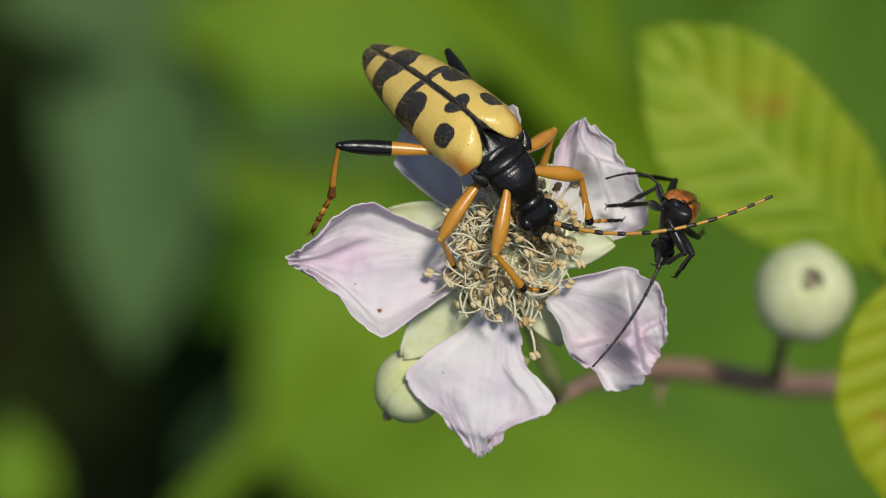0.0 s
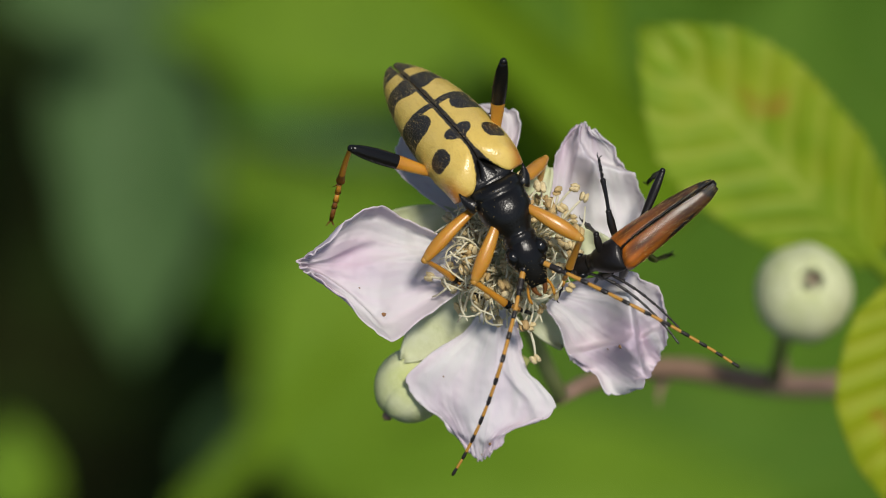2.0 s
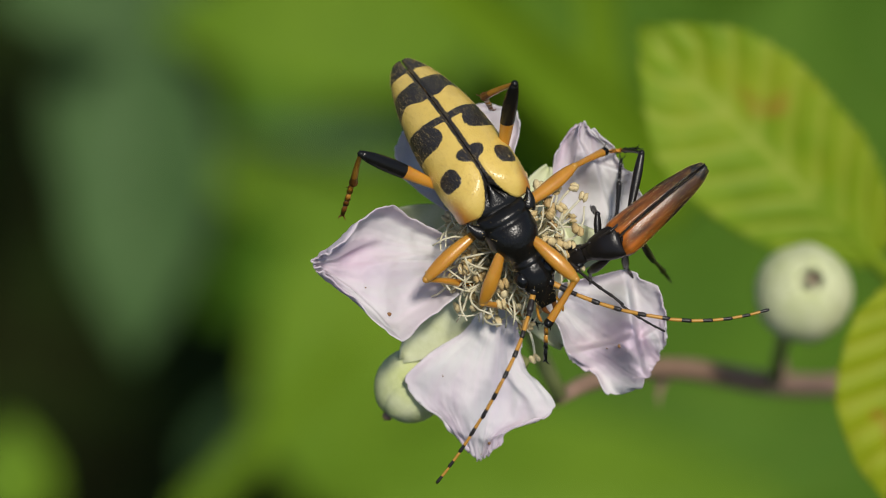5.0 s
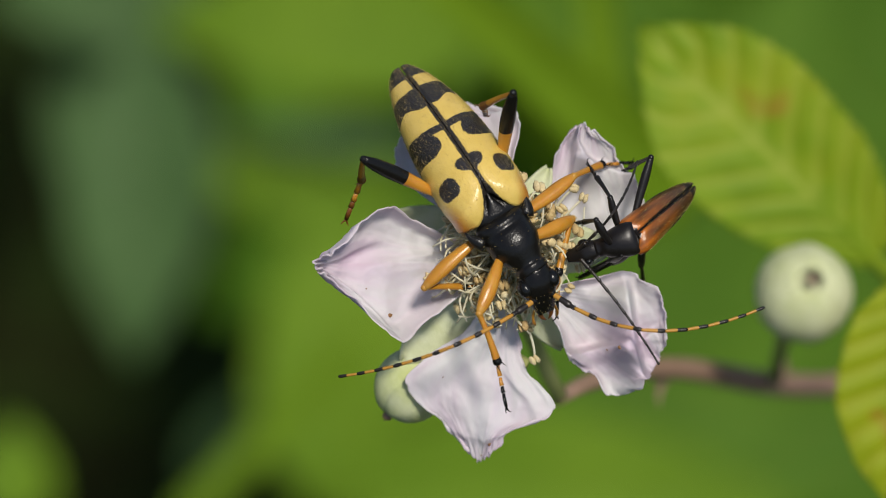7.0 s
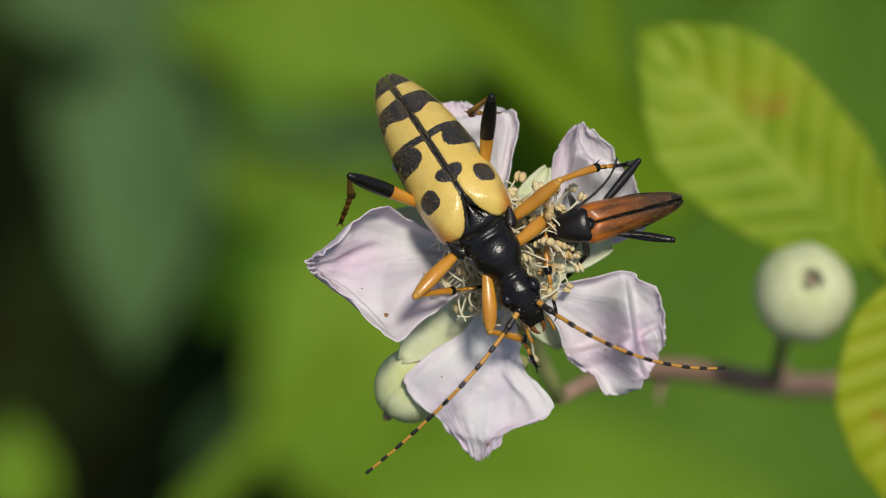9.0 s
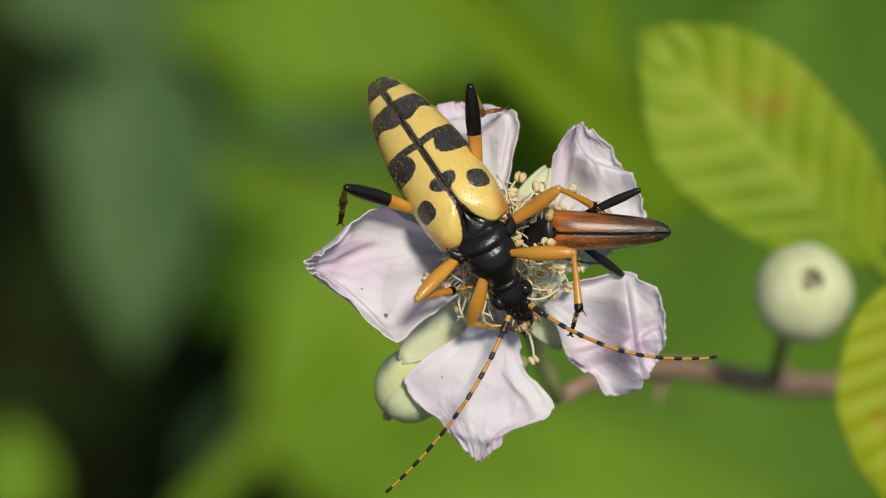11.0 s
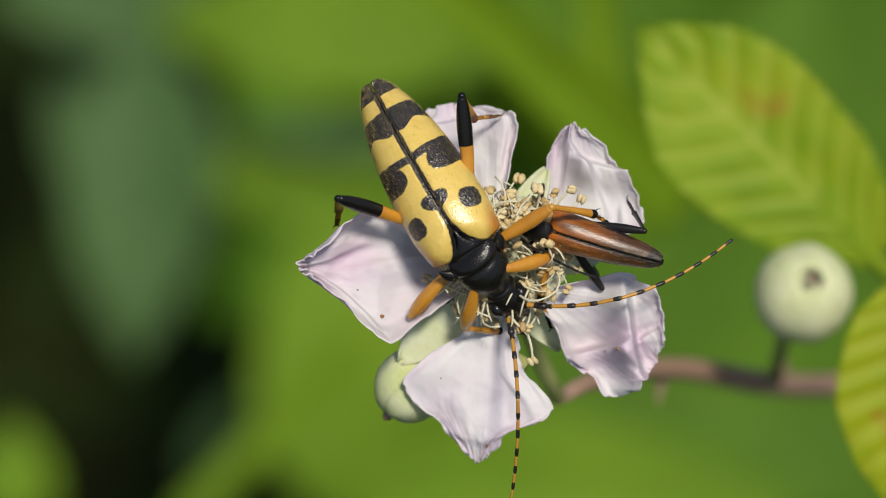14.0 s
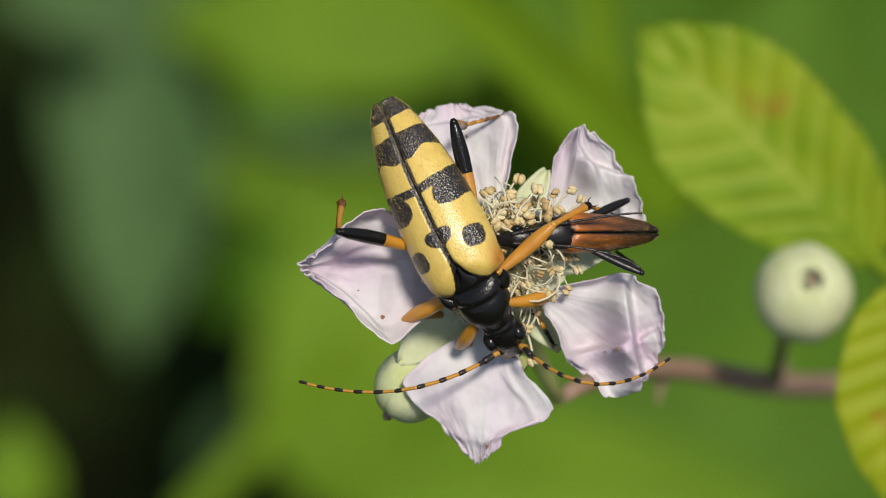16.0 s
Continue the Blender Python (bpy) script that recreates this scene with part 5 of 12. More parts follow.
    walk(LONGHORN["femur_MR"], [(0, mm(0.7, -1.2, -1.2, 1.1, 22.9, -85.1)), (0.5, mm(0.7, -1.2, -1.2, 0.2, 18.4, -88.5)), (1, mm(0.7, -1.2, -1.2, 0.1, 17.9, -89)), (1.5, mm(0.7, -1.2, -1.2, 2.6, 23.3, -80.5)), (2, mm(0.7, -1.2, -1.2, 1.2, 15.2, -85)), (2.5, mm(0.7, -1.2, -1.2, 0.9, 15.4, -86.3)), (3, mm(0.7, -1.2, -1.2, -0.5, 15.8, -91.6)), (3.5, mm(0.7, -1.2, -1.2, 2.6, 17.8, -79.7)), (4, mm(0.7, -1.2, -1.2, 2.5, 16.8, -80)), (6.5, mm(0.7, -1.2, -1.2, 1.7, 12.9, -83)), (7, mm(0.7, -1.2, -1.2, 2.1, 13.9, -81.3)), (7.5, mm(0.7, -1.2, -1.2, 2.2, 12, -80.9)), (8, mm(0.7, -1.2, -1.2, 2.7, -3.2, -73.2)), (8.5, mm(0.7, -1.2, -1.2, 2.5, -5.2, -73.1)), (9, mm(0.7, -1.2, -1.2, 2.2, -10.5, -67.8)), (11.5, mm(0.7, -1.2, -1.2, 0.4, -23.3, -67.9)), (12, mm(0.7, -1.2, -1.2, -0.8, 24, -90.6)), (12.5, mm(0.7, -1.2, -1.2, -1, 22.7, -91.7)), (13, mm(0.7, -1.2, -1.2, -1.8, 29.9, -92.4)), (13.5, mm(0.7, -1.2, -1.2, 2.5, -11.7, -49.7)), (14, mm(0.7, -1.2, -1.2, 1.4, 27.6, -83.9)), (14.5, mm(0.7, -1.2, -1.2, -1.8, 26, -93.1)), (15, mm(0.7, -1.2, -1.2, -2.9, 25.5, -96.6)), (15.5, mm(0.7, -1.2, -1.2, -1.7, 22.3, -93.9)), (16, mm(0.7, -1.2, -1.2, -2.7, 22.2, -97.1))])
    walk(LONGHORN["tibia_MR"], [(0, mm(5, 0, 0, -37.8, 73.2, -35.7)), (0.5, mm(5, 0, 0, -62.6, 79, -60.8)), (1, mm(5, 0, 0, -54.8, 79.1, -53.1)), (1.5, mm(5, 0, 0, -74.7, 83.6, -73.5)), (2, mm(5, 0, 0, -141, 81.3, -140.1)), (2.5, mm(5, 0, 0, -154.4, 76.2, -153.5)), (3, mm(5, 0, 0, -159, 75.8, -158.2)), (3.5, mm(5, 0, 0, -167.4, 70.1, -166.9)), (4, mm(5, 0, 0, -179.7, 66, -180)), (6.5, mm(5, 0, 0, -172.9, 68.7, -172.8)), (7, mm(5, 0, 0, 180, 61.1, 179.6)), (7.5, mm(5, 0, 0, -177.9, 61.1, -178.2)), (8, mm(5, 0, 0, 174.9, 50.7, 173.6)), (8.5, mm(5, 0, 0, 175.9, 48.3, 174.6)), (9, mm(5, 0, 0, 178, 40.5, 176.6)), (11.5, mm(5, 0, 0, 179.2, 34.6, 177.7)), (12, mm(5, 0, 0, -130.6, 78.5, -129.2)), (12.5, mm(5, 0, 0, -136.7, 78.1, -135.4)), (13, mm(5, 0, 0, -95.5, 79.7, -93.8)), (13.5, mm(5, 0, 0, 166.4, 51.6, 164.4)), (14, mm(5, 0, 0, -131.2, 79.3, -129.9)), (14.5, mm(5, 0, 0, -70.4, 83.7, -69.1)), (15, mm(5, 0, 0, -115.6, 87.4, -114.9)), (15.5, mm(5, 0, 0, -169, 81.5, -168.6)), (16, mm(5, 0, 0, 92.8, 84.6, 92.5))])
    walk(LONGHORN["tarsus_MR"], [(0, mm(5.91, -0.66, -3.73, 55.1, 56.3, 37.6)), (0.5, mm(5.36, -0.65, -3.83, 74.3, 65.8, 60.2)), (1, mm(5.44, -0.59, -3.83, 76.7, 63.4, 61.8)), (1.5, mm(5.12, -0.41, -3.88, 96.2, 64.3, 82.8)), (2, mm(4.55, -0.38, -3.85, 123.2, 61.9, 112.4)), (2.5, mm(4.17, -0.41, -3.79, 138.8, 56.9, 130.3)), (3, mm(4.11, -0.36, -3.78, 145.9, 53.5, 138.8)), (3.5, mm(3.71, -0.3, -3.67, 151.2, 46.9, 145.5)), (4, mm(3.41, 0, -3.56, 151.2, 41.3, 145.5)), (6.5, mm(3.59, -0.18, -3.63, 151.2, 44.5, 145.5)), (7, mm(3.11, 0.01, -3.41, 155.3, 36.3, 151.3)), (7.5, mm(3.12, -0.06, -3.42, 156, 36.7, 152.3)), (8, mm(2.55, 0.27, -3.02, 151.2, 28.5, 145.7)), (8.5, mm(2.42, 0.24, -2.91, 151.9, 26.6, 146.7)), (9, mm(2.04, 0.17, -2.53, 154.3, 18.3, 150.8)), (11.5, mm(1.79, 0.13, -2.22, 156.2, 11.2, 154.7)), (12, mm(4.51, -0.6, -3.82, 171.5, 55.7, 170.3)), (12.5, mm(4.43, -0.56, -3.82, 171.9, 54.1, 171.1)), (13, mm(4.95, -0.69, -3.84, 172.5, 61.9, 170.5)), (13.5, mm(2.67, 0.65, -3.06, 140, 34.2, 129.5)), (14, mm(4.53, -0.56, -3.83, 174.1, 54.6, 173.7)), (14.5, mm(5.15, -0.4, -3.88, 176.1, 61.2, 174.8)), (15, mm(4.93, -0.16, -3.9, 170.2, 58.7, 168.3)), (15.5, mm(4.43, -0.11, -3.86, 172.8, 53.3, 172.3)), (16, mm(4.98, 0.36, -3.88, 161.6, 57.7, 158))])
    walk(LONGHORN["femur_ML"], [(0, mm(0.7, 1.2, -1.2, -175.5, 32.2, 110.6)), (0.5, mm(0.7, 1.2, -1.2, -176.8, 24.1, 109.4)), (1, mm(0.7, 1.2, -1.2, -174.5, 28.3, 115.9)), (1.5, mm(0.7, 1.2, -1.2, -172.6, 32.5, 119.3)), (2, mm(0.7, 1.2, -1.2, -170.2, 31.2, 127.7)), (2.5, mm(0.7, 1.2, -1.2, -171.1, 28.6, 127.5)), (3, mm(0.7, 1.2, -1.2, -179, 9.8, 102.7)), (3.5, mm(0.7, 1.2, -1.2, -179, 5.9, 105.2)), (4, mm(0.7, 1.2, -1.2, -179, 6.6, 104.7)), (6.5, mm(0.7, 1.2, -1.2, -178.7, 10.9, 105.1)), (7, mm(0.7, 1.2, -1.2, -178.8, 10.6, 104)), (7.5, mm(0.7, 1.2, -1.2, -175.6, -29.7, 80.8)), (8, mm(0.7, 1.2, -1.2, -176.8, -23.5, 82.2)), (8.5, mm(0.7, 1.2, -1.2, -176.6, -25, 82.3)), (9, mm(0.7, 1.2, -1.2, -177.1, -24.8, 84.3)), (11.5, mm(0.7, 1.2, -1.2, -176.6, -20.3, 78)), (12, mm(0.7, 1.2, -1.2, -179.1, -7.1, 82.2)), (12.5, mm(0.7, 1.2, -1.2, -179.1, -6.8, 83.2)), (13, mm(0.7, 1.2, -1.2, -179.5, -4.3, 84.1)), (13.5, mm(0.7, 1.2, -1.2, -178, -8.2, 64.1)), (14, mm(0.7, 1.2, -1.2, -177.8, -17.2, 83)), (14.5, mm(0.7, 1.2, -1.2, -179.6, -7.6, 97.8)), (15, mm(0.7, 1.2, -1.2, -179.4, 5.1, 101.1)), (15.5, mm(0.7, 1.2, -1.2, -179.1, 7.3, 103.5)), (16, mm(0.7, 1.2, -1.2, -178.8, 11, 104))])
    walk(LONGHORN["tibia_ML"], [(0, mm(5, 0, 0, 39.4, -73.5, -42.6)), (0.5, mm(5, 0, 0, 26.3, -69.8, -28.9)), (1, mm(5, 0, 0, 30.6, -67.2, -33.9)), (1.5, mm(5, 0, 0, 25.8, -50, -30)), (2, mm(5, 0, 0, 23.9, -55.9, -27.3)), (2.5, mm(5, 0, 0, 13.3, -57.1, -15.1)), (3, mm(5, 0, 0, 1.8, -19.6, 0)), (3.5, mm(5, 0, 0, 7.4, -30, -8)), (4, mm(5, 0, 0, 8.7, -29.1, -9.6)), (6.5, mm(5, 0, 0, 6.5, -30.7, -6.8)), (7, mm(5, 0, 0, 8.4, -33, -9.3)), (7.5, mm(5, 0, 0, 67.3, -70.7, -72.4)), (8, mm(5, 0, 0, 51.3, -68.3, -56.1)), (8.5, mm(5, 0, 0, 55.3, -69.5, -60)), (9, mm(5, 0, 0, 34.9, -65.1, -38.7)), (11.5, mm(5, 0, 0, -110.9, -77.9, 112.3)), (12, mm(5, 0, 0, -57.2, -77.2, 58.9)), (12.5, mm(5, 0, 0, -49.5, -80.1, 50.5)), (13, mm(5, 0, 0, -20, -73, 20.9)), (13.5, mm(5, 0, 0, -10.6, -82.4, 10.1)), (14, mm(5, 0, 0, -38.6, -74, 40.5)), (14.5, mm(5, 0, 0, -30.4, -72.5, 32.1)), (15, mm(5, 0, 0, -8.8, -56.3, 10.5)), (15.5, mm(5, 0, 0, -4.9, -55.1, 6.1)), (16, mm(5, 0, 0, 0.5, -51.4, 0))])
    walk(LONGHORN["tarsus_ML"], [(0, mm(5.82, -0.75, 3.74, -8.4, -53.1, 9.2)), (0.5, mm(6.18, -0.65, 3.66, -18.3, -66, 20)), (1, mm(6.26, -0.84, 3.6, -13.7, -59.8, 15.1)), (1.5, mm(7.17, -1.25, 2.99, 4, -53.3, -5.2)), (2, mm(6.94, -1, 3.23, -6.3, -56, 6.7)), (2.5, mm(7.04, -0.55, 3.28, -13.9, -57.9, 15.3)), (3, mm(8.67, 0, 1.31, -4.8, -29.7, 4.4)), (3.5, mm(8.35, -0.47, 1.95, -7.6, -28.1, 7.9)), (4, mm(8.36, -0.57, 1.9, -7.8, -30.5, 8.2)), (6.5, mm(8.33, -0.4, 1.99, -9.4, -30.3, 10.3)), (7, mm(8.23, -0.53, 2.13, -6.5, -32.1, 6.6)), (7.5, mm(5.39, -1.23, 3.68, 8.5, -70.3, -9)), (8, mm(5.81, -1.2, 3.62, 16.9, -70.2, -18)), (8.5, mm(5.68, -1.18, 3.65, 21.9, -69.5, -23.4)), (9, mm(6.28, -1.03, 3.54, 30.6, -73, -32.2)), (11.5, mm(4.69, 0.76, 3.81, -137.5, -78.1, 140.4)), (12, mm(5.44, 0.74, 3.8, -96.3, -87, 97.8)), (12.5, mm(5.43, 0.52, 3.84, -81.1, -86.5, 82.7)), (13, mm(6.07, 0.41, 3.73, -12.3, -85.7, 13.2)), (13.5, mm(5.5, 0.09, 3.87, 100.9, -86.4, -100.7)), (14, mm(5.82, 0.7, 3.75, -130, -79, 132.8)), (14.5, mm(5.99, 0.62, 3.72, -68.3, -80.3, 71)), (15, mm(7.13, 0.39, 3.24, -25.2, -75.4, 26.9)), (15.5, mm(7.22, 0.24, 3.2, -35.7, -70.9, 38.4)), (16, mm(7.43, 0, 3.05, -36.3, -69.1, 39.3))])
    walk(LONGHORN["femur_FR"], [(0, mm(2.4, -0.8, -1.2, -48.4, 34.4, -60.1)), (0.5, mm(2.4, -0.8, -1.2, -49.8, 1.2, -63.3)), (1, mm(2.4, -0.8, -1.2, -50.4, 32, -63.4)), (1.5, mm(2.4, -0.8, -1.2, -51.4, 33.2, -65.1)), (2, mm(2.4, -0.8, -1.2, -50.7, 29, -64.1)), (2.5, mm(2.4, -0.8, -1.2, -43.6, 32.6, -51.9)), (3, mm(2.4, -0.8, -1.2, -89.6, 49.3, -116.4)), (3.5, mm(2.4, -0.8, -1.2, -121.7, 41.6, -157.9)), (4, mm(2.4, -0.8, -1.2, -103.8, 61.7, -127.6)), (5.25, mm(2.4, -0.8, -1.2, -45.6, 41.8, -55.8)), (6.5, mm(2.4, -0.8, -1.2, -35.8, 3.5, -28)), (7, mm(2.4, -0.8, -1.2, -43.9, 5.2, -48.4)), (7.5, mm(2.4, -0.8, -1.2, -36.8, 26.2, -39.1)), (8, mm(2.4, -0.8, -1.2, -40.2, 23.5, -44.5)), (8.5, mm(2.4, -0.8, -1.2, -32.2, 27, -31.2)), (9, mm(2.4, -0.8, -1.2, -31.1, 26.2, -28.9)), (11.5, mm(2.4, -0.8, -1.2, -57, 46.1, -72.8)), (12, mm(2.4, -0.8, -1.2, -52.2, 46.8, -65.7)), (12.5, mm(2.4, -0.8, -1.2, -49.7, 44, -62.1)), (13, mm(2.4, -0.8, -1.2, -49, 50, -61)), (13.5, mm(2.4, -0.8, -1.2, -47.5, 53.9, -59)), (14, mm(2.4, -0.8, -1.2, -53.8, 53.9, -67.6)), (14.5, mm(2.4, -0.8, -1.2, -56.2, 49.9, -71.2)), (15, mm(2.4, -0.8, -1.2, -54.8, 50.6, -69.2)), (15.5, mm(2.4, -0.8, -1.2, -40.8, 44.7, -48.9)), (16, mm(2.4, -0.8, -1.2, -58.2, 45.4, -74.5))])
    walk(LONGHORN["tibia_FR"], [(0, mm(4.4, 0, 0, 168.6, 14.4, 57.8)), (0.5, mm(4.4, 0, 0, -175, 24.5, 101.3)), (1, mm(4.4, 0, 0, 170.5, 23.4, 64.7)), (1.5, mm(4.4, 0, 0, 172.5, 10.5, 70.7)), (2, mm(4.4, 0, 0, 175.8, 22.6, 78.9)), (2.5, mm(4.4, 0, 0, 176.6, 20.5, 81.5)), (2.75, mm(4.4, 0, 0, 171.7, -19.5, 68.1)), (3, mm(4.4, 0, 0, 179.6, -59.3, 49.5)), (3.5, mm(4.4, 0, 0, 168.2, -42.6, 83.4)), (4, mm(4.4, 0, 0, 168.7, 13.9, 57.7)), (6.5, mm(4.4, 0, 0, -172.4, 32.5, 102.1)), (7, mm(4.4, 0, 0, 168.5, 13.3, 57.2)), (7.5, mm(4.4, 0, 0, 171.4, 33.7, 67.3)), (8, mm(4.4, 0, 0, 176.7, 40.1, 77.4)), (8.5, mm(4.4, 0, 0, 176.6, 37.1, 77.9)), (9, mm(4.4, 0, 0, 176.3, 31.5, 78.2)), (11.5, mm(4.4, 0, 0, 170.4, 22.4, 64.2)), (12, mm(4.4, 0, 0, 167, 31.7, 57.3)), (12.5, mm(4.4, 0, 0, 173.2, 28.3, 71.4)), (13, mm(4.4, 0, 0, 175.3, 18.9, 78.3)), (13.5, mm(4.4, 0, 0, 162.5, 22.5, 43.4)), (14, mm(4.4, 0, 0, 168.6, 14.6, 57.8)), (14.5, mm(4.4, 0, 0, 169.1, 29.6, 61.7)), (15, mm(4.4, 0, 0, 167.6, 25.7, 57.6)), (15.5, mm(4.4, 0, 0, 162.8, 37.3, 49.9)), (16, mm(4.4, 0, 0, 164.4, 27.2, 50.1))])
    walk(LONGHORN["tarsus_FR"], [(0, mm(6.21, 2.87, -0.87, -179.5, 21.3, 91.7)), (0.5, mm(3.77, 3.12, -1.45, 178.2, -2.9, 112.9)), (1, mm(5.77, 2.9, -1.39, -179.9, 10, 100)), (1.5, mm(5.54, 3.25, -0.64, 178.1, 34.4, 79.8)), (2, mm(5.02, 3.17, -1.35, -176.3, 36.4, 90.8)), (2.5, mm(4.88, 3.24, -1.23, 173.2, 32.6, 69.4)), (3, mm(5.56, 1.36, 3.01, 173, -29.3, 34.7)), (3.5, mm(4.7, 2.56, 2.37, 171.7, -36.2, 55.1)), (4, mm(6.22, 2.87, -0.84, 167.3, 0.2, 45.5)), (6.5, mm(3.78, 2.89, -1.88, -179.3, 14.3, 97.5)), (7, mm(6.25, 2.86, -0.81, 165.9, -1.4, 35.9)), (7.5, mm(5.53, 2.69, -1.94, 166, 44.5, 55)), (8, mm(4.98, 2.61, -2.26, 159.7, 43.6, 43.3)), (8.5, mm(4.99, 2.73, -2.11, 158.7, 43.4, 41.4)), (9, mm(5.01, 2.92, -1.83, 159.2, 35.8, 39.5)), (11.5, mm(5.81, 2.91, -1.33, 169.3, 25.8, 60.3)), (12, mm(6.01, 2.51, -1.84, 168.5, 25.4, 58.3)), (12.5, mm(5.39, 2.92, -1.66, 169.9, 23.8, 61.9)), (13, mm(5.07, 3.24, -1.14, 167.9, 27.8, 56.9)), (13.5, mm(6.75, 2.22, -1.34, 166.4, 20.1, 51.5)), (14, mm(6.21, 2.86, -0.88, 167.7, 16.9, 54.7)), (14.5, mm(5.85, 2.68, -1.73, 168.7, 10.1, 56.6)), (15, mm(6.09, 2.66, -1.52, 169.6, 17, 60.7)), (15.5, mm(6.19, 2.13, -2.12, 168.6, 21.2, 57.9)), (16, mm(6.4, 2.39, -1.6, 169.6, 13.1, 60.4))])
    walk(LONGHORN["femur_FL"], [(0, mm(2.4, 0.8, -1.2, 43.7, 41.2, 75.7)), (0.5, mm(2.4, 0.8, -1.2, 54.3, 38.3, 95.6)), (1, mm(2.4, 0.8, -1.2, 41.3, 36.9, 72.4)), (1.5, mm(2.4, 0.8, -1.2, 19.3, 24.7, 24.9)), (2, mm(2.4, 0.8, -1.2, 21.2, 30.2, 31.6)), (2.5, mm(2.4, 0.8, -1.2, 12.8, 32.1, 16)), (3, mm(2.4, 0.8, -1.2, 16.8, 7.7, 4.4)), (3.5, mm(2.4, 0.8, -1.2, 15.3, 21.9, 14.3)), (4, mm(2.4, 0.8, -1.2, 16.2, 24.4, 18)), (6.5, mm(2.4, 0.8, -1.2, 25.1, 14.4, 33.8)), (7, mm(2.4, 0.8, -1.2, 54.7, 28.5, 102.4)), (7.5, mm(2.4, 0.8, -1.2, 53, 31.1, 97.4)), (8, mm(2.4, 0.8, -1.2, 60, 39.8, 104.2)), (8.5, mm(2.4, 0.8, -1.2, 53.9, 30.3, 99.5)), (9, mm(2.4, 0.8, -1.2, 61.7, 27.1, 116.6)), (11.5, mm(2.4, 0.8, -1.2, 31.2, -8.6, 45.3)), (12, mm(2.4, 0.8, -1.2, 31, -5.1, 46)), (12.5, mm(2.4, 0.8, -1.2, 30.8, -5.4, 44.6)), (13, mm(2.4, 0.8, -1.2, 31.3, -7.4, 46.6)), (13.5, mm(2.4, 0.8, -1.2, 24.5, 2.6, 23.4)), (14, mm(2.4, 0.8, -1.2, 50.4, 42.9, 86.8)), (14.5, mm(2.4, 0.8, -1.2, 38.8, 11.1, 74.8)), (15, mm(2.4, 0.8, -1.2, 32, -13, 48.8)), (15.5, mm(2.4, 0.8, -1.2, 41.8, 44.9, 71.5)), (16, mm(2.4, 0.8, -1.2, 44.6, 53.9, 74))])
    walk(LONGHORN["tibia_FL"], [(0, mm(4.4, 0, 0, 15.9, 23.2, -54.9)), (0.5, mm(4.4, 0, 0, 17.9, 16.9, -46.3)), (1, mm(4.4, 0, 0, 19.5, 35.8, -55.1)), (1.5, mm(4.4, 0, 0, 10.7, 44.1, -72.9)), (2, mm(4.4, 0, 0, 9.1, 60.3, -78.4)), (2.5, mm(4.4, 0, 0, 13.5, 29.5, -62.9)), (3, mm(4.4, 0, 0, -6.9, 39.3, -102.5)), (3.5, mm(4.4, 0, 0, 3.5, 57.2, -85.8)), (4, mm(4.4, 0, 0, 4.2, 39.9, -83)), (6.5, mm(4.4, 0, 0, 3.1, 10.3, -79.9)), (7, mm(4.4, 0, 0, -8.8, 4.3, -117.8)), (7.5, mm(4.4, 0, 0, -15.6, 24.2, -123.8)), (8, mm(4.4, 0, 0, -3.7, 33.3, -97.2)), (8.5, mm(4.4, 0, 0, -2.7, -11, -101.3)), (9, mm(4.4, 0, 0, -7.6, -2.9, -118.9)), (11.5, mm(4.4, 0, 0, 0.8, -10.8, -80.7)), (12, mm(4.4, 0, 0, -6.2, 27.5, -102.9)), (12.5, mm(4.4, 0, 0, -21.7, 32.3, -131.3)), (13, mm(4.4, 0, 0, -15.8, 24.5, -124.1)), (13.5, mm(4.4, 0, 0, 1.2, 52.5, -88.9)), (14, mm(4.4, 0, 0, 0.7, 17, -87.7)), (14.5, mm(4.4, 0, 0, -15.8, 34.7, -119.6)), (15, mm(4.4, 0, 0, -18.4, 24.8, -129.3)), (15.5, mm(4.4, 0, 0, 7.1, 32.3, -76.3)), (16, mm(4.4, 0, 0, 8.8, 34.5, -73.6))])
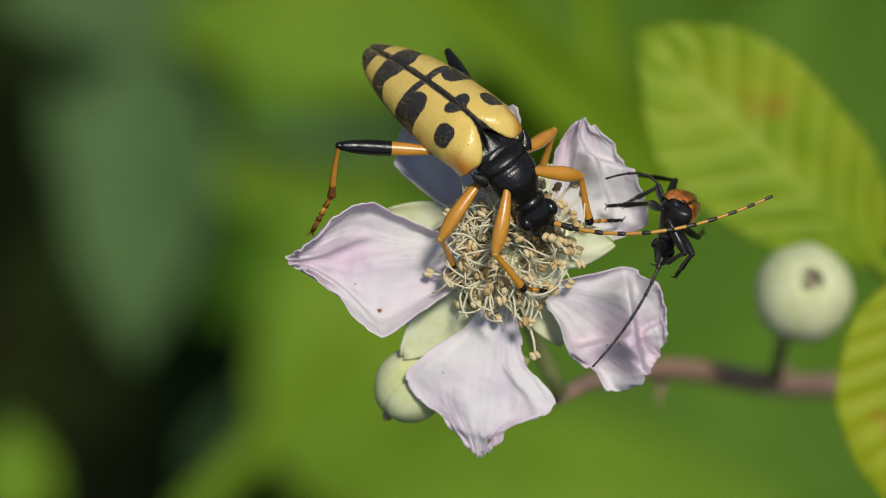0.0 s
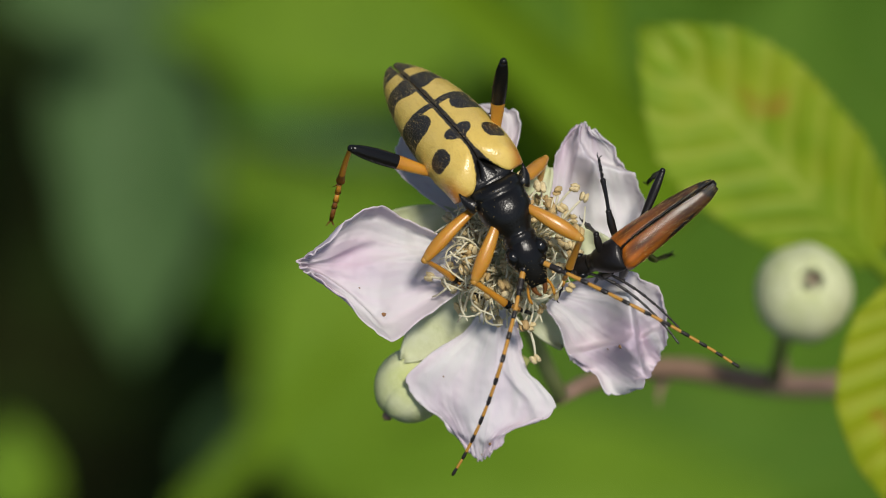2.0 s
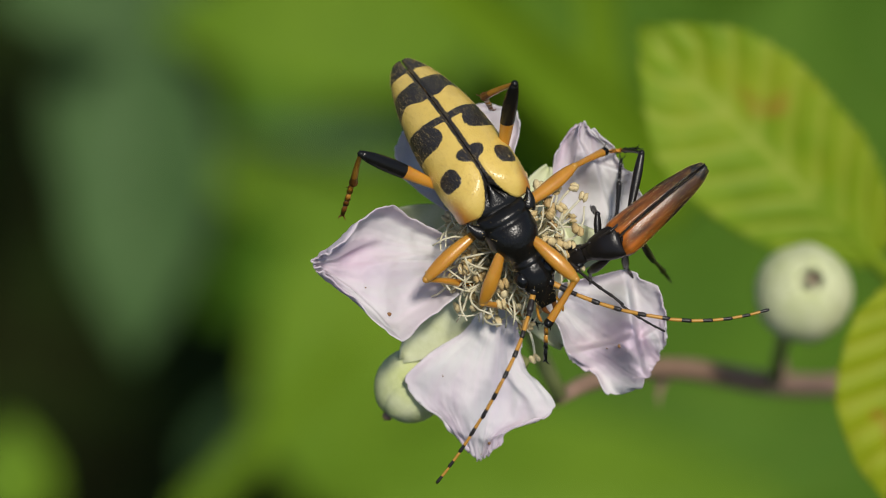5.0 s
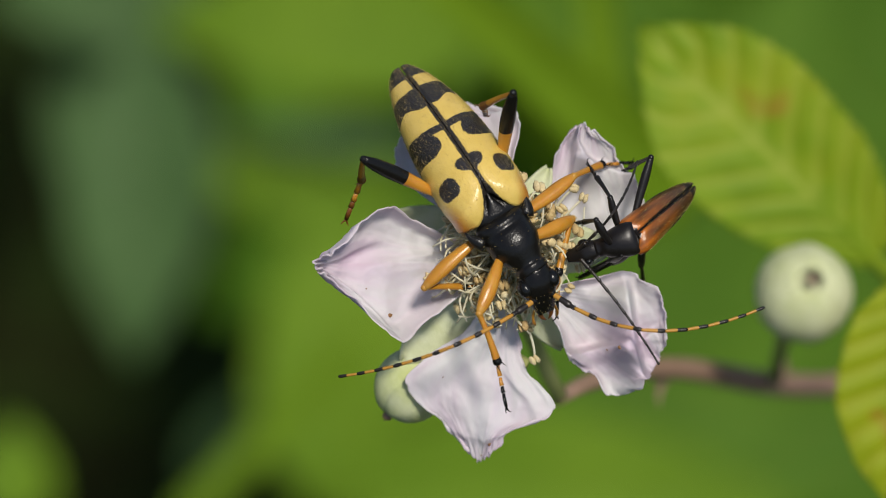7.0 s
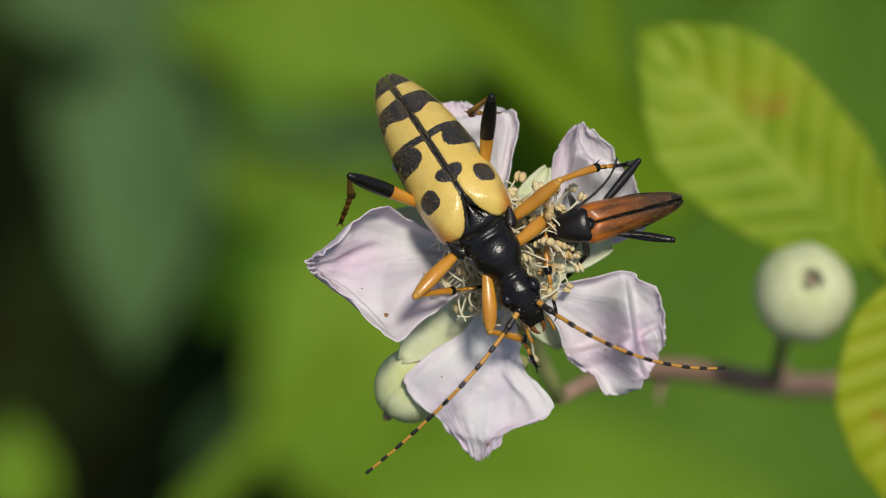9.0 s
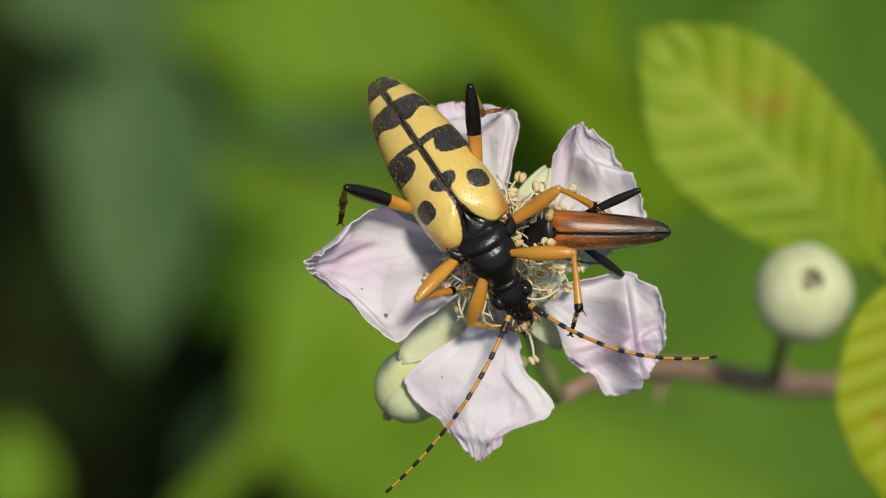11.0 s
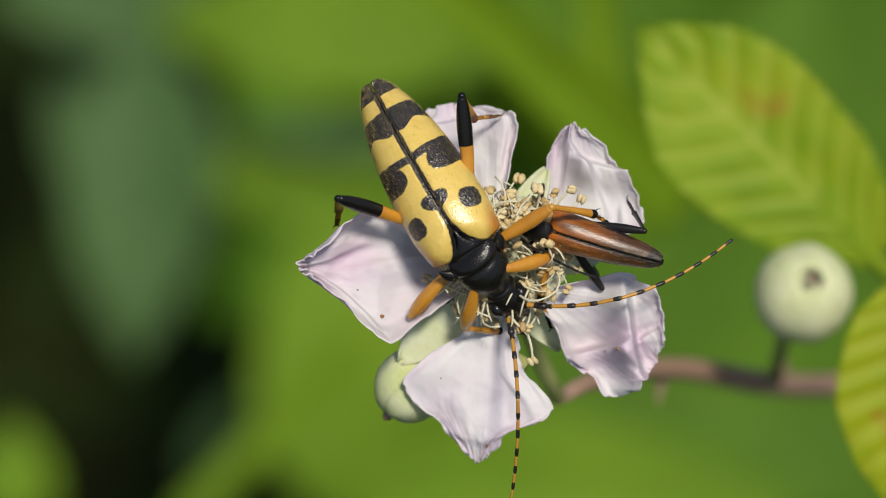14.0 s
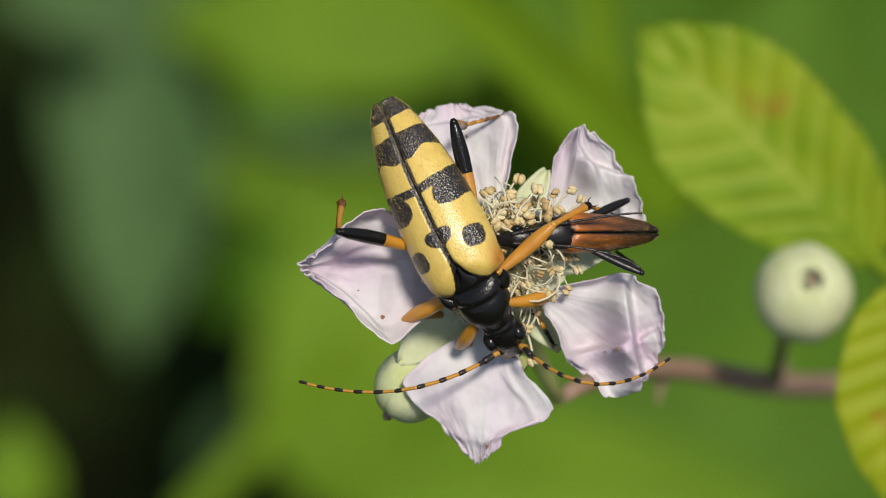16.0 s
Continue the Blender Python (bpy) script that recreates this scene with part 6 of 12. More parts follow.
    walk(LONGHORN["tarsus_FL"], [(0, mm(6.25, -2.63, -1.38, 37.7, 6.2, 6.4)), (0.5, mm(6.72, -2.42, -1.02, 27.5, 15.7, -26.3)), (1, mm(6.02, -2.33, -2.05, 45.9, 38.5, -11.2)), (1.5, mm(5.14, -2.4, -2.44, 14.5, 51.6, -64.3)), (2, mm(4.75, -1.7, -3.04, 4, 54.8, -79.9)), (2.5, mm(5.79, -2.71, -1.72, 17.4, 61.7, -61.4)), (3, mm(3.81, -2.64, -2.22, -3.2, 44.7, -92.4)), (3.5, mm(4.54, -1.89, -2.94, 5.2, 39.1, -79)), (4, mm(4.73, -2.67, -2.24, 11.3, 51.4, -69.1)), (6.5, mm(5, -3.39, -0.62, 17.2, 1, -41.6)), (7, mm(2.77, -3.09, -0.26, 0.6, 10.5, -95.3)), (7.5, mm(2.62, -2.65, -1.44, 7.1, 30.8, -76)), (8, mm(4.03, -2.9, -1.92, 11.4, 21, -66.4)), (8.5, mm(3.73, -3.37, 0.67, 4, 17.1, -84.1)), (9, mm(2.71, -3.06, 0.18, 0.7, -4.7, -106)), (11.5, mm(4.95, -3.39, 0.65, -19.4, 38.5, -121)), (12, mm(3.7, -3.03, -1.62, -8.5, 24, -109.7)), (12.5, mm(2.45, -2.22, -1.87, -4.7, 31.2, -99)), (13, mm(2.62, -2.64, -1.45, -4.7, 37.4, -96.7)), (13.5, mm(4.44, -2.13, -2.78, 2.6, 26.7, -85.7)), (14, mm(4.53, -3.35, -1.02, 11.9, 9, -62.6)), (14.5, mm(2.98, -2.5, -1.99, 1.7, 22.8, -88.4)), (15, mm(2.39, -2.46, -1.47, -6.3, 32.8, -101.3)), (15.5, mm(5.1, -2.87, -1.87, 13.1, 9.3, -59.2)), (16, mm(5.21, -2.77, -1.98, 10.1, -20.3, -52.6))])
    walk(LONGHORN["antenna_R0"], [(0, mm(3.92, -0.58, -5.01, -87.1, 71.4, -157.3)), (0.5, mm(4.38, -0.78, -4.44, -25.4, 52.8, -104.5)), (1, mm(4.66, -0.49, -4.44, 3.8, 4.7, -55.7)), (1.5, mm(4.62, -1.44, -4.13, 3.5, -3.2, -40.3)), (2, mm(5.14, -1.26, -3.62, 4, 14.5, -45.2)), (2.5, mm(5.03, -0.58, -4.13, 5, 12.9, -32)), (3, mm(5.57, -1.18, -3.24, 3.9, 4.1, -35.1)), (3.5, mm(4.96, -0.95, -4.08, 3.7, 2.3, -38.3)), (4, mm(4.73, -0.75, -4.3, 3.8, 3.4, -34.7)), (6.5, mm(5.84, 0.02, -2.57, 3.6, 5, -67.9)), (7, mm(5.52, -0.39, -3.16, 8, -11.1, -77.9)), (7.5, mm(4.98, -0.98, -4.02, 5.8, -5.1, -71.9)), (8, mm(5.87, -0.57, -2.63, 3.7, -1.9, -42.8)), (8.5, mm(5.86, 0.12, -2.63, 4.7, -2.1, -63)), (9, mm(5.87, -0.5, -2.59, 4.2, 0.6, -60.5)), (11.5, mm(4.02, -1.18, -4.77, 3.7, -4.5, -44.2)), (12, mm(3.65, -1.15, -5.02, 1.5, -13.6, -31)), (12.5, mm(4.24, -0.93, -4.68, 0.4, -18.4, -28.7)), (13, mm(3.71, -1.24, -4.97, 1.9, -12.2, -32.7)), (13.5, mm(3.04, -1.2, -5.34, 4.8, 10.9, -31.5)), (14, mm(4.27, -0.36, -4.73, -2.6, -19.9, -16.1)), (14.5, mm(5.31, -0.25, -3.22, -0.1, -36.4, -35.7)), (15, mm(5.12, -0.58, -3.62, -0.7, -39.5, -34.9)), (15.5, mm(4.81, -0.71, -4.1, -8.1, -42, -18)), (16, mm(4.76, -1.3, -4.06, 16.7, -37.8, -80.5))])
    walk(LONGHORN["antenna_R1"], [(0, mm(1.45, 0, 0, 0.1, -1.5, -4.5)), (0.5, mm(1.45, 0, 0, 0, -1, -2.4)), (1, mm(1.45, 0, 0, 0, -0.8, -0.8)), (1.5, mm(1.45, 0, 0, 0, -0.7, -0.8)), (2, mm(1.45, 0, 0, 0, -0.6, -0.4)), (2.5, mm(1.45, 0, 0, 0, -0.7, -1.1)), (3, mm(1.45, 0, 0, 0, -0.6, -2.9)), (3.5, mm(1.45, 0, 0, 0, -0.9, -2.1)), (4, mm(1.45, 0, 0, 0, -0.9, -2.7)), (6.5, mm(1.45, 0, 0, 0, -1, -1.1)), (7, mm(1.45, 0, 0, 0, -1.1, -1)), (7.5, mm(1.45, 0, 0, 0, -1, -0.9)), (8, mm(1.45, 0, 0, 0, -1.3, -2.6)), (8.5, mm(1.45, 0, 0, 0, -1.1, -1.2)), (9, mm(1.45, 0, 0, 0, -1.2, -1.6)), (11.5, mm(1.45, 0, 0, 0, -1.2, -1.7)), (12, mm(1.45, 0, 0, 0.1, -1.5, -2.8)), (12.5, mm(1.45, 0, 0, 0, -1.3, -2.4)), (13, mm(1.45, 0, 0, 0, -1, -1.4)), (13.5, mm(1.45, 0, 0, 0.1, -1.8, -3)), (14, mm(1.45, 0, 0, 0, -0.5, -0.9)), (14.5, mm(1.45, 0, 0, 0, -0.5, -0.5)), (15, mm(1.45, 0, 0, 0, -0.4, -0.3)), (15.5, mm(1.45, 0, 0, 0, -0.4, -0.5)), (16, mm(1.45, 0, 0, 0, -1.5, -2.1))])
    walk(LONGHORN["antenna_R2"], [(0, mm(1.8, -0.03, 0.01, 0.3, -2.1, -9)), (0.5, mm(1.8, -0.01, 0.01, 0.2, -1.9, -4.7)), (1, mm(1.8, 0, 0, 0.1, -1.6, -1.6)), (1.5, mm(1.8, 0, 0, 0.1, -1.5, -1.7)), (2, mm(1.8, 0, 0, 0, -1.3, -1)), (2.5, mm(1.8, -0.01, 0, 0.1, -1.4, -2.3)), (3, mm(1.8, -0.02, 0, 0.2, -1.5, -6.2)), (3.5, mm(1.8, -0.01, 0.01, 0.2, -1.9, -4.6)), (4, mm(1.8, -0.02, 0.01, 0.2, -2, -5.5)), (6.5, mm(1.8, -0.01, 0.01, 0.1, -2.1, -2.3)), (7, mm(1.8, -0.01, 0.01, 0.1, -2.4, -2.1)), (7.5, mm(1.8, -0.01, 0.01, 0.1, -2.1, -1.9)), (8, mm(1.8, -0.02, 0.01, 0.2, -2.8, -5)), (8.5, mm(1.8, -0.01, 0.01, 0.1, -2.3, -2.4)), (9, mm(1.8, -0.01, 0.01, 0.1, -2.5, -3)), (11.5, mm(1.8, -0.01, 0.01, 0.1, -2.5, -3.5)), (12, mm(1.8, -0.02, 0.01, 0.2, -3.3, -5.6)), (12.5, mm(1.8, -0.01, 0.01, 0.2, -2.6, -4.5)), (13, mm(1.8, -0.01, 0.01, 0.1, -2.1, -2.8)), (13.5, mm(1.8, -0.02, 0.01, 0.3, -4, -6.1)), (14, mm(1.8, -0.01, 0, 0.1, -1.1, -1.9)), (14.5, mm(1.8, 0, 0, 0.1, -1, -0.9)), (15, mm(1.8, 0, 0, 0, -0.9, -0.5)), (15.5, mm(1.8, 0, 0, 0.1, -0.9, -1.1)), (16, mm(1.8, -0.01, 0.01, 0.2, -3.2, -4.4))])
    walk(LONGHORN["antenna_R3"], [(0, mm(3.34, -0.27, 0.07, 0.9, -2.2, -15.1)), (0.5, mm(3.35, -0.14, 0.06, 0.5, -3.2, -8)), (1, mm(3.36, -0.05, 0.05, 0.2, -3, -2.9)), (1.5, mm(3.36, -0.05, 0.05, 0.2, -3, -3.4)), (2, mm(3.36, -0.03, 0.04, 0.2, -2.5, -1.9)), (2.5, mm(3.36, -0.07, 0.04, 0.3, -2.6, -4.4)), (3, mm(3.35, -0.18, 0.05, 0.7, -3.1, -11.7)), (3.5, mm(3.35, -0.14, 0.06, 0.6, -3.8, -8.8)), (4, mm(3.35, -0.16, 0.06, 0.6, -3.8, -9.8)), (6.5, mm(3.36, -0.07, 0.06, 0.3, -3.8, -4.2)), (7, mm(3.36, -0.06, 0.07, 0.2, -4.4, -3.8)), (7.5, mm(3.36, -0.06, 0.06, 0.2, -3.9, -3.6)), (8, mm(3.35, -0.15, 0.08, 0.6, -4.9, -8.3)), (8.5, mm(3.36, -0.07, 0.07, 0.3, -4.1, -4.3)), (9, mm(3.36, -0.09, 0.07, 0.3, -4.3, -5)), (11.5, mm(3.36, -0.11, 0.07, 0.4, -4.6, -6.4)), (12, mm(3.35, -0.17, 0.1, 0.7, -6.3, -10.1)), (12.5, mm(3.35, -0.14, 0.08, 0.5, -4.4, -7.1)), (13, mm(3.36, -0.08, 0.06, 0.3, -3.8, -4.9)), (13.5, mm(3.35, -0.18, 0.12, 0.9, -7.4, -11.2)), (14, mm(3.36, -0.06, 0.03, 0.3, -2, -3.5)), (14.5, mm(3.36, -0.03, 0.03, 0.2, -1.9, -1.6)), (15, mm(3.36, -0.02, 0.03, 0.2, -1.6, -1)), (15.5, mm(3.36, -0.03, 0.03, 0.2, -1.6, -1.9)), (16, mm(3.35, -0.13, 0.1, 0.6, -6.1, -8.2))])
    walk(LONGHORN["antenna_R4"], [(0, mm(4.74, -0.65, 0.12, 1.5, -1.6, -19.7)), (0.5, mm(4.79, -0.34, 0.14, 1, -4.3, -11)), (1, mm(4.81, -0.12, 0.12, 0.5, -4.4, -4.3)), (1.5, mm(4.81, -0.14, 0.12, 0.5, -4.7, -5.3)), (2, mm(4.81, -0.08, 0.1, 0.4, -3.8, -2.9)), (2.5, mm(4.81, -0.18, 0.11, 0.7, -4, -6.7)), (3, mm(4.77, -0.48, 0.12, 1.7, -5.1, -17.7)), (3.5, mm(4.79, -0.36, 0.16, 1.3, -6.1, -13.4)), (4, mm(4.78, -0.41, 0.16, 1.4, -5.8, -14.1)), (6.5, mm(4.8, -0.18, 0.16, 0.6, -5.6, -6.1)), (7, mm(4.8, -0.16, 0.18, 0.5, -6.6, -5.5)), (7.5, mm(4.81, -0.15, 0.16, 0.5, -6, -5.6)), (8, mm(4.79, -0.36, 0.21, 1.1, -6.9, -11)), (8.5, mm(4.8, -0.18, 0.17, 0.6, -6, -6.1)), (9, mm(4.8, -0.22, 0.18, 0.6, -6, -6.7)), (11.5, mm(4.8, -0.27, 0.19, 0.9, -6.9, -9.4)), (12, mm(4.77, -0.42, 0.26, 1.6, -9.4, -14.4)), (12.5, mm(4.79, -0.32, 0.19, 0.9, -6.1, -9.2)), (13, mm(4.8, -0.21, 0.16, 0.7, -5.6, -7)), (13.5, mm(4.76, -0.47, 0.31, 1.9, -10.9, -16.3)), (14, mm(4.81, -0.15, 0.08, 0.6, -2.9, -5.1)), (14.5, mm(4.81, -0.07, 0.08, 0.4, -2.7, -2.3)), (15, mm(4.81, -0.04, 0.07, 0.3, -2.3, -1.4)), (15.5, mm(4.81, -0.08, 0.07, 0.4, -2.3, -2.7)), (16, mm(4.78, -0.34, 0.25, 1.3, -9.4, -12.2))])
    walk(LONGHORN["antenna_R5"], [(0, mm(6.26, -1.2, 0.17, -21.5, -0.9, -23.1)), (0.5, mm(6.37, -0.65, 0.26, -19, -5.2, -13.6)), (1, mm(6.41, -0.24, 0.25, -28.6, 43.3, -41.8)), (1.5, mm(6.41, -0.29, 0.25, -61.6, 54.9, -85.3)), (2, mm(6.42, -0.16, 0.21, -19.5, 33.8, -26.7)), (2.5, mm(6.41, -0.37, 0.22, -19.4, 41.9, -27.6)), (3, mm(6.3, -0.97, 0.27, -29.9, 45.3, -43.6)), (3.5, mm(6.35, -0.73, 0.33, -31.5, 44.6, -46)), (4, mm(6.34, -0.8, 0.32, -28.4, 43.9, -41.4)), (6.5, mm(6.4, -0.35, 0.32, -19.2, 20.1, -23.7)), (7, mm(6.4, -0.31, 0.37, -29.1, 30.6, -43)), (7.5, mm(6.4, -0.31, 0.33, -23.7, 26.5, -33.2)), (8, mm(6.36, -0.67, 0.4, -27.6, 37.6, -40.4)), (8.5, mm(6.4, -0.35, 0.34, -22.2, 26, -30.3)), (9, mm(6.4, -0.41, 0.35, -20.2, 23.2, -26.2)), (11.5, mm(6.38, -0.53, 0.38, -22.9, 25.5, -31.6)), (12, mm(6.32, -0.82, 0.53, -36.9, 37.4, -55.4)), (12.5, mm(6.38, -0.57, 0.36, -38.3, 50, -55.4)), (13, mm(6.4, -0.41, 0.32, -30.9, 43.7, -45.3)), (13.5, mm(6.28, -0.91, 0.61, -25.5, 11.9, -35.8)), (14, mm(6.42, -0.29, 0.16, -25.3, 62.9, -37.2)), (14.5, mm(6.42, -0.13, 0.15, -49.5, 64.6, -67.1)), (15, mm(6.43, -0.08, 0.13, -61.2, 65.8, -80.8)), (15.5, mm(6.42, -0.16, 0.13, -80.3, 72.5, -99.8)), (16, mm(6.34, -0.67, 0.51, -30.4, 27.9, -45.5))])
    walk(LONGHORN["antenna_R6"], [(0, mm(7.67, -1.8, 0.19, -22.8, -0.2, -25.5)), (0.5, mm(7.85, -1.01, 0.4, -20.8, -5.9, -15.8)), (1, mm(7.25, -0.98, -0.8, -28.9, 41.5, -43.2)), (1.5, mm(6.48, -1.16, -1, -59.7, 51.5, -86)), (2, mm(7.56, -0.73, -0.64, -20.4, 32.2, -28.3)), (2.5, mm(7.42, -0.9, -0.8, -21.1, 40.2, -30.7)), (3, mm(7.08, -1.71, -0.82, -33.9, 42.1, -51)), (3.5, mm(7.11, -1.51, -0.75, -34.4, 41.1, -52)), (4, mm(7.17, -1.53, -0.74, -30.5, 41.5, -45.8)), (6.5, mm(7.72, -0.92, -0.21, -20.5, 18.3, -25.6)), (7, mm(7.36, -1.21, -0.41, -29.6, 28.2, -44.6)), (7.5, mm(7.55, -1.06, -0.35, -25, 23.9, -35.7)), (8, mm(7.28, -1.45, -0.53, -28.4, 35.8, -42.4)), (8.5, mm(7.59, -1.04, -0.33, -23, 24.2, -31.9)), (9, mm(7.66, -1.03, -0.25, -21, 21.8, -27.4)), (11.5, mm(7.55, -1.25, -0.27, -24.5, 23.1, -34.6)), (12, mm(7.01, -1.82, -0.4, -37.9, 34, -58.9)), (12.5, mm(6.94, -1.38, -0.81, -38, 48.4, -56.5)), (13, mm(7.18, -1.19, -0.74, -31.4, 41.6, -47.2)), (13.5, mm(7.5, -1.79, 0.3, -27.5, 8.9, -40.2)), (14, mm(6.97, -0.71, -1.2, -26.4, 61.5, -39.8)), (14.5, mm(6.68, -0.74, -1.23, -47.9, 63.6, -66.9)), (15, mm(6.53, -0.7, -1.26, -58.9, 65, -80.1)), (15.5, mm(6.35, -0.61, -1.33, -76.8, 71.7, -98.1)), (16, mm(7.29, -1.64, -0.2, -32, 24.3, -49.6))])
    walk(LONGHORN["antenna_R7"], [(0, mm(8.99, -2.43, 0.19, -23.8, 0.4, -27.3)), (0.5, mm(9.25, -1.41, 0.55, -22.2, -6.6, -17.7)), (1, mm(8.05, -1.73, -1.77, -29.2, 39.7, -44.6)), (1.5, mm(6.55, -2.07, -2.14, -58, 47.9, -87.1)), (2, mm(8.65, -1.32, -1.42, -21.4, 30.5, -30.2)), (2.5, mm(8.38, -1.47, -1.74, -22.7, 38.4, -33.7)), (3, mm(7.77, -2.56, -1.8, -36.8, 39.1, -57.3)), (3.5, mm(7.79, -2.38, -1.71, -36.7, 37.7, -57.4)), (4, mm(7.93, -2.32, -1.71, -32.1, 39.3, -49.5)), (6.5, mm(8.97, -1.52, -0.67, -21.7, 16.6, -27.5)), (7, mm(8.28, -2.12, -1.1, -30, 25.9, -46.2)), (7.5, mm(8.64, -1.84, -0.94, -26.3, 21.2, -38.4)), (8, mm(8.16, -2.25, -1.39, -28.9, 34.2, -44)), (8.5, mm(8.72, -1.75, -0.93, -23.8, 22.5, -33.4)), (9, mm(8.86, -1.66, -0.79, -21.7, 20.5, -28.4)), (11.5, mm(8.66, -2.02, -0.85, -25.8, 21, -37.4)), (12, mm(7.63, -2.86, -1.22, -38.6, 31.1, -61.9)), (12.5, mm(7.47, -2.19, -1.9, -37.6, 47, -57.4)), (13, mm(7.92, -1.99, -1.71, -31.7, 39.8, -48.9)), (13.5, mm(8.6, -2.72, 0.07, -29, 6.2, -44)), (14, mm(7.51, -1.16, -2.48, -27.3, 60.1, -42.2)), (14.5, mm(6.93, -1.33, -2.54, -46.4, 62.7, -66.8)), (15, mm(6.63, -1.31, -2.59, -56.8, 64.3, -79.4)), (15.5, mm(6.28, -1.06, -2.72, -73.7, 71, -96.7)), (16, mm(8.15, -2.66, -0.8, -33.3, 20.9, -53.3))])
    walk(LONGHORN["antenna_R8"], [(0, mm(10.23, -3.07, 0.19, -24.6, 0.8, -28.7)), (0.5, mm(10.58, -1.83, 0.71, -23.5, -7.1, -19.3)), (1, mm(8.81, -2.49, -2.66, -29.4, 38.1, -45.9)), (1.5, mm(6.6, -3.01, -3.18, -56.5, 43.9, -88.5)), (2, mm(9.69, -1.92, -2.13, -22.5, 28.7, -32.3)), (2.5, mm(9.29, -2.08, -2.61, -24.2, 36.7, -36.7)), (3, mm(8.35, -3.47, -2.68, -38.8, 36.3, -62.5)), (3.5, mm(8.38, -3.32, -2.57, -38.4, 34.4, -62.2)), (4, mm(8.63, -3.14, -2.6, -33.2, 37.3, -52.6)), (6.5, mm(10.16, -2.14, -1.07, -22.8, 15, -29.2)), (7, mm(9.15, -3.03, -1.71, -30.4, 23.8, -47.7)), (7.5, mm(9.66, -2.65, -1.45, -27.5, 18.4, -41.2)), (8, mm(8.99, -3.06, -2.18, -29.1, 32.8, -45.4)), (8.5, mm(9.8, -2.46, -1.47, -24.5, 21, -34.7)), (9, mm(10.02, -2.28, -1.28, -22.2, 19.4, -29.3)), (11.5, mm(9.7, -2.81, -1.35, -27, 18.9, -39.9)), (12, mm(8.2, -3.91, -1.95, -38.9, 28.6, -64.3)), (12.5, mm(7.99, -2.99, -2.93, -37, 45.8, -58)), (13, mm(8.63, -2.8, -2.61, -32, 38.1, -50.4)), (13.5, mm(9.6, -3.69, -0.08, -30.2, 3.9, -47.3)), (14, mm(8.02, -1.63, -3.7, -28, 58.8, -44.3)), (14.5, mm(7.19, -1.92, -3.78, -44.9, 61.9, -66.6)), (15, mm(6.74, -1.91, -3.85, -54.8, 63.6, -78.8)), (15.5, mm(6.23, -1.52, -4.04, -70.8, 70.3, -95.5)), (16, mm(8.93, -3.7, -1.3, -34.2, 17.8, -56.7))])
    walk(LONGHORN["antenna_R9"], [(0, mm(11.41, -3.72, 0.17, -25.1, 1.1, -29.8)), (0.5, mm(11.84, -2.27, 0.88, -24.5, -7.6, -20.7)), (1, mm(9.55, -3.25, -3.49, -29.6, 36.5, -47.2)), (1.5, mm(6.62, -3.98, -4.12, -55.3, 39.8, -90.3)), (2, mm(10.69, -2.55, -2.78, -23.7, 26.7, -34.7)), (2.5, mm(10.16, -2.72, -3.42, -25.5, 35, -39.6)), (3, mm(8.85, -4.43, -3.48, -40.2, 33.9, -66.8)), (3.5, mm(8.9, -4.3, -3.33, -39.6, 31.5, -66.3)), (4, mm(9.28, -3.99, -3.41, -34, 35.5, -55.2)), (6.5, mm(11.3, -2.78, -1.42, -23.7, 13.5, -30.8)), (7, mm(9.98, -3.94, -2.25, -30.7, 21.8, -49.1)), (7.5, mm(10.62, -3.49, -1.87, -28.7, 15.7, -44.1)), (8, mm(9.79, -3.86, -2.91, -29.3, 31.6, -46.4)), (8.5, mm(10.84, -3.18, -1.95, -25, 19.6, -35.9)), (9, mm(11.13, -2.9, -1.73, -22.6, 18.4, -30)), (11.5, mm(10.68, -3.63, -1.79, -27.9, 17.1, -42.2)), (12, mm(8.71, -4.98, -2.59, -39, 26.4, -66.4)), (12.5, mm(8.48, -3.79, -3.89, -36.5, 44.8, -58.5)), (13, mm(9.3, -3.62, -3.44, -32.1, 36.5, -51.7)), (13.5, mm(10.51, -4.67, -0.17, -31, 2, -50.1)), (14, mm(8.52, -2.12, -4.85, -28.6, 57.5, -46.2)), (14.5, mm(7.44, -2.51, -4.97, -43.6, 61.1, -66.5)), (15, mm(6.86, -2.5, -5.06, -53, 62.9, -78.3)), (15.5, mm(6.18, -1.97, -5.31, -68.3, 69.6, -94.5)), (16, mm(9.64, -4.78, -1.71, -34.8, 15.1, -59.7))])
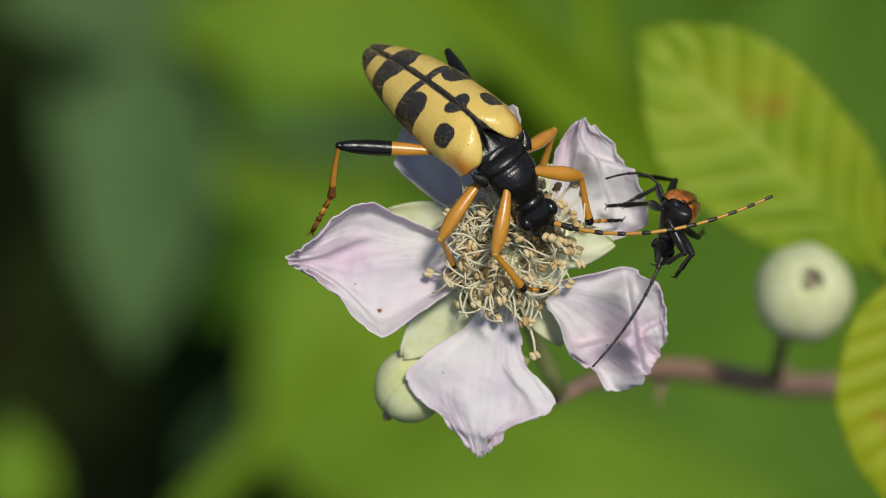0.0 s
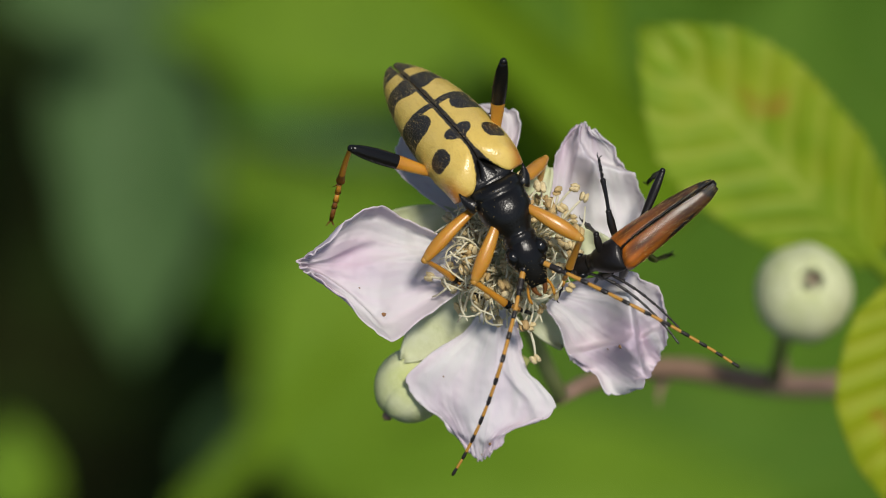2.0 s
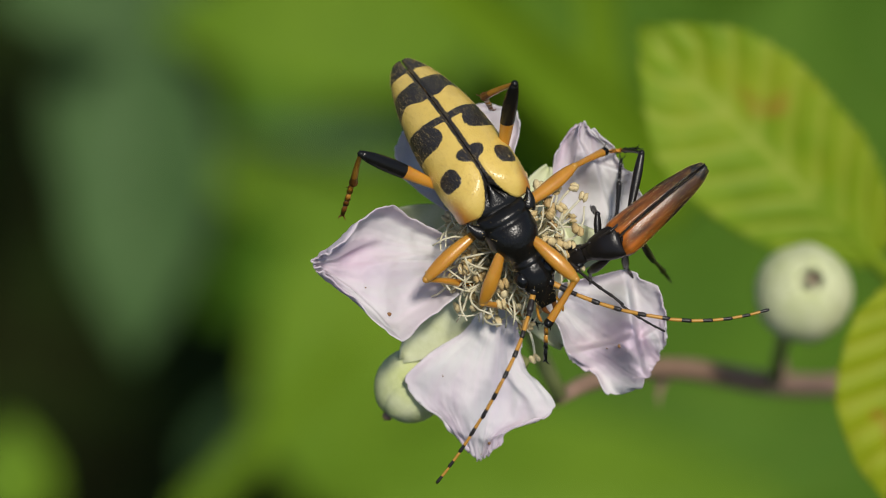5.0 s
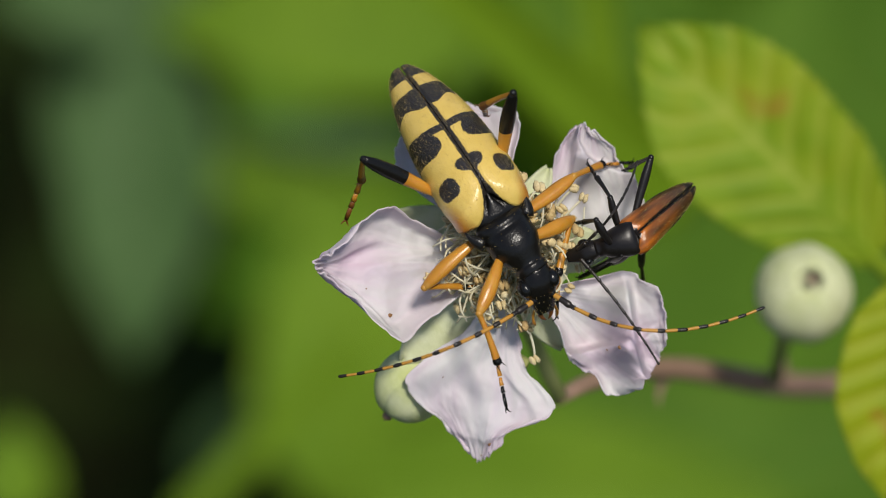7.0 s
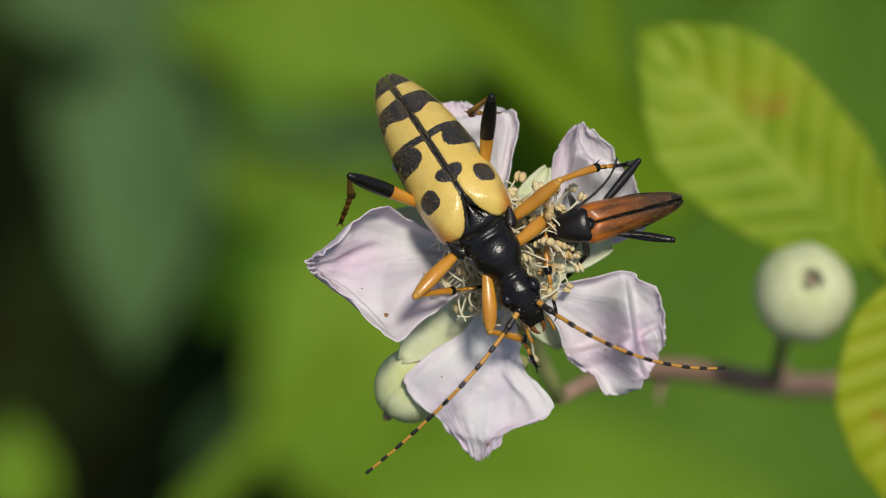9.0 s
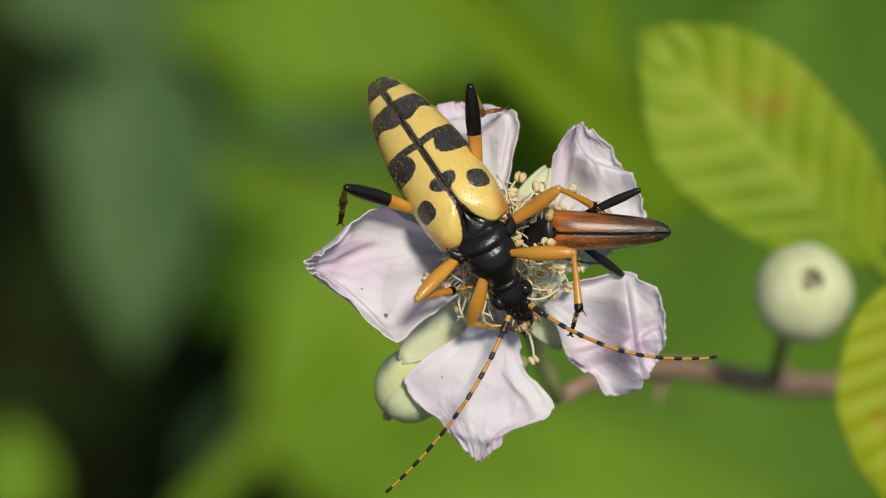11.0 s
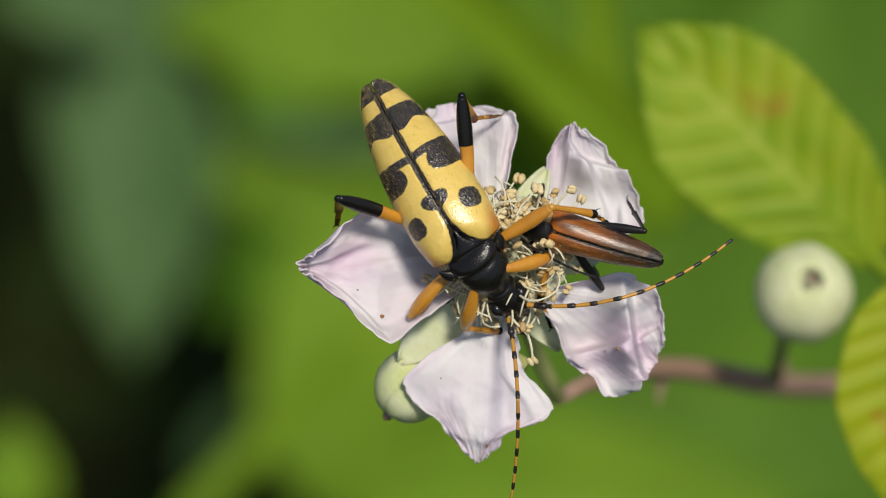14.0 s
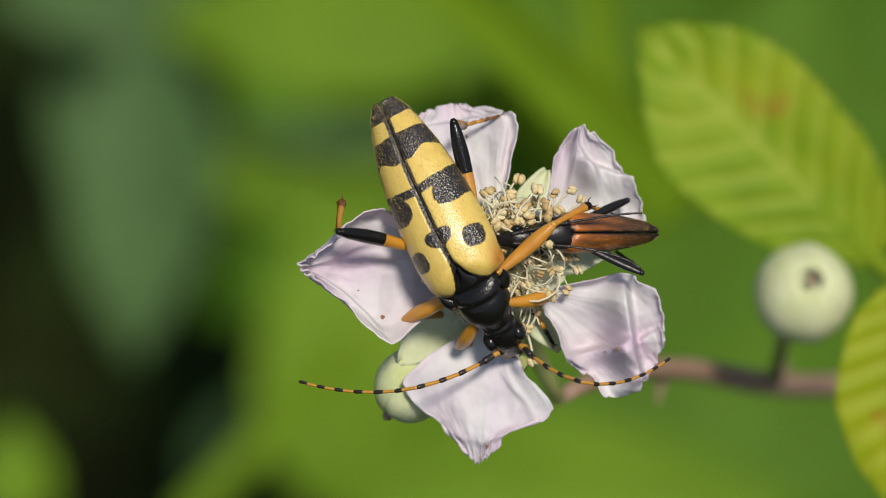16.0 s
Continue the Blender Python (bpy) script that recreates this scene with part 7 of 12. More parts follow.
    walk(LONGHORN["antenna_R10"], [(0, mm(12.49, -4.33, 0.14, -25.6, 1.4, -30.8)), (0.5, mm(12.99, -2.7, 1.04, -25.4, -8.1, -21.9)), (1, mm(10.23, -3.98, -4.23, -29.8, 34.9, -48.4)), (1.5, mm(6.62, -4.93, -4.91, -54, 35.6, -92.4)), (2, mm(11.6, -3.18, -3.34, -25, 24.4, -37.6)), (2.5, mm(10.94, -3.37, -4.13, -26.6, 33.3, -42.4)), (3, mm(9.26, -5.38, -4.17, -41, 31.8, -70.3)), (3.5, mm(9.33, -5.26, -3.97, -40.4, 28.8, -69.9)), (4, mm(9.86, -4.82, -4.13, -34.5, 33.9, -57.4)), (6.5, mm(12.33, -3.4, -1.71, -24.5, 12, -32.4)), (7, mm(10.74, -4.81, -2.71, -30.9, 19.9, -50.4)), (7.5, mm(11.48, -4.32, -2.21, -29.7, 12.9, -47.1)), (8, mm(10.51, -4.63, -3.56, -29.3, 30.5, -47.3)), (8.5, mm(11.78, -3.86, -2.36, -25.4, 18.2, -37)), (9, mm(12.14, -3.49, -2.12, -22.9, 17.5, -30.6)), (11.5, mm(11.55, -4.43, -2.15, -28.6, 15.4, -44.4)), (12, mm(9.15, -6, -3.14, -38.9, 24.5, -68.1)), (12.5, mm(8.94, -4.54, -4.77, -35.8, 43.9, -58.9)), (13, mm(9.92, -4.4, -4.17, -32.1, 35, -52.8)), (13.5, mm(11.31, -5.62, -0.22, -31.6, 0.2, -52.6)), (14, mm(8.98, -2.6, -5.89, -29, 56.3, -48)), (14.5, mm(7.68, -3.05, -6.06, -42.4, 60.3, -66.4)), (15, mm(6.98, -3.05, -6.16, -51.3, 62.2, -77.8)), (15.5, mm(6.15, -2.4, -6.47, -65.9, 69, -93.5)), (16, mm(10.24, -5.81, -2.04, -35.2, 12.7, -62.3))])
    walk(LONGHORN["antenna_L0"], [(0, mm(4.04, 0.66, -4.98, -3.8, 10.3, 30.5)), (0.5, mm(4.57, 0.43, -4.6, -12.5, -37.6, 54.9)), (1, mm(4.71, 0.75, -4.4, -3.7, 7.1, 30.7)), (1.5, mm(4.82, -0.23, -4.25, -7, 22.6, 10.7)), (2, mm(5.32, -0.03, -3.71, -3.9, 12.8, 28.7)), (2.5, mm(4.99, 0.66, -4.01, -6.4, -10.1, 51.8)), (3, mm(5.5, 0.05, -3.1, -10.4, -20.7, 60.8)), (3.5, mm(5.04, 0.28, -4.07, -3.2, -7.2, 27.7)), (4, mm(4.81, 0.48, -4.27, -3.3, 13.5, 38.6)), (6.5, mm(5.84, 1.26, -2.52, -3.7, 5.2, 25.1)), (7, mm(5.64, 0.84, -3.22, -3.5, 3.9, 23.2)), (7.5, mm(5.09, 0.25, -4.03, -0.2, -18.6, 15.8)), (8, mm(5.85, 0.67, -2.59, -5.5, -13.2, 43.3)), (8.5, mm(5.76, 1.35, -2.55, -3.7, -1.9, 31.6)), (9, mm(5.87, 0.74, -2.57, -2.4, -5.1, 18.8)), (11.5, mm(4.12, 0.05, -4.85, -2.1, -7.7, 19.1)), (12, mm(3.73, 0.09, -5.12, -3.1, -8.1, 27)), (12.5, mm(4.25, 0.31, -4.73, -3.8, 3.9, 38.4)), (13, mm(3.8, -0.01, -5.14, -3.2, -1.5, 24.1)), (13.5, mm(3.11, 0.03, -5.46, -3.6, -3.8, 30.5)), (14, mm(4.21, 0.88, -4.73, -4.7, 0.4, 53)), (14.5, mm(5.2, 0.99, -3.2, -4.7, -29.3, 35.6)), (15, mm(5.16, 0.66, -3.64, -3.4, -10.9, 30.2)), (15.5, mm(4.84, 0.53, -4.17, -4.3, -18.3, 35)), (16, mm(4.9, -0.08, -4.23, -2.3, -30.8, 28.1))])
    walk(LONGHORN["antenna_L1"], [(0, mm(1.45, 0, 0, -0.1, -2.5, 2.6)), (0.5, mm(1.45, 0, 0, 0, -1.3, 0.5)), (1, mm(1.45, 0, 0, 0, -0.6, 0)), (1.5, mm(1.45, 0, 0, 0, -0.5, 0.1)), (2, mm(1.45, 0, 0, 0, -0.2, -0.5)), (2.5, mm(1.45, 0, 0, 0, 0, -0.6)), (3, mm(1.45, 0, 0, -0.1, -3, 2.7)), (3.5, mm(1.45, 0, 0, 0, -1.2, 1.3)), (4, mm(1.45, 0, 0, 0, -1.6, 1.7)), (6.5, mm(1.45, 0, 0, 0, -1.3, 1.8)), (7, mm(1.45, 0, 0, -0.1, -1.9, 3.3)), (7.5, mm(1.45, 0, 0, 0, -0.8, 1.3)), (8, mm(1.45, 0, 0, 0, -0.9, 0.7)), (8.5, mm(1.45, 0, 0, 0, -1.4, 2)), (9, mm(1.45, 0, 0, 0, -0.7, 1.1)), (11.5, mm(1.45, 0, 0, 0, -0.6, 1.8)), (12, mm(1.45, 0, 0, 0, -0.7, 2.5)), (12.5, mm(1.45, 0, 0, 0, -0.9, 2.2)), (13, mm(1.45, 0, 0, 0, -0.7, 2.2)), (13.5, mm(1.45, 0, 0, 0, -1, 1.9)), (14, mm(1.45, 0, 0, 0, -1.1, 2.6)), (14.5, mm(1.45, 0, 0, 0, -0.4, 0.9)), (15, mm(1.45, 0, 0, 0, -0.5, 2.3)), (15.5, mm(1.45, 0, 0, 0, -0.4, 2.6)), (16, mm(1.45, 0, 0, 0, 0.1, 2.3))])
    walk(LONGHORN["antenna_L2"], [(0, mm(1.8, 0.02, 0.01, -0.2, -5.3, 5.2)), (0.5, mm(1.8, 0, 0.01, 0, -2.8, 1)), (1, mm(1.8, 0, 0, 0, -1.2, 0.1)), (1.5, mm(1.8, 0, 0, 0, -1.1, 0.2)), (2, mm(1.8, 0, 0, 0, -0.4, -1)), (2.5, mm(1.8, 0, 0, 0, 0, -1.2)), (3, mm(1.8, 0.02, 0.02, -0.3, -6.7, 5.7)), (3.5, mm(1.8, 0.01, 0.01, -0.1, -2.6, 2.8)), (4, mm(1.8, 0.01, 0.01, -0.1, -3.7, 3.5)), (6.5, mm(1.8, 0.01, 0.01, -0.1, -2.9, 3.8)), (7, mm(1.8, 0.02, 0.01, -0.3, -4.3, 6.9)), (7.5, mm(1.8, 0.01, 0, -0.1, -1.7, 2.6)), (8, mm(1.8, 0, 0.01, -0.1, -1.9, 1.6)), (8.5, mm(1.8, 0.01, 0.01, -0.2, -3, 4.3)), (9, mm(1.8, 0.01, 0, -0.1, -1.6, 2.4)), (11.5, mm(1.8, 0.01, 0, -0.1, -1.4, 3.9)), (12, mm(1.8, 0.01, 0, -0.2, -1.7, 5.4)), (12.5, mm(1.8, 0.01, 0.01, -0.2, -2, 4.5)), (13, mm(1.8, 0.01, 0, -0.2, -1.6, 4.6)), (13.5, mm(1.8, 0.01, 0.01, -0.2, -2.2, 4.2)), (14, mm(1.8, 0.02, 0.01, -0.2, -2.5, 5.4)), (14.5, mm(1.8, 0.01, 0, -0.1, -0.9, 2)), (15, mm(1.8, 0.01, 0, -0.2, -1.1, 4.8)), (15.5, mm(1.8, 0.02, 0, -0.2, -1, 5.7)), (16, mm(1.8, 0.01, 0, -0.2, 0.1, 5.1))])
    walk(LONGHORN["antenna_L3"], [(0, mm(3.35, 0.16, 0.16, -0.8, -9.5, 9.1)), (0.5, mm(3.36, 0.03, 0.08, -0.1, -5.3, 1.9)), (1, mm(3.36, 0, 0.04, -0.1, -2.2, 0.1)), (1.5, mm(3.36, 0.01, 0.03, -0.1, -2, 0.4)), (2, mm(3.36, -0.03, 0.01, -0.1, -0.7, -1.9)), (2.5, mm(3.36, -0.04, 0, -0.1, 0.1, -2.3)), (3, mm(3.34, 0.17, 0.2, -1.2, -13.2, 11.1)), (3.5, mm(3.36, 0.08, 0.08, -0.4, -4.9, 5.1)), (4, mm(3.35, 0.11, 0.11, -0.5, -6.9, 6.7)), (6.5, mm(3.35, 0.11, 0.09, -0.5, -5.6, 7.4)), (7, mm(3.34, 0.21, 0.13, -1.2, -8.2, 12.9)), (7.5, mm(3.36, 0.08, 0.05, -0.4, -3.3, 4.8)), (8, mm(3.36, 0.05, 0.06, -0.2, -3.6, 3)), (8.5, mm(3.35, 0.13, 0.09, -0.6, -6, 8.5)), (9, mm(3.36, 0.07, 0.05, -0.3, -3.1, 4.6)), (11.5, mm(3.36, 0.12, 0.04, -0.5, -2.6, 7.3)), (12, mm(3.35, 0.16, 0.05, -0.7, -3.6, 10.4)), (12.5, mm(3.35, 0.14, 0.06, -0.6, -3.7, 8.1)), (13, mm(3.35, 0.14, 0.05, -0.6, -3.1, 8.6)), (13.5, mm(3.35, 0.13, 0.07, -0.6, -4.4, 8.1)), (14, mm(3.35, 0.16, 0.07, -0.7, -4.7, 9.9)), (14.5, mm(3.36, 0.06, 0.03, -0.3, -1.7, 3.9)), (15, mm(3.35, 0.15, 0.03, -0.6, -2.2, 9)), (15.5, mm(3.35, 0.17, 0.03, -0.7, -2.1, 10.7)), (16, mm(3.35, 0.15, 0, -0.6, -0.1, 10.5))])
    walk(LONGHORN["antenna_L4"], [(0, mm(4.76, 0.38, 0.4, -1.6, -13.5, 12.8)), (0.5, mm(4.8, 0.08, 0.22, -0.2, -8.1, 2.8)), (1, mm(4.81, 0.01, 0.09, -0.3, -3.2, 0.2)), (1.5, mm(4.81, 0.02, 0.08, -0.3, -3, 0.6)), (2, mm(4.81, -0.08, 0.03, -0.3, -1, -2.9)), (2.5, mm(4.81, -0.1, 0, -0.4, 0.2, -3.5)), (3, mm(4.73, 0.44, 0.53, -2.8, -20.5, 17.1)), (3.5, mm(4.8, 0.21, 0.2, -0.8, -7.5, 7.7)), (4, mm(4.79, 0.27, 0.28, -1.1, -10.2, 10.1)), (6.5, mm(4.79, 0.3, 0.23, -1.3, -8.7, 11.6)), (7, mm(4.75, 0.53, 0.34, -2.6, -12.4, 19)), (7.5, mm(4.8, 0.2, 0.14, -0.8, -5, 7)), (8, mm(4.81, 0.12, 0.15, -0.5, -5.5, 4.5)), (8.5, mm(4.78, 0.34, 0.24, -1.6, -9.5, 13.2)), (9, mm(4.8, 0.19, 0.13, -0.8, -4.8, 7.2)), (11.5, mm(4.8, 0.3, 0.11, -1.2, -4.2, 11.1)), (12, mm(4.78, 0.42, 0.14, -1.7, -5.9, 15.9)), (12.5, mm(4.79, 0.34, 0.15, -1.3, -5.5, 11.7)), (13, mm(4.79, 0.36, 0.13, -1.4, -4.9, 12.9)), (13.5, mm(4.79, 0.33, 0.18, -1.4, -7.1, 12.4)), (14, mm(4.78, 0.41, 0.19, -1.6, -7, 14.6)), (14.5, mm(4.81, 0.16, 0.07, -0.8, -2.6, 6.2)), (15, mm(4.79, 0.37, 0.09, -1.4, -3.4, 13.4)), (15.5, mm(4.78, 0.44, 0.08, -1.6, -3.5, 16.1)), (16, mm(4.78, 0.42, 0, -1.5, -0.9, 17.1))])
    walk(LONGHORN["antenna_L5"], [(0, mm(6.29, 0.73, 0.78, 23.2, 2.1, 31.8)), (0.5, mm(6.4, 0.15, 0.44, 38.1, 20.5, 64.8)), (1, mm(6.43, 0.01, 0.18, 16.9, 22.1, 21.4)), (1.5, mm(6.43, 0.03, 0.17, 15.4, 28, 19.9)), (2, mm(6.43, -0.16, 0.06, 13.6, 29.4, 17)), (2.5, mm(6.42, -0.19, -0.01, 18.8, 29.2, 26.6)), (3, mm(6.18, 0.89, 1.1, 28.4, -3.2, 48)), (3.5, mm(6.39, 0.43, 0.42, 29.1, 32.4, 45.3)), (4, mm(6.35, 0.55, 0.57, 19.9, -4.2, 19.4)), (6.5, mm(6.35, 0.62, 0.47, 23.1, 18.3, 33.6)), (7, mm(6.24, 1.04, 0.68, 27.4, 15.1, 43)), (7.5, mm(6.4, 0.39, 0.27, 54.9, 58, 78)), (8, mm(6.41, 0.25, 0.3, 29.8, 38.1, 46)), (8.5, mm(6.33, 0.71, 0.51, 28.9, 27.2, 45.3)), (9, mm(6.4, 0.39, 0.26, 27, 47.4, 41.3)), (11.5, mm(6.38, 0.61, 0.23, 27.4, 54.4, 41.7)), (12, mm(6.32, 0.86, 0.31, 37.3, 51.4, 55.9)), (12.5, mm(6.36, 0.67, 0.31, 19.4, 29.4, 27.7)), (13, mm(6.36, 0.72, 0.26, 25.2, 46.6, 38.5)), (13.5, mm(6.36, 0.67, 0.38, 38.5, 46.8, 58.5)), (14, mm(6.33, 0.81, 0.39, 21.1, 19.2, 29.5)), (14.5, mm(6.41, 0.33, 0.14, 72, 74.7, 91.6)), (15, mm(6.36, 0.75, 0.18, 21.3, 50.7, 33)), (15.5, mm(6.33, 0.89, 0.18, 33.5, 60.2, 49.6)), (16, mm(6.33, 0.89, 0.02, 77.1, 76.5, 96.4))])
    walk(LONGHORN["antenna_L6"], [(0, mm(7.59, 1.54, 0.72, 25.2, -0.9, 34.9)), (0.5, mm(7.01, 1.45, -0.09, 37.3, 17.2, 65.7)), (1, mm(7.74, 0.53, -0.4, 17.4, 21.3, 21.5)), (1.5, mm(7.69, 0.49, -0.55, 15.8, 27.1, 20.3)), (2, mm(7.7, 0.23, -0.69, 13, 29.5, 15.9)), (2.5, mm(7.62, 0.4, -0.75, 18, 29.7, 25.2)), (3, mm(7.2, 2.02, 1.18, 30.1, -9, 54.1)), (3.5, mm(7.29, 1.35, -0.4, 30, 29.4, 48)), (4, mm(7.79, 1.06, 0.68, 22.8, -6.8, 23.4)), (6.5, mm(7.56, 1.43, -0.01, 25.7, 14.9, 38.7)), (7, mm(7.32, 2.05, 0.28, 29.6, 11.5, 48.5)), (7.5, mm(6.57, 1.19, -1.02, 53.2, 55.3, 79)), (8, mm(7.25, 1.12, -0.64, 30, 35.7, 47.8)), (8.5, mm(7.29, 1.67, -0.19, 31.2, 22.8, 51.1)), (9, mm(7.18, 1.07, -0.87, 28.6, 44.8, 45.1)), (11.5, mm(7.04, 1.2, -1.02, 30.4, 51.6, 47.7)), (12, mm(6.86, 1.65, -0.88, 40.3, 47.1, 63)), (12.5, mm(7.54, 1.29, -0.44, 21.4, 27.6, 31.2)), (13, mm(7.18, 1.37, -0.85, 27.9, 44.1, 44)), (13.5, mm(6.9, 1.57, -0.74, 40.1, 42.3, 63.8)), (14, mm(7.59, 1.53, -0.11, 23.6, 17, 34)), (14.5, mm(6.4, 0.73, -1.33, 68.9, 71.1, 92.1)), (15, mm(7.17, 1.27, -1, 24.8, 48.7, 39.2)), (15.5, mm(6.82, 1.46, -1.15, 38, 56.9, 57.9)), (16, mm(6.29, 1.25, -1.46, 78.1, 68.7, 103.6))])
    walk(LONGHORN["antenna_L7"], [(0, mm(8.79, 2.37, 0.74, 26.9, -3.5, 37.6)), (0.5, mm(7.59, 2.73, -0.53, 36.8, 13.8, 66.7)), (1, mm(9.01, 1.03, -0.93, 17.9, 20.6, 21.6)), (1.5, mm(8.92, 0.95, -1.22, 16.3, 26.3, 20.8)), (2, mm(8.93, 0.58, -1.42, 12.4, 29.7, 14.6)), (2.5, mm(8.77, 0.94, -1.48, 17.1, 30.4, 23.9)), (3, mm(8.05, 3.19, 1.41, 31.3, -13.7, 59.6)), (3.5, mm(8.15, 2.29, -1.12, 30.8, 26.5, 50.6)), (4, mm(9.13, 1.64, 0.86, 25.3, -9.2, 27.4)), (6.5, mm(8.67, 2.31, -0.39, 27.9, 11.5, 43.7)), (7, mm(8.27, 3.12, -0.01, 31.2, 8.4, 53.1)), (7.5, mm(6.73, 2.01, -2.23, 51.7, 52.7, 80.1)), (8, mm(8.05, 2, -1.5, 30.4, 33.3, 49.6)), (8.5, mm(8.14, 2.72, -0.76, 33.1, 18.5, 56.6)), (9, mm(7.91, 1.81, -1.9, 30.2, 42, 49.1)), (11.5, mm(7.65, 1.88, -2.17, 32.9, 48.8, 53.2)), (12, mm(7.31, 2.54, -1.96, 42.4, 43, 69.1)), (12.5, mm(8.65, 1.96, -1.12, 23, 26, 34.4)), (13, mm(7.94, 2.1, -1.87, 30, 41.6, 48.7)), (13.5, mm(7.38, 2.54, -1.72, 41.3, 38, 68.6)), (14, mm(8.75, 2.31, -0.54, 25.6, 14.9, 38)), (14.5, mm(6.38, 1.21, -2.72, 66.4, 66.9, 93.6)), (15, mm(7.92, 1.89, -2.1, 27.5, 46.7, 44.7)), (15.5, mm(7.25, 2.14, -2.37, 41, 53.7, 64.6)), (16, mm(6.16, 1.76, -2.83, 77, 61.6, 108.7))])
    walk(LONGHORN["antenna_L8"], [(0, mm(9.9, 3.23, 0.83, 28.4, -5.6, 39.9)), (0.5, mm(8.12, 3.98, -0.86, 36.4, 10.5, 67.9)), (1, mm(10.23, 1.51, -1.42, 18.4, 19.9, 21.8)), (1.5, mm(10.09, 1.39, -1.84, 16.9, 25.4, 21.3)), (2, mm(10.1, 0.88, -2.11, 11.6, 29.9, 13.3)), (2.5, mm(9.87, 1.43, -2.19, 16.2, 31.2, 22.5)), (3, mm(8.74, 4.36, 1.74, 32.1, -17.3, 64.3)), (3.5, mm(8.94, 3.26, -1.75, 31.5, 23.8, 53.1)), (4, mm(10.35, 2.27, 1.08, 27.6, -11.4, 31.2)), (6.5, mm(9.66, 3.26, -0.66, 29.9, 8.2, 48.6)), (7, mm(9.1, 4.23, -0.21, 32.4, 5.8, 57)), (7.5, mm(6.88, 2.84, -3.34, 50.3, 50.3, 81.2)), (8, mm(8.8, 2.89, -2.26, 30.8, 30.9, 51.5)), (8.5, mm(8.87, 3.83, -1.2, 34.6, 14.6, 61.7)), (9, mm(8.59, 2.6, -2.83, 31.7, 39, 53.1)), (11.5, mm(8.21, 2.61, -3.22, 34.9, 46.1, 58.1)), (12, mm(7.68, 3.5, -2.91, 43.6, 39.4, 74.1)), (12.5, mm(9.69, 2.67, -1.74, 24.4, 24.5, 37.2)), (13, mm(8.63, 2.89, -2.8, 31.6, 39.3, 53)), (13.5, mm(7.78, 3.57, -2.59, 42.1, 34, 73)), (14, mm(9.82, 3.14, -0.9, 27.2, 13.1, 41.5)), (14.5, mm(6.35, 1.76, -4.01, 64.4, 62.1, 95.7)), (15, mm(8.6, 2.56, -3.12, 29.7, 44.8, 49.5)), (15.5, mm(7.6, 2.89, -3.5, 42.8, 50.7, 69.9)), (16, mm(5.95, 2.39, -4.06, 75.2, 55.7, 112.6))])
    walk(LONGHORN["antenna_L9"], [(0, mm(10.93, 4.09, 0.96, 29.6, -7.5, 41.8)), (0.5, mm(8.62, 5.2, -1.11, 36.1, 7.3, 69.2)), (1, mm(11.41, 1.98, -1.88, 18.9, 19.3, 21.9)), (1.5, mm(11.22, 1.83, -2.42, 17.5, 24.5, 21.8)), (2, mm(11.24, 1.15, -2.78, 10.8, 30.3, 11.8)), (2.5, mm(10.94, 1.87, -2.88, 15.1, 32, 21)), (3, mm(9.29, 5.52, 2.14, 32.6, -20.1, 68.2)), (3.5, mm(9.68, 4.25, -2.29, 32.2, 21.2, 55.4)), (4, mm(11.48, 2.96, 1.35, 29.4, -13.4, 34.7)), (6.5, mm(10.54, 4.26, -0.86, 31.4, 5.3, 53.1)), (7, mm(9.83, 5.35, -0.35, 33.3, 3.6, 60.2)), (7.5, mm(7.01, 3.69, -4.37, 49, 48.1, 82.1)), (8, mm(9.52, 3.79, -2.96, 31.3, 28.5, 53.4)), (8.5, mm(9.49, 4.98, -1.54, 35.6, 11.2, 66.3)), (9, mm(9.22, 3.43, -3.68, 33.1, 36.1, 57)), (11.5, mm(8.7, 3.41, -4.19, 36.3, 43.4, 62.3)), (12, mm(7.96, 4.5, -3.77, 44.2, 36.2, 78.2)), (12.5, mm(10.67, 3.41, -2.29, 25.5, 23.1, 39.6)), (13, mm(9.25, 3.72, -3.65, 32.9, 37.2, 56.6)), (13.5, mm(8.11, 4.63, -3.34, 42.5, 30.5, 76.8)), (14, mm(10.8, 4.01, -1.21, 28.6, 11.5, 44.6)), (14.5, mm(6.29, 2.38, -5.2, 62.7, 56.8, 98.4)), (15, mm(9.22, 3.29, -4.07, 31.3, 42.9, 53.6)), (15.5, mm(7.89, 3.69, -4.54, 43.9, 48, 74.1)), (16, mm(5.66, 3.09, -5.17, 73.1, 51, 115.6))])
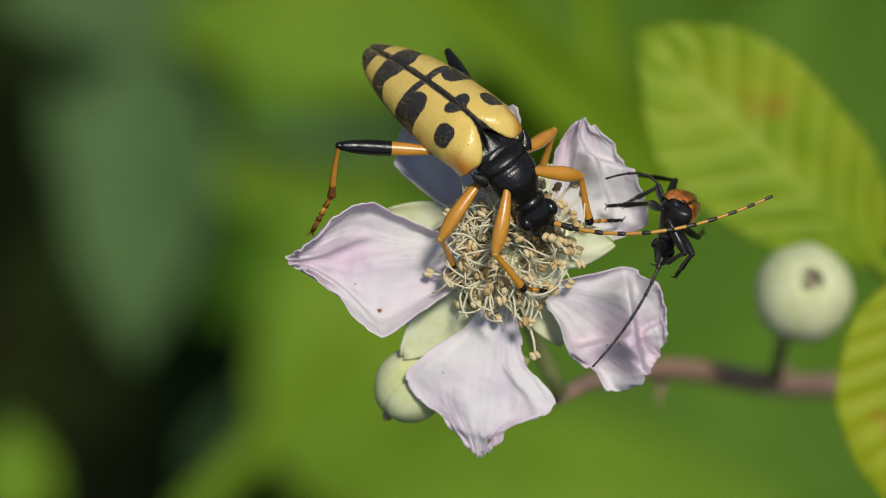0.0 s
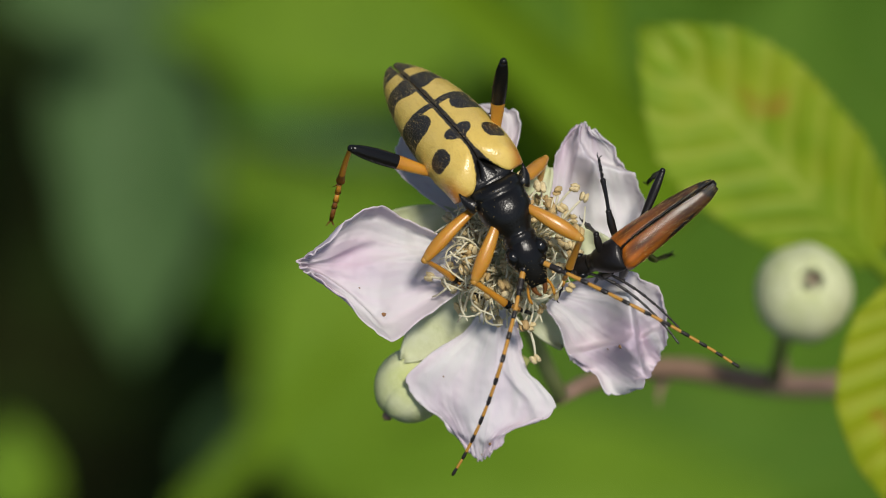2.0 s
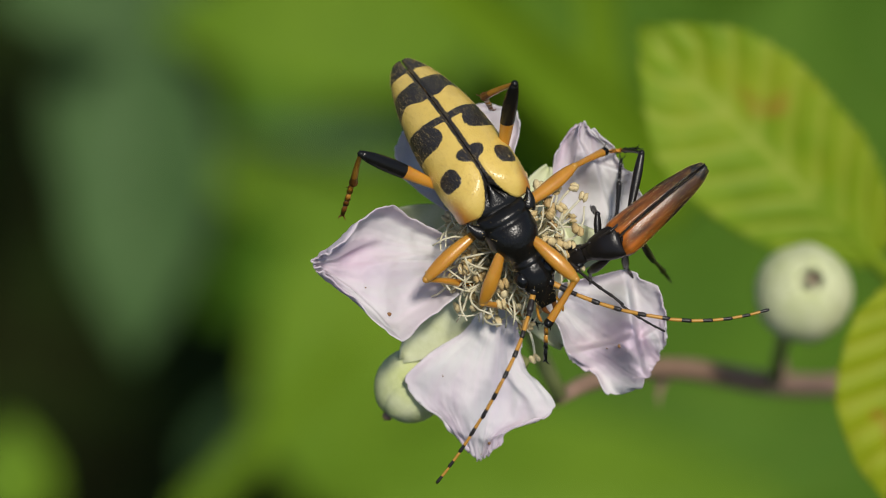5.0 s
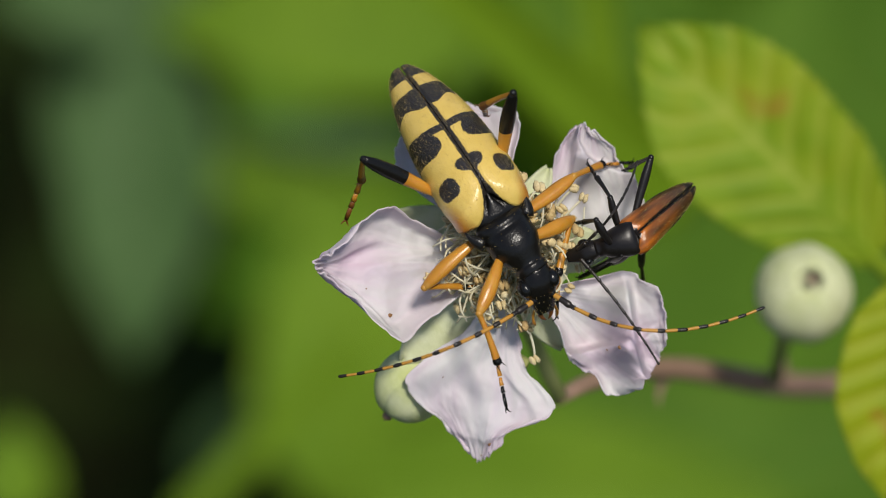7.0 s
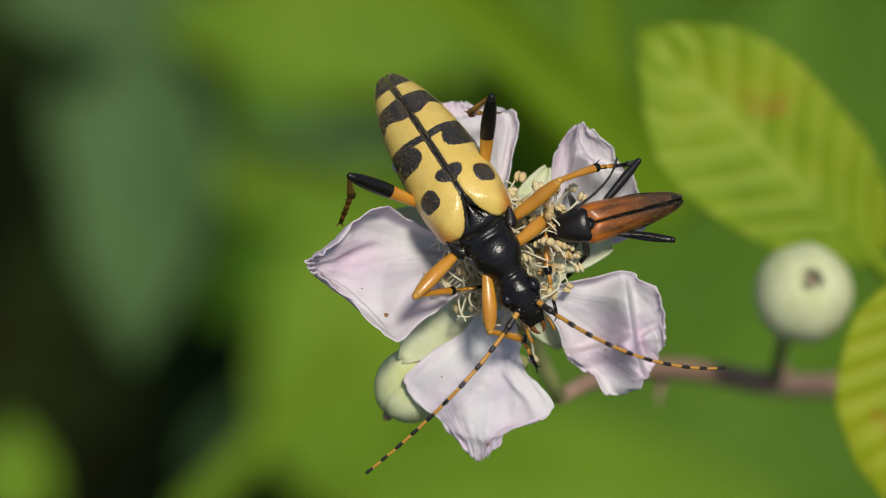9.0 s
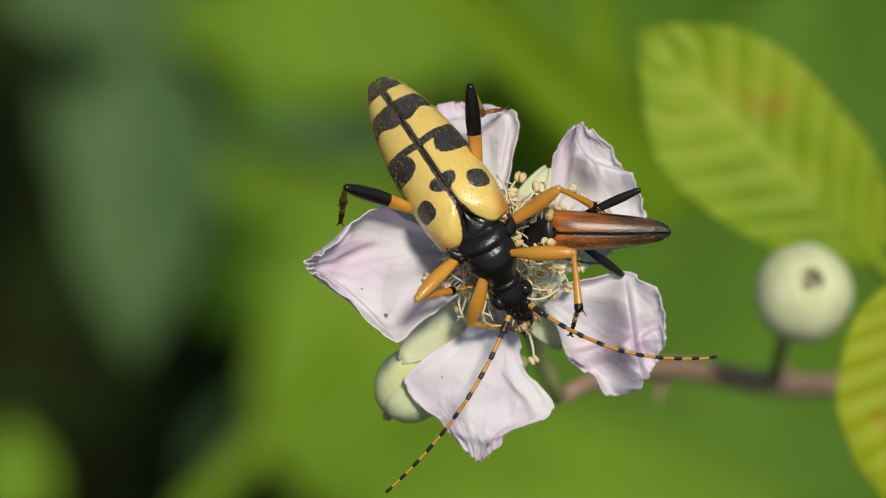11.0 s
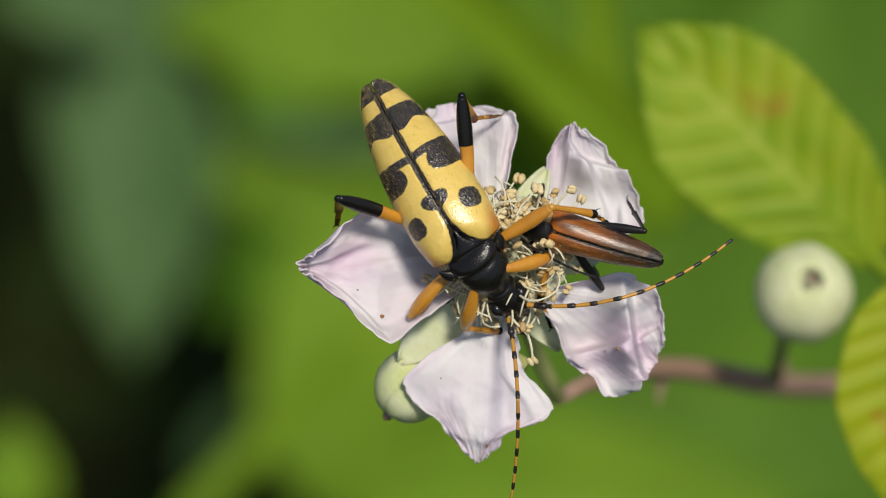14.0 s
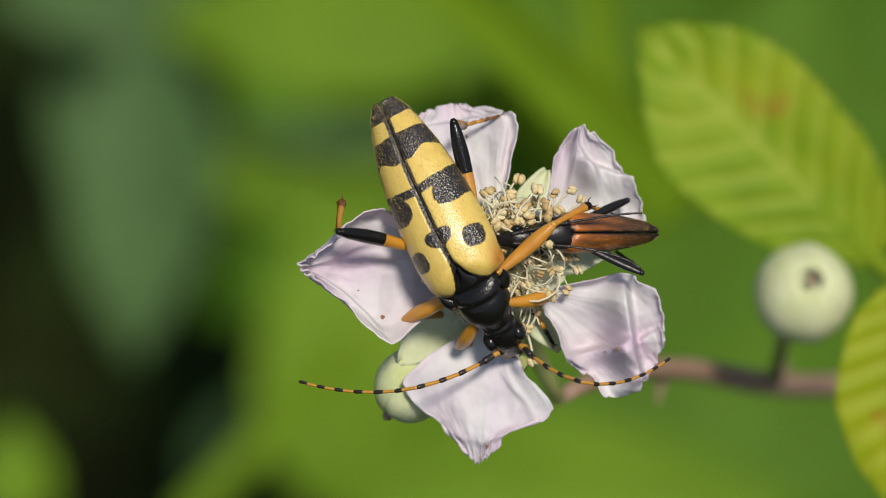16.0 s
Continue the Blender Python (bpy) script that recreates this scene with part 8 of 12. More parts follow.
    walk(LONGHORN["antenna_L10"], [(0, mm(11.84, 4.9, 1.12, 30.7, -9.1, 43.6)), (0.5, mm(9.06, 6.35, -1.26, 35.9, 4.1, 70.6)), (1, mm(12.49, 2.42, -2.29, 19.3, 18.7, 22)), (1.5, mm(12.27, 2.25, -2.93, 18.1, 23.7, 22.4)), (2, mm(12.28, 1.37, -3.4, 9.8, 30.8, 10.2)), (2.5, mm(11.92, 2.25, -3.54, 13.8, 33.1, 19.3)), (3, mm(9.73, 6.6, 2.57, 32.9, -22.4, 71.5)), (3.5, mm(10.34, 5.2, -2.74, 32.7, 18.8, 57.7)), (4, mm(12.47, 3.64, 1.63, 31, -15.1, 38.1)), (6.5, mm(11.28, 5.24, -0.97, 32.6, 2.6, 57.3)), (7, mm(10.45, 6.43, -0.43, 33.9, 1.8, 62.9)), (7.5, mm(7.12, 4.51, -5.3, 47.9, 46, 83.1)), (8, mm(10.17, 4.67, -3.55, 31.8, 26.1, 55.3)), (8.5, mm(9.98, 6.09, -1.78, 36.3, 8.2, 70.3)), (9, mm(9.77, 4.27, -4.41, 34.4, 33.1, 61)), (11.5, mm(9.12, 4.2, -5.04, 37.4, 40.9, 66.2)), (12, mm(8.17, 5.48, -4.5, 44.5, 33.4, 81.6)), (12.5, mm(11.55, 4.14, -2.78, 26.5, 21.9, 41.8)), (13, mm(9.8, 4.54, -4.4, 33.8, 35.3, 59.8)), (13.5, mm(8.35, 5.67, -3.97, 42.6, 27.3, 80.2)), (14, mm(11.66, 4.86, -1.45, 29.7, 10, 47.4)), (14.5, mm(6.19, 3.05, -6.23, 61.3, 51.2, 101.5)), (15, mm(9.76, 4.02, -4.91, 32.5, 41.2, 57.2)), (15.5, mm(8.12, 4.49, -5.46, 44.4, 45.6, 77.5)), (16, mm(5.32, 3.79, -6.14, 71, 47.3, 117.9))])
    walk(redtail, [(0, put(14.95, 2.55, 2.8, 10, -78, -163.1)), (0.5, put(14.34, 1.87, 2.8, 0, -66.1, -157.8)), (1, put(12.72, -0.07, 2.8, 25, -24.6, -143.7)), (1.5, put(13.33, 0.57, 2.8, 35, -23.9, -137)), (2, put(11.32, -0.25, 2.8, 25, 1.5, -142.8)), (2.5, put(11.14, -0.07, 2.8, 25, 3.7, -144.7)), (3, put(11.32, -0.07, 2.8, 20, 3.7, -142.1)), (3.5, put(11.54, 0.4, 2.8, 15, -9.9, -130.2)), (4, put(11.14, 0.11, 2.8, 20, 3.4, -132.8)), (6.5, put(11.68, 1.51, 2.8, 5, -38.7, -149.2)), (7, put(12.07, 0.75, 2.8, 5, -43.9, -141)), (7.5, put(11.86, 1.69, 2.8, 0, -53.2, -152.4)), (8, put(9.27, 2.12, 2.8, 0, -33.7, -170.3)), (8.5, put(9.38, 2.05, 2.8, 0, -32.3, -168.8)), (9, put(9.2, 1.58, 2.8, 0, -29.5, -165.2)), (11.5, put(6.72, 1.15, 2.8, -15, 3.1, 170)), (12, put(6.65, 1.33, 2.8, -15, 3, 163.2)), (12.5, put(6.5, 1.29, 2.8, -15, 3, 164)), (13, put(6.72, 1.33, 2.8, -15, 3, 164.1)), (13.5, put(6.72, 1.51, 2.8, -15, 3, 162.9)), (14, put(6.83, 1.33, 2.8, -15, 3.1, 162.9)), (14.5, put(7.4, 1.19, 2.8, -5, -7, 171.4)), (15, put(7.73, 1.33, 2.8, 0, -18.9, 170.7)), (15.5, put(7.8, 0.97, 2.8, 0, -29.1, 178.5)), (16, put(7.87, 1.04, 2.8, 0, -35.5, -179.8))])
    walk(REDTAIL["pronotum"], [(0, mm(0.1, 0, 0, 137.8, 43.8, 127.3)), (0.5, mm(0.1, 0, 0, -4.9, 56.4, -5.9)), (1, mm(0.1, 0, 0, -22.2, 27.3, -41.6)), (1.5, mm(0.1, 0, 0, -1.9, 3.5, -29.1)), (2, mm(0.1, 0, 0, -14.2, 24.2, -31.7)), (2.5, mm(0.1, 0, 0, -23.6, 34.9, -37.3)), (3, mm(0.1, 0, 0, -15.3, 29, -29.4)), (3.5, mm(0.1, 0, 0, -18.7, 32, -32.6)), (4, mm(0.1, 0, 0, -18.3, 27.6, -35.6)), (6.5, mm(0.1, 0, 0, -8.3, 30.7, -16)), (7, mm(0.1, 0, 0, -31.9, 47.7, -40)), (7.5, mm(0.1, 0, 0, -13.2, 43.1, -19)), (8, mm(0.1, 0, 0, -11.2, 49, -14.7)), (8.5, mm(0.1, 0, 0, -4.2, 50.3, -5.5)), (9, mm(0.1, 0, 0, -3.9, 50.4, -5)), (11.5, mm(0.1, 0, 0, 13.6, 36.6, 22)), (12, mm(0.1, 0, 0, 13, 33, 22.9)), (12.5, mm(0.1, 0, 0, 9.7, 36.9, 15.9)), (13, mm(0.1, 0, 0, 8.6, 32.7, 15.7)), (13.5, mm(0.1, 0, 0, 9.8, 30.8, 18.6)), (14, mm(0.1, 0, 0, 9.8, 30, 19.1)), (14.5, mm(0.1, 0, 0, 4.4, 26.9, 9.7)), (15, mm(0.1, 0, 0, 4.1, 28.5, 8.5)), (15.5, mm(0.1, 0, 0, 2.8, 24, 6.7)), (16, mm(0.1, 0, 0, 3.5, 29.2, 7.2))])
    walk(REDTAIL["femur_HR"], [(0, mm(-1.3, -0.6, -0.7, 176.9, -6.4, -164.4)), (0.5, mm(-1.3, -0.6, -0.7, 175.1, -23.9, -153.6)), (1, mm(-1.3, -0.6, -0.7, 177.7, -34.7, -160.8)), (1.5, mm(-1.3, -0.6, -0.7, 178.2, -38.6, -161.5)), (2, mm(-1.3, -0.6, -0.7, 175.1, -13.2, -152.7)), (2.5, mm(-1.3, -0.6, -0.7, 175, -11.4, -152.3)), (3, mm(-1.3, -0.6, -0.7, 174.2, -10.2, -147.5)), (3.5, mm(-1.3, -0.6, -0.7, 174.9, -17.8, -152.6)), (4, mm(-1.3, -0.6, -0.7, 174.5, -9.7, -148.8)), (6.5, mm(-1.3, -0.6, -0.7, 172, -16.9, -140.1)), (7, mm(-1.3, -0.6, -0.7, 167.5, -39.7, -136.9)), (7.5, mm(-1.3, -0.6, -0.7, 172.9, -15.1, -142.9)), (8, mm(-1.3, -0.6, -0.7, 174.9, 0.7, -147)), (8.5, mm(-1.3, -0.6, -0.7, 175, 1.6, -147.4)), (9, mm(-1.3, -0.6, -0.7, 174.6, -4.2, -147.2)), (11.5, mm(-1.3, -0.6, -0.7, 176, -8.7, -157.9)), (12, mm(-1.3, -0.6, -0.7, 176.1, 3.9, -165.7)), (12.5, mm(-1.3, -0.6, -0.7, 176, 4.3, -163.8)), (13, mm(-1.3, -0.6, -0.7, 176.6, -5.4, -162.9)), (13.5, mm(-1.3, -0.6, -0.7, 176.6, -5.8, -163.1)), (14, mm(-1.3, -0.6, -0.7, 177.4, -7.4, -167.4)), (14.5, mm(-1.3, -0.6, -0.7, 175.6, 9.6, -161.7)), (15, mm(-1.3, -0.6, -0.7, 176, 3.2, -162)), (15.5, mm(-1.3, -0.6, -0.7, 175.8, 0.4, -158.6)), (16, mm(-1.3, -0.6, -0.7, 175.9, 3.2, -161.1))])
    walk(REDTAIL["tibia_HR"], [(0, mm(4.6, 0, 0, 10.7, -35.2, -5.5)), (0.5, mm(4.6, 0, 0, -21.5, -76.2, 22.7)), (1, mm(4.6, 0, 0, 113, -55.8, -114)), (1.5, mm(4.6, 0, 0, 102.2, -53.2, -102.6)), (2, mm(4.6, 0, 0, 106.9, -57.1, -107.5)), (2.5, mm(4.6, 0, 0, 95, -52.7, -95)), (3, mm(4.6, 0, 0, 75.3, -52.1, -74.1)), (3.5, mm(4.6, 0, 0, 96, -57.2, -96.1)), (4, mm(4.6, 0, 0, 86.8, -47, -86.2)), (6.5, mm(4.6, 0, 0, 5.9, -82.3, -5.2)), (7, mm(4.6, 0, 0, 161.6, -72.2, -163)), (7.5, mm(4.6, 0, 0, -24.6, -72.2, 26)), (8, mm(4.6, 0, 0, -24.6, -77.5, 25.6)), (8.5, mm(4.6, 0, 0, -17.8, -78.7, 18.8)), (9, mm(4.6, 0, 0, -12.1, -83.9, 12.7)), (11.5, mm(4.6, 0, 0, -170.2, -56.5, 167.3)), (12, mm(4.6, 0, 0, 146.9, -76.3, -147.8)), (12.5, mm(4.6, 0, 0, 134.8, -79.2, -135.4)), (13, mm(4.6, 0, 0, 156.6, -68.4, -158.2)), (13.5, mm(4.6, 0, 0, 163.8, -68.5, -165.5)), (14, mm(4.6, 0, 0, 156.4, -64.5, -158.3)), (14.5, mm(4.6, 0, 0, -98.7, -83.7, 98.6)), (15, mm(4.6, 0, 0, -37.6, -83.9, 38)), (15.5, mm(4.6, 0, 0, -41.4, -79.9, 42.1)), (16, mm(4.6, 0, 0, -24.2, -69.8, 25.8))])
    walk(REDTAIL["tarsus_HR"], [(0, mm(7.2, -0.25, 1.85, 17.4, -38.7, -10.2)), (0.5, mm(5.3, 0.29, 3.11, -11.9, -82.8, 13.3)), (1, mm(3.87, -1.64, 2.65, 124.6, -48, -124.4)), (1.5, mm(4.18, -1.87, 2.56, 122, -45.2, -121.4)), (2, mm(4.08, -1.66, 2.69, 121.9, -52.6, -121.3)), (2.5, mm(4.43, -1.93, 2.55, 114.6, -48, -113.3)), (3, mm(5.14, -1.89, 2.53, 97.1, -50.6, -94.3)), (3.5, mm(4.42, -1.72, 2.69, 111.7, -50.8, -110.3)), (4, mm(4.74, -2.18, 2.34, 106.8, -41.7, -104.5)), (6.5, mm(5.03, -0.04, 3.17, 34.7, -83.3, -33.1)), (7, mm(3.67, -0.29, 3.05, 156.1, -64.7, -157.3)), (7.5, mm(5.48, 0.43, 3.05, -16.8, -76.2, 18.7)), (8, mm(5.22, 0.3, 3.12, -24.8, -81.8, 26.1)), (8.5, mm(5.19, 0.2, 3.14, -12.7, -83.1, 14)), (9, mm(4.93, 0.08, 3.18, 14.2, -87.2, -13.2)), (11.5, mm(2.88, 0.39, 2.67, -172.8, -53.2, 169.1)), (12, mm(3.96, -0.4, 3.11, 142.7, -72.7, -142.8)), (12.5, mm(4.17, -0.42, 3.14, 138.7, -73.5, -138.7)), (13, mm(3.51, -0.44, 2.98, 151.5, -65.3, -152.4)), (13.5, mm(3.47, -0.29, 2.98, 158.8, -65.8, -160)), (14, mm(3.32, -0.51, 2.89, 151.4, -60.7, -152.7)), (14.5, mm(4.55, 0.35, 3.18, -123, -81.9, 122.8)), (15, mm(4.87, 0.21, 3.18, -73.1, -85.8, 73.7)), (15.5, mm(5.02, 0.38, 3.15, -63.5, -82.6, 64.2)), (16, mm(5.59, 0.48, 3, -30.1, -73.4, 31.8))])
    walk(REDTAIL["femur_HL"], [(0, mm(-1.3, 0.6, -0.7, 167.9, -2.2, 160.8)), (0.5, mm(-1.3, 0.6, -0.7, 169.4, 11, 163)), (1, mm(-1.3, 0.6, -0.7, -126.8, 76.7, -131.9)), (1.5, mm(-1.3, 0.6, -0.7, -98.7, 61.8, -94.8)), (2, mm(-1.3, 0.6, -0.7, -99.2, 77.1, -104.2)), (2.5, mm(-1.3, 0.6, -0.7, -152.2, 69.2, -155.9)), (3, mm(-1.3, 0.6, -0.7, -176.8, 83.4, 171.9)), (3.5, mm(-1.3, 0.6, -0.7, -173.1, 69.1, 179.3)), (4, mm(-1.3, 0.6, -0.7, 85.3, 84.9, 70)), (6.5, mm(-1.3, 0.6, -0.7, 158.8, 60.9, 143.9)), (7, mm(-1.3, 0.6, -0.7, 168.9, 57.8, 157.6)), (7.5, mm(-1.3, 0.6, -0.7, 168.1, -9.7, 164.5)), (8, mm(-1.3, 0.6, -0.7, 168.4, -11.3, 166.6)), (8.5, mm(-1.3, 0.6, -0.7, 166.2, -50.1, 153.6)), (9, mm(-1.3, 0.6, -0.7, 166.1, -30.3, 153.9)), (11.5, mm(-1.3, 0.6, -0.7, 158.8, 26, 138.1)), (12, mm(-1.3, 0.6, -0.7, 158.3, 28.2, 137.8)), (12.5, mm(-1.3, 0.6, -0.7, 159.1, 26.9, 139)), (13, mm(-1.3, 0.6, -0.7, 157.3, 28.5, 135.8)), (13.5, mm(-1.3, 0.6, -0.7, 158, 25.8, 136.4)), (14, mm(-1.3, 0.6, -0.7, 157.1, 26.8, 134.9)), (14.5, mm(-1.3, 0.6, -0.7, 163.3, 21.6, 147.4)), (15, mm(-1.3, 0.6, -0.7, 164.8, 3.6, 149.3)), (15.5, mm(-1.3, 0.6, -0.7, 166, -27.9, 147.2)), (16, mm(-1.3, 0.6, -0.7, 166.3, -34.4, 148.7))])
    walk(REDTAIL["tibia_HL"], [(0, mm(4.6, 0, 0, 17.6, -0.8, -22.2)), (0.5, mm(4.6, 0, 0, 9.7, -30.4, -10.6)), (1, mm(4.6, 0, 0, 13.6, 18.1, -7.6)), (1.5, mm(4.6, 0, 0, 6.4, 4.3, 5.1)), (2, mm(4.6, 0, 0, 12.2, 8.7, -7.2)), (2.5, mm(4.6, 0, 0, 8.3, -4.2, -2.5)), (3, mm(4.6, 0, 0, 1.6, -25, 3.4)), (3.5, mm(4.6, 0, 0, -11.1, -49.7, 14.3)), (4, mm(4.6, 0, 0, 7.1, -12.3, -2.7)), (6.5, mm(4.6, 0, 0, 11.8, 8.3, -6.5)), (7, mm(4.6, 0, 0, 7.6, 3.8, 2)), (7.5, mm(4.6, 0, 0, 20.7, -45.5, -27.4)), (8, mm(4.6, 0, 0, 58.8, -72.2, -69.6)), (8.5, mm(4.6, 0, 0, 128.8, -44.2, -151.6)), (9, mm(4.6, 0, 0, 101.7, -60, -119.8)), (11.5, mm(4.6, 0, 0, 25.2, -71.6, -32.1)), (12, mm(4.6, 0, 0, 25.9, -68.1, -33.2)), (12.5, mm(4.6, 0, 0, 27.6, -69.3, -35)), (13, mm(4.6, 0, 0, 26.6, -67, -34)), (13.5, mm(4.6, 0, 0, 29.5, -69.7, -37.2)), (14, mm(4.6, 0, 0, 33.2, -69, -41.4)), (14.5, mm(4.6, 0, 0, 50.1, -68.6, -60.8)), (15, mm(4.6, 0, 0, 83.9, -63.1, -100.1)), (15.5, mm(4.6, 0, 0, 97.7, -47.9, -121)), (16, mm(4.6, 0, 0, 94.1, -48.5, -117.1))])
    walk(REDTAIL["tarsus_HL"], [(0, mm(7.56, -1.21, 0.04, 18.9, 0.2, -22.3)), (0.5, mm(7.31, -0.51, 1.62, 9.1, -34.9, -9.2)), (1, mm(7.61, -0.4, -0.99, 13.9, 18.2, -6.6)), (1.5, mm(7.78, 0.28, -0.24, 5, 0.6, 6.4)), (2, mm(7.74, -0.4, -0.49, 12.9, 10.9, -6.6)), (2.5, mm(7.79, -0.14, 0.23, 8.1, -1.2, -0.4)), (3, mm(7.5, 0.17, 1.35, -1.4, -27.3, 7.8)), (3.5, mm(6.61, 0.51, 2.44, -23.4, -57.9, 26.9)), (4, mm(7.72, -0.15, 0.68, 5.3, -13.4, 1)), (6.5, mm(7.75, -0.36, -0.46, 11.1, 7.3, -3.7)), (7, mm(7.79, 0.11, -0.21, 5.9, 1.9, 5.2)), (7.5, mm(6.59, -1.03, 2.28, 22.1, -46.7, -27.8)), (8, mm(4.94, -0.92, 3.05, 70.7, -73.6, -80.5)), (8.5, mm(2.58, -1.09, 2.23, 134.7, -41.2, -155.6)), (9, mm(3.8, -1.39, 2.77, 113, -56.8, -130.1)), (11.5, mm(5.45, -0.54, 3.04, 34.3, -74.2, -41)), (12, mm(5.6, -0.65, 2.97, 34.1, -70.3, -41.1)), (12.5, mm(5.53, -0.65, 2.99, 36.6, -71.3, -43.7)), (13, mm(5.64, -0.7, 2.95, 34.5, -69.3, -41.6)), (13.5, mm(5.48, -0.67, 3, 38.7, -71.9, -46)), (14, mm(5.46, -0.76, 2.99, 43.5, -71.1, -51.5)), (14.5, mm(5.17, -1.02, 2.98, 61.9, -70.1, -72.1)), (15, mm(4.35, -1.43, 2.85, 95.8, -61.9, -111.1)), (15.5, mm(3.49, -1.84, 2.38, 110.6, -40.5, -134.3)), (16, mm(3.63, -1.89, 2.4, 112.6, -38.7, -137))])
    walk(REDTAIL["femur_MR"], [(0, mm(-0.1, -0.6, -0.7, -135.2, 3.3, -150.8)), (0.5, mm(-0.1, -0.6, -0.7, -126.8, 5.8, -132.9)), (1, mm(-0.1, -0.6, -0.7, -115.3, -54.7, -109.3)), (1.5, mm(-0.1, -0.6, -0.7, -116.2, -41.1, -120)), (2, mm(-0.1, -0.6, -0.7, -115.4, -46.5, -117.4)), (2.5, mm(-0.1, -0.6, -0.7, -115.2, 31.6, -108.9)), (3, mm(-0.1, -0.6, -0.7, -115.6, 19.8, -109.6)), (3.5, mm(-0.1, -0.6, -0.7, -115.5, -51.4, -106.2)), (3.75, mm(-0.1, -0.6, -0.7, -114.9, -11.3, -107.7)), (4, mm(-0.1, -0.6, -0.7, -115.3, 28.8, -109)), (6.5, mm(-0.1, -0.6, -0.7, -147.9, 50.8, -151.4)), (6.75, mm(-0.1, -0.6, -0.7, -116.1, 11.6, -110.5)), (7, mm(-0.1, -0.6, -0.7, -112.5, -35.3, -88.3)), (7.5, mm(-0.1, -0.6, -0.7, -131, 13.5, -138.3)), (8, mm(-0.1, -0.6, -0.7, -121.1, 61.2, -116.2)), (8.5, mm(-0.1, -0.6, -0.7, -141, 61.3, -140.3)), (9, mm(-0.1, -0.6, -0.7, -127.8, 53.2, -125.3)), (11.5, mm(-0.1, -0.6, -0.7, -9.3, 68, 5.1)), (12, mm(-0.1, -0.6, -0.7, 4, 66.2, 18.1)), (12.5, mm(-0.1, -0.6, -0.7, 3.7, 69.9, 16.6)), (13, mm(-0.1, -0.6, -0.7, 2.8, 65.1, 17.4)), (13.5, mm(-0.1, -0.6, -0.7, -6.2, 68.3, 7.9)), (14, mm(-0.1, -0.6, -0.7, 1.5, 62, 17.2)), (14.5, mm(-0.1, -0.6, -0.7, -40.2, 72.1, -27)), (15, mm(-0.1, -0.6, -0.7, -61.3, 77.6, -51.1)), (15.5, mm(-0.1, -0.6, -0.7, -110.8, 68.1, -103.9)), (16, mm(-0.1, -0.6, -0.7, -141, 71.2, -138.2))])
    walk(REDTAIL["tibia_MR"], [(0, mm(2.7, 0, 0, 1.1, -14.1, 47.6)), (0.5, mm(2.7, 0, 0, -11, -32.2, 69.7)), (1, mm(2.7, 0, 0, 5.1, -6.5, 64.5)), (1.5, mm(2.7, 0, 0, 2.7, -6.5, 27.5)), (2, mm(2.7, 0, 0, -4.2, -25.5, 54.2)), (2.25, mm(2.7, 0, 0, 1.3, 4.1, 5.2)), (2.5, mm(2.7, 0, 0, -18.9, 27.1, -48.3)), (3, mm(2.7, 0, 0, 3.5, 12.2, 15.9)), (3.5, mm(2.7, 0, 0, 18.8, 11.1, 79.5)), (3.75, mm(2.7, 0, 0, 11.6, 26.7, 36.1)), (4, mm(2.7, 0, 0, -6.8, 32.4, -14.2)), (6.5, mm(2.7, 0, 0, -8.6, 15.5, -32.9)), (6.75, mm(2.7, 0, 0, 5.7, 23.6, 20.3)), (7, mm(2.7, 0, 0, 21.2, 17.5, 74.1)), (7.5, mm(2.7, 0, 0, 3.3, -4.2, 29.8)), (8, mm(2.7, 0, 0, 3.2, 15.2, 13.8)), (8.5, mm(2.7, 0, 0, 0.5, 6.4, 0.4)), (9, mm(2.7, 0, 0, 3.3, 6.7, 17.4)), (11.5, mm(2.7, 0, 0, -8, 23.3, -23)), (12, mm(2.7, 0, 0, -9, 20.2, -28.9)), (12.5, mm(2.7, 0, 0, -7.7, 17.1, -27.9)), (13, mm(2.7, 0, 0, -9.5, 22.1, -28.7)), (13.5, mm(2.7, 0, 0, -4.8, 16.8, -17.6)), (14, mm(2.7, 0, 0, -10.4, 24.6, -28.9)), (14.5, mm(2.7, 0, 0, -8, 23, -23.1)), (15, mm(2.7, 0, 0, -9.9, 23.9, -28.3)), (15.5, mm(2.7, 0, 0, -0.3, 20.2, 0.6)), (16, mm(2.7, 0, 0, 2.3, 4.4, 12))])
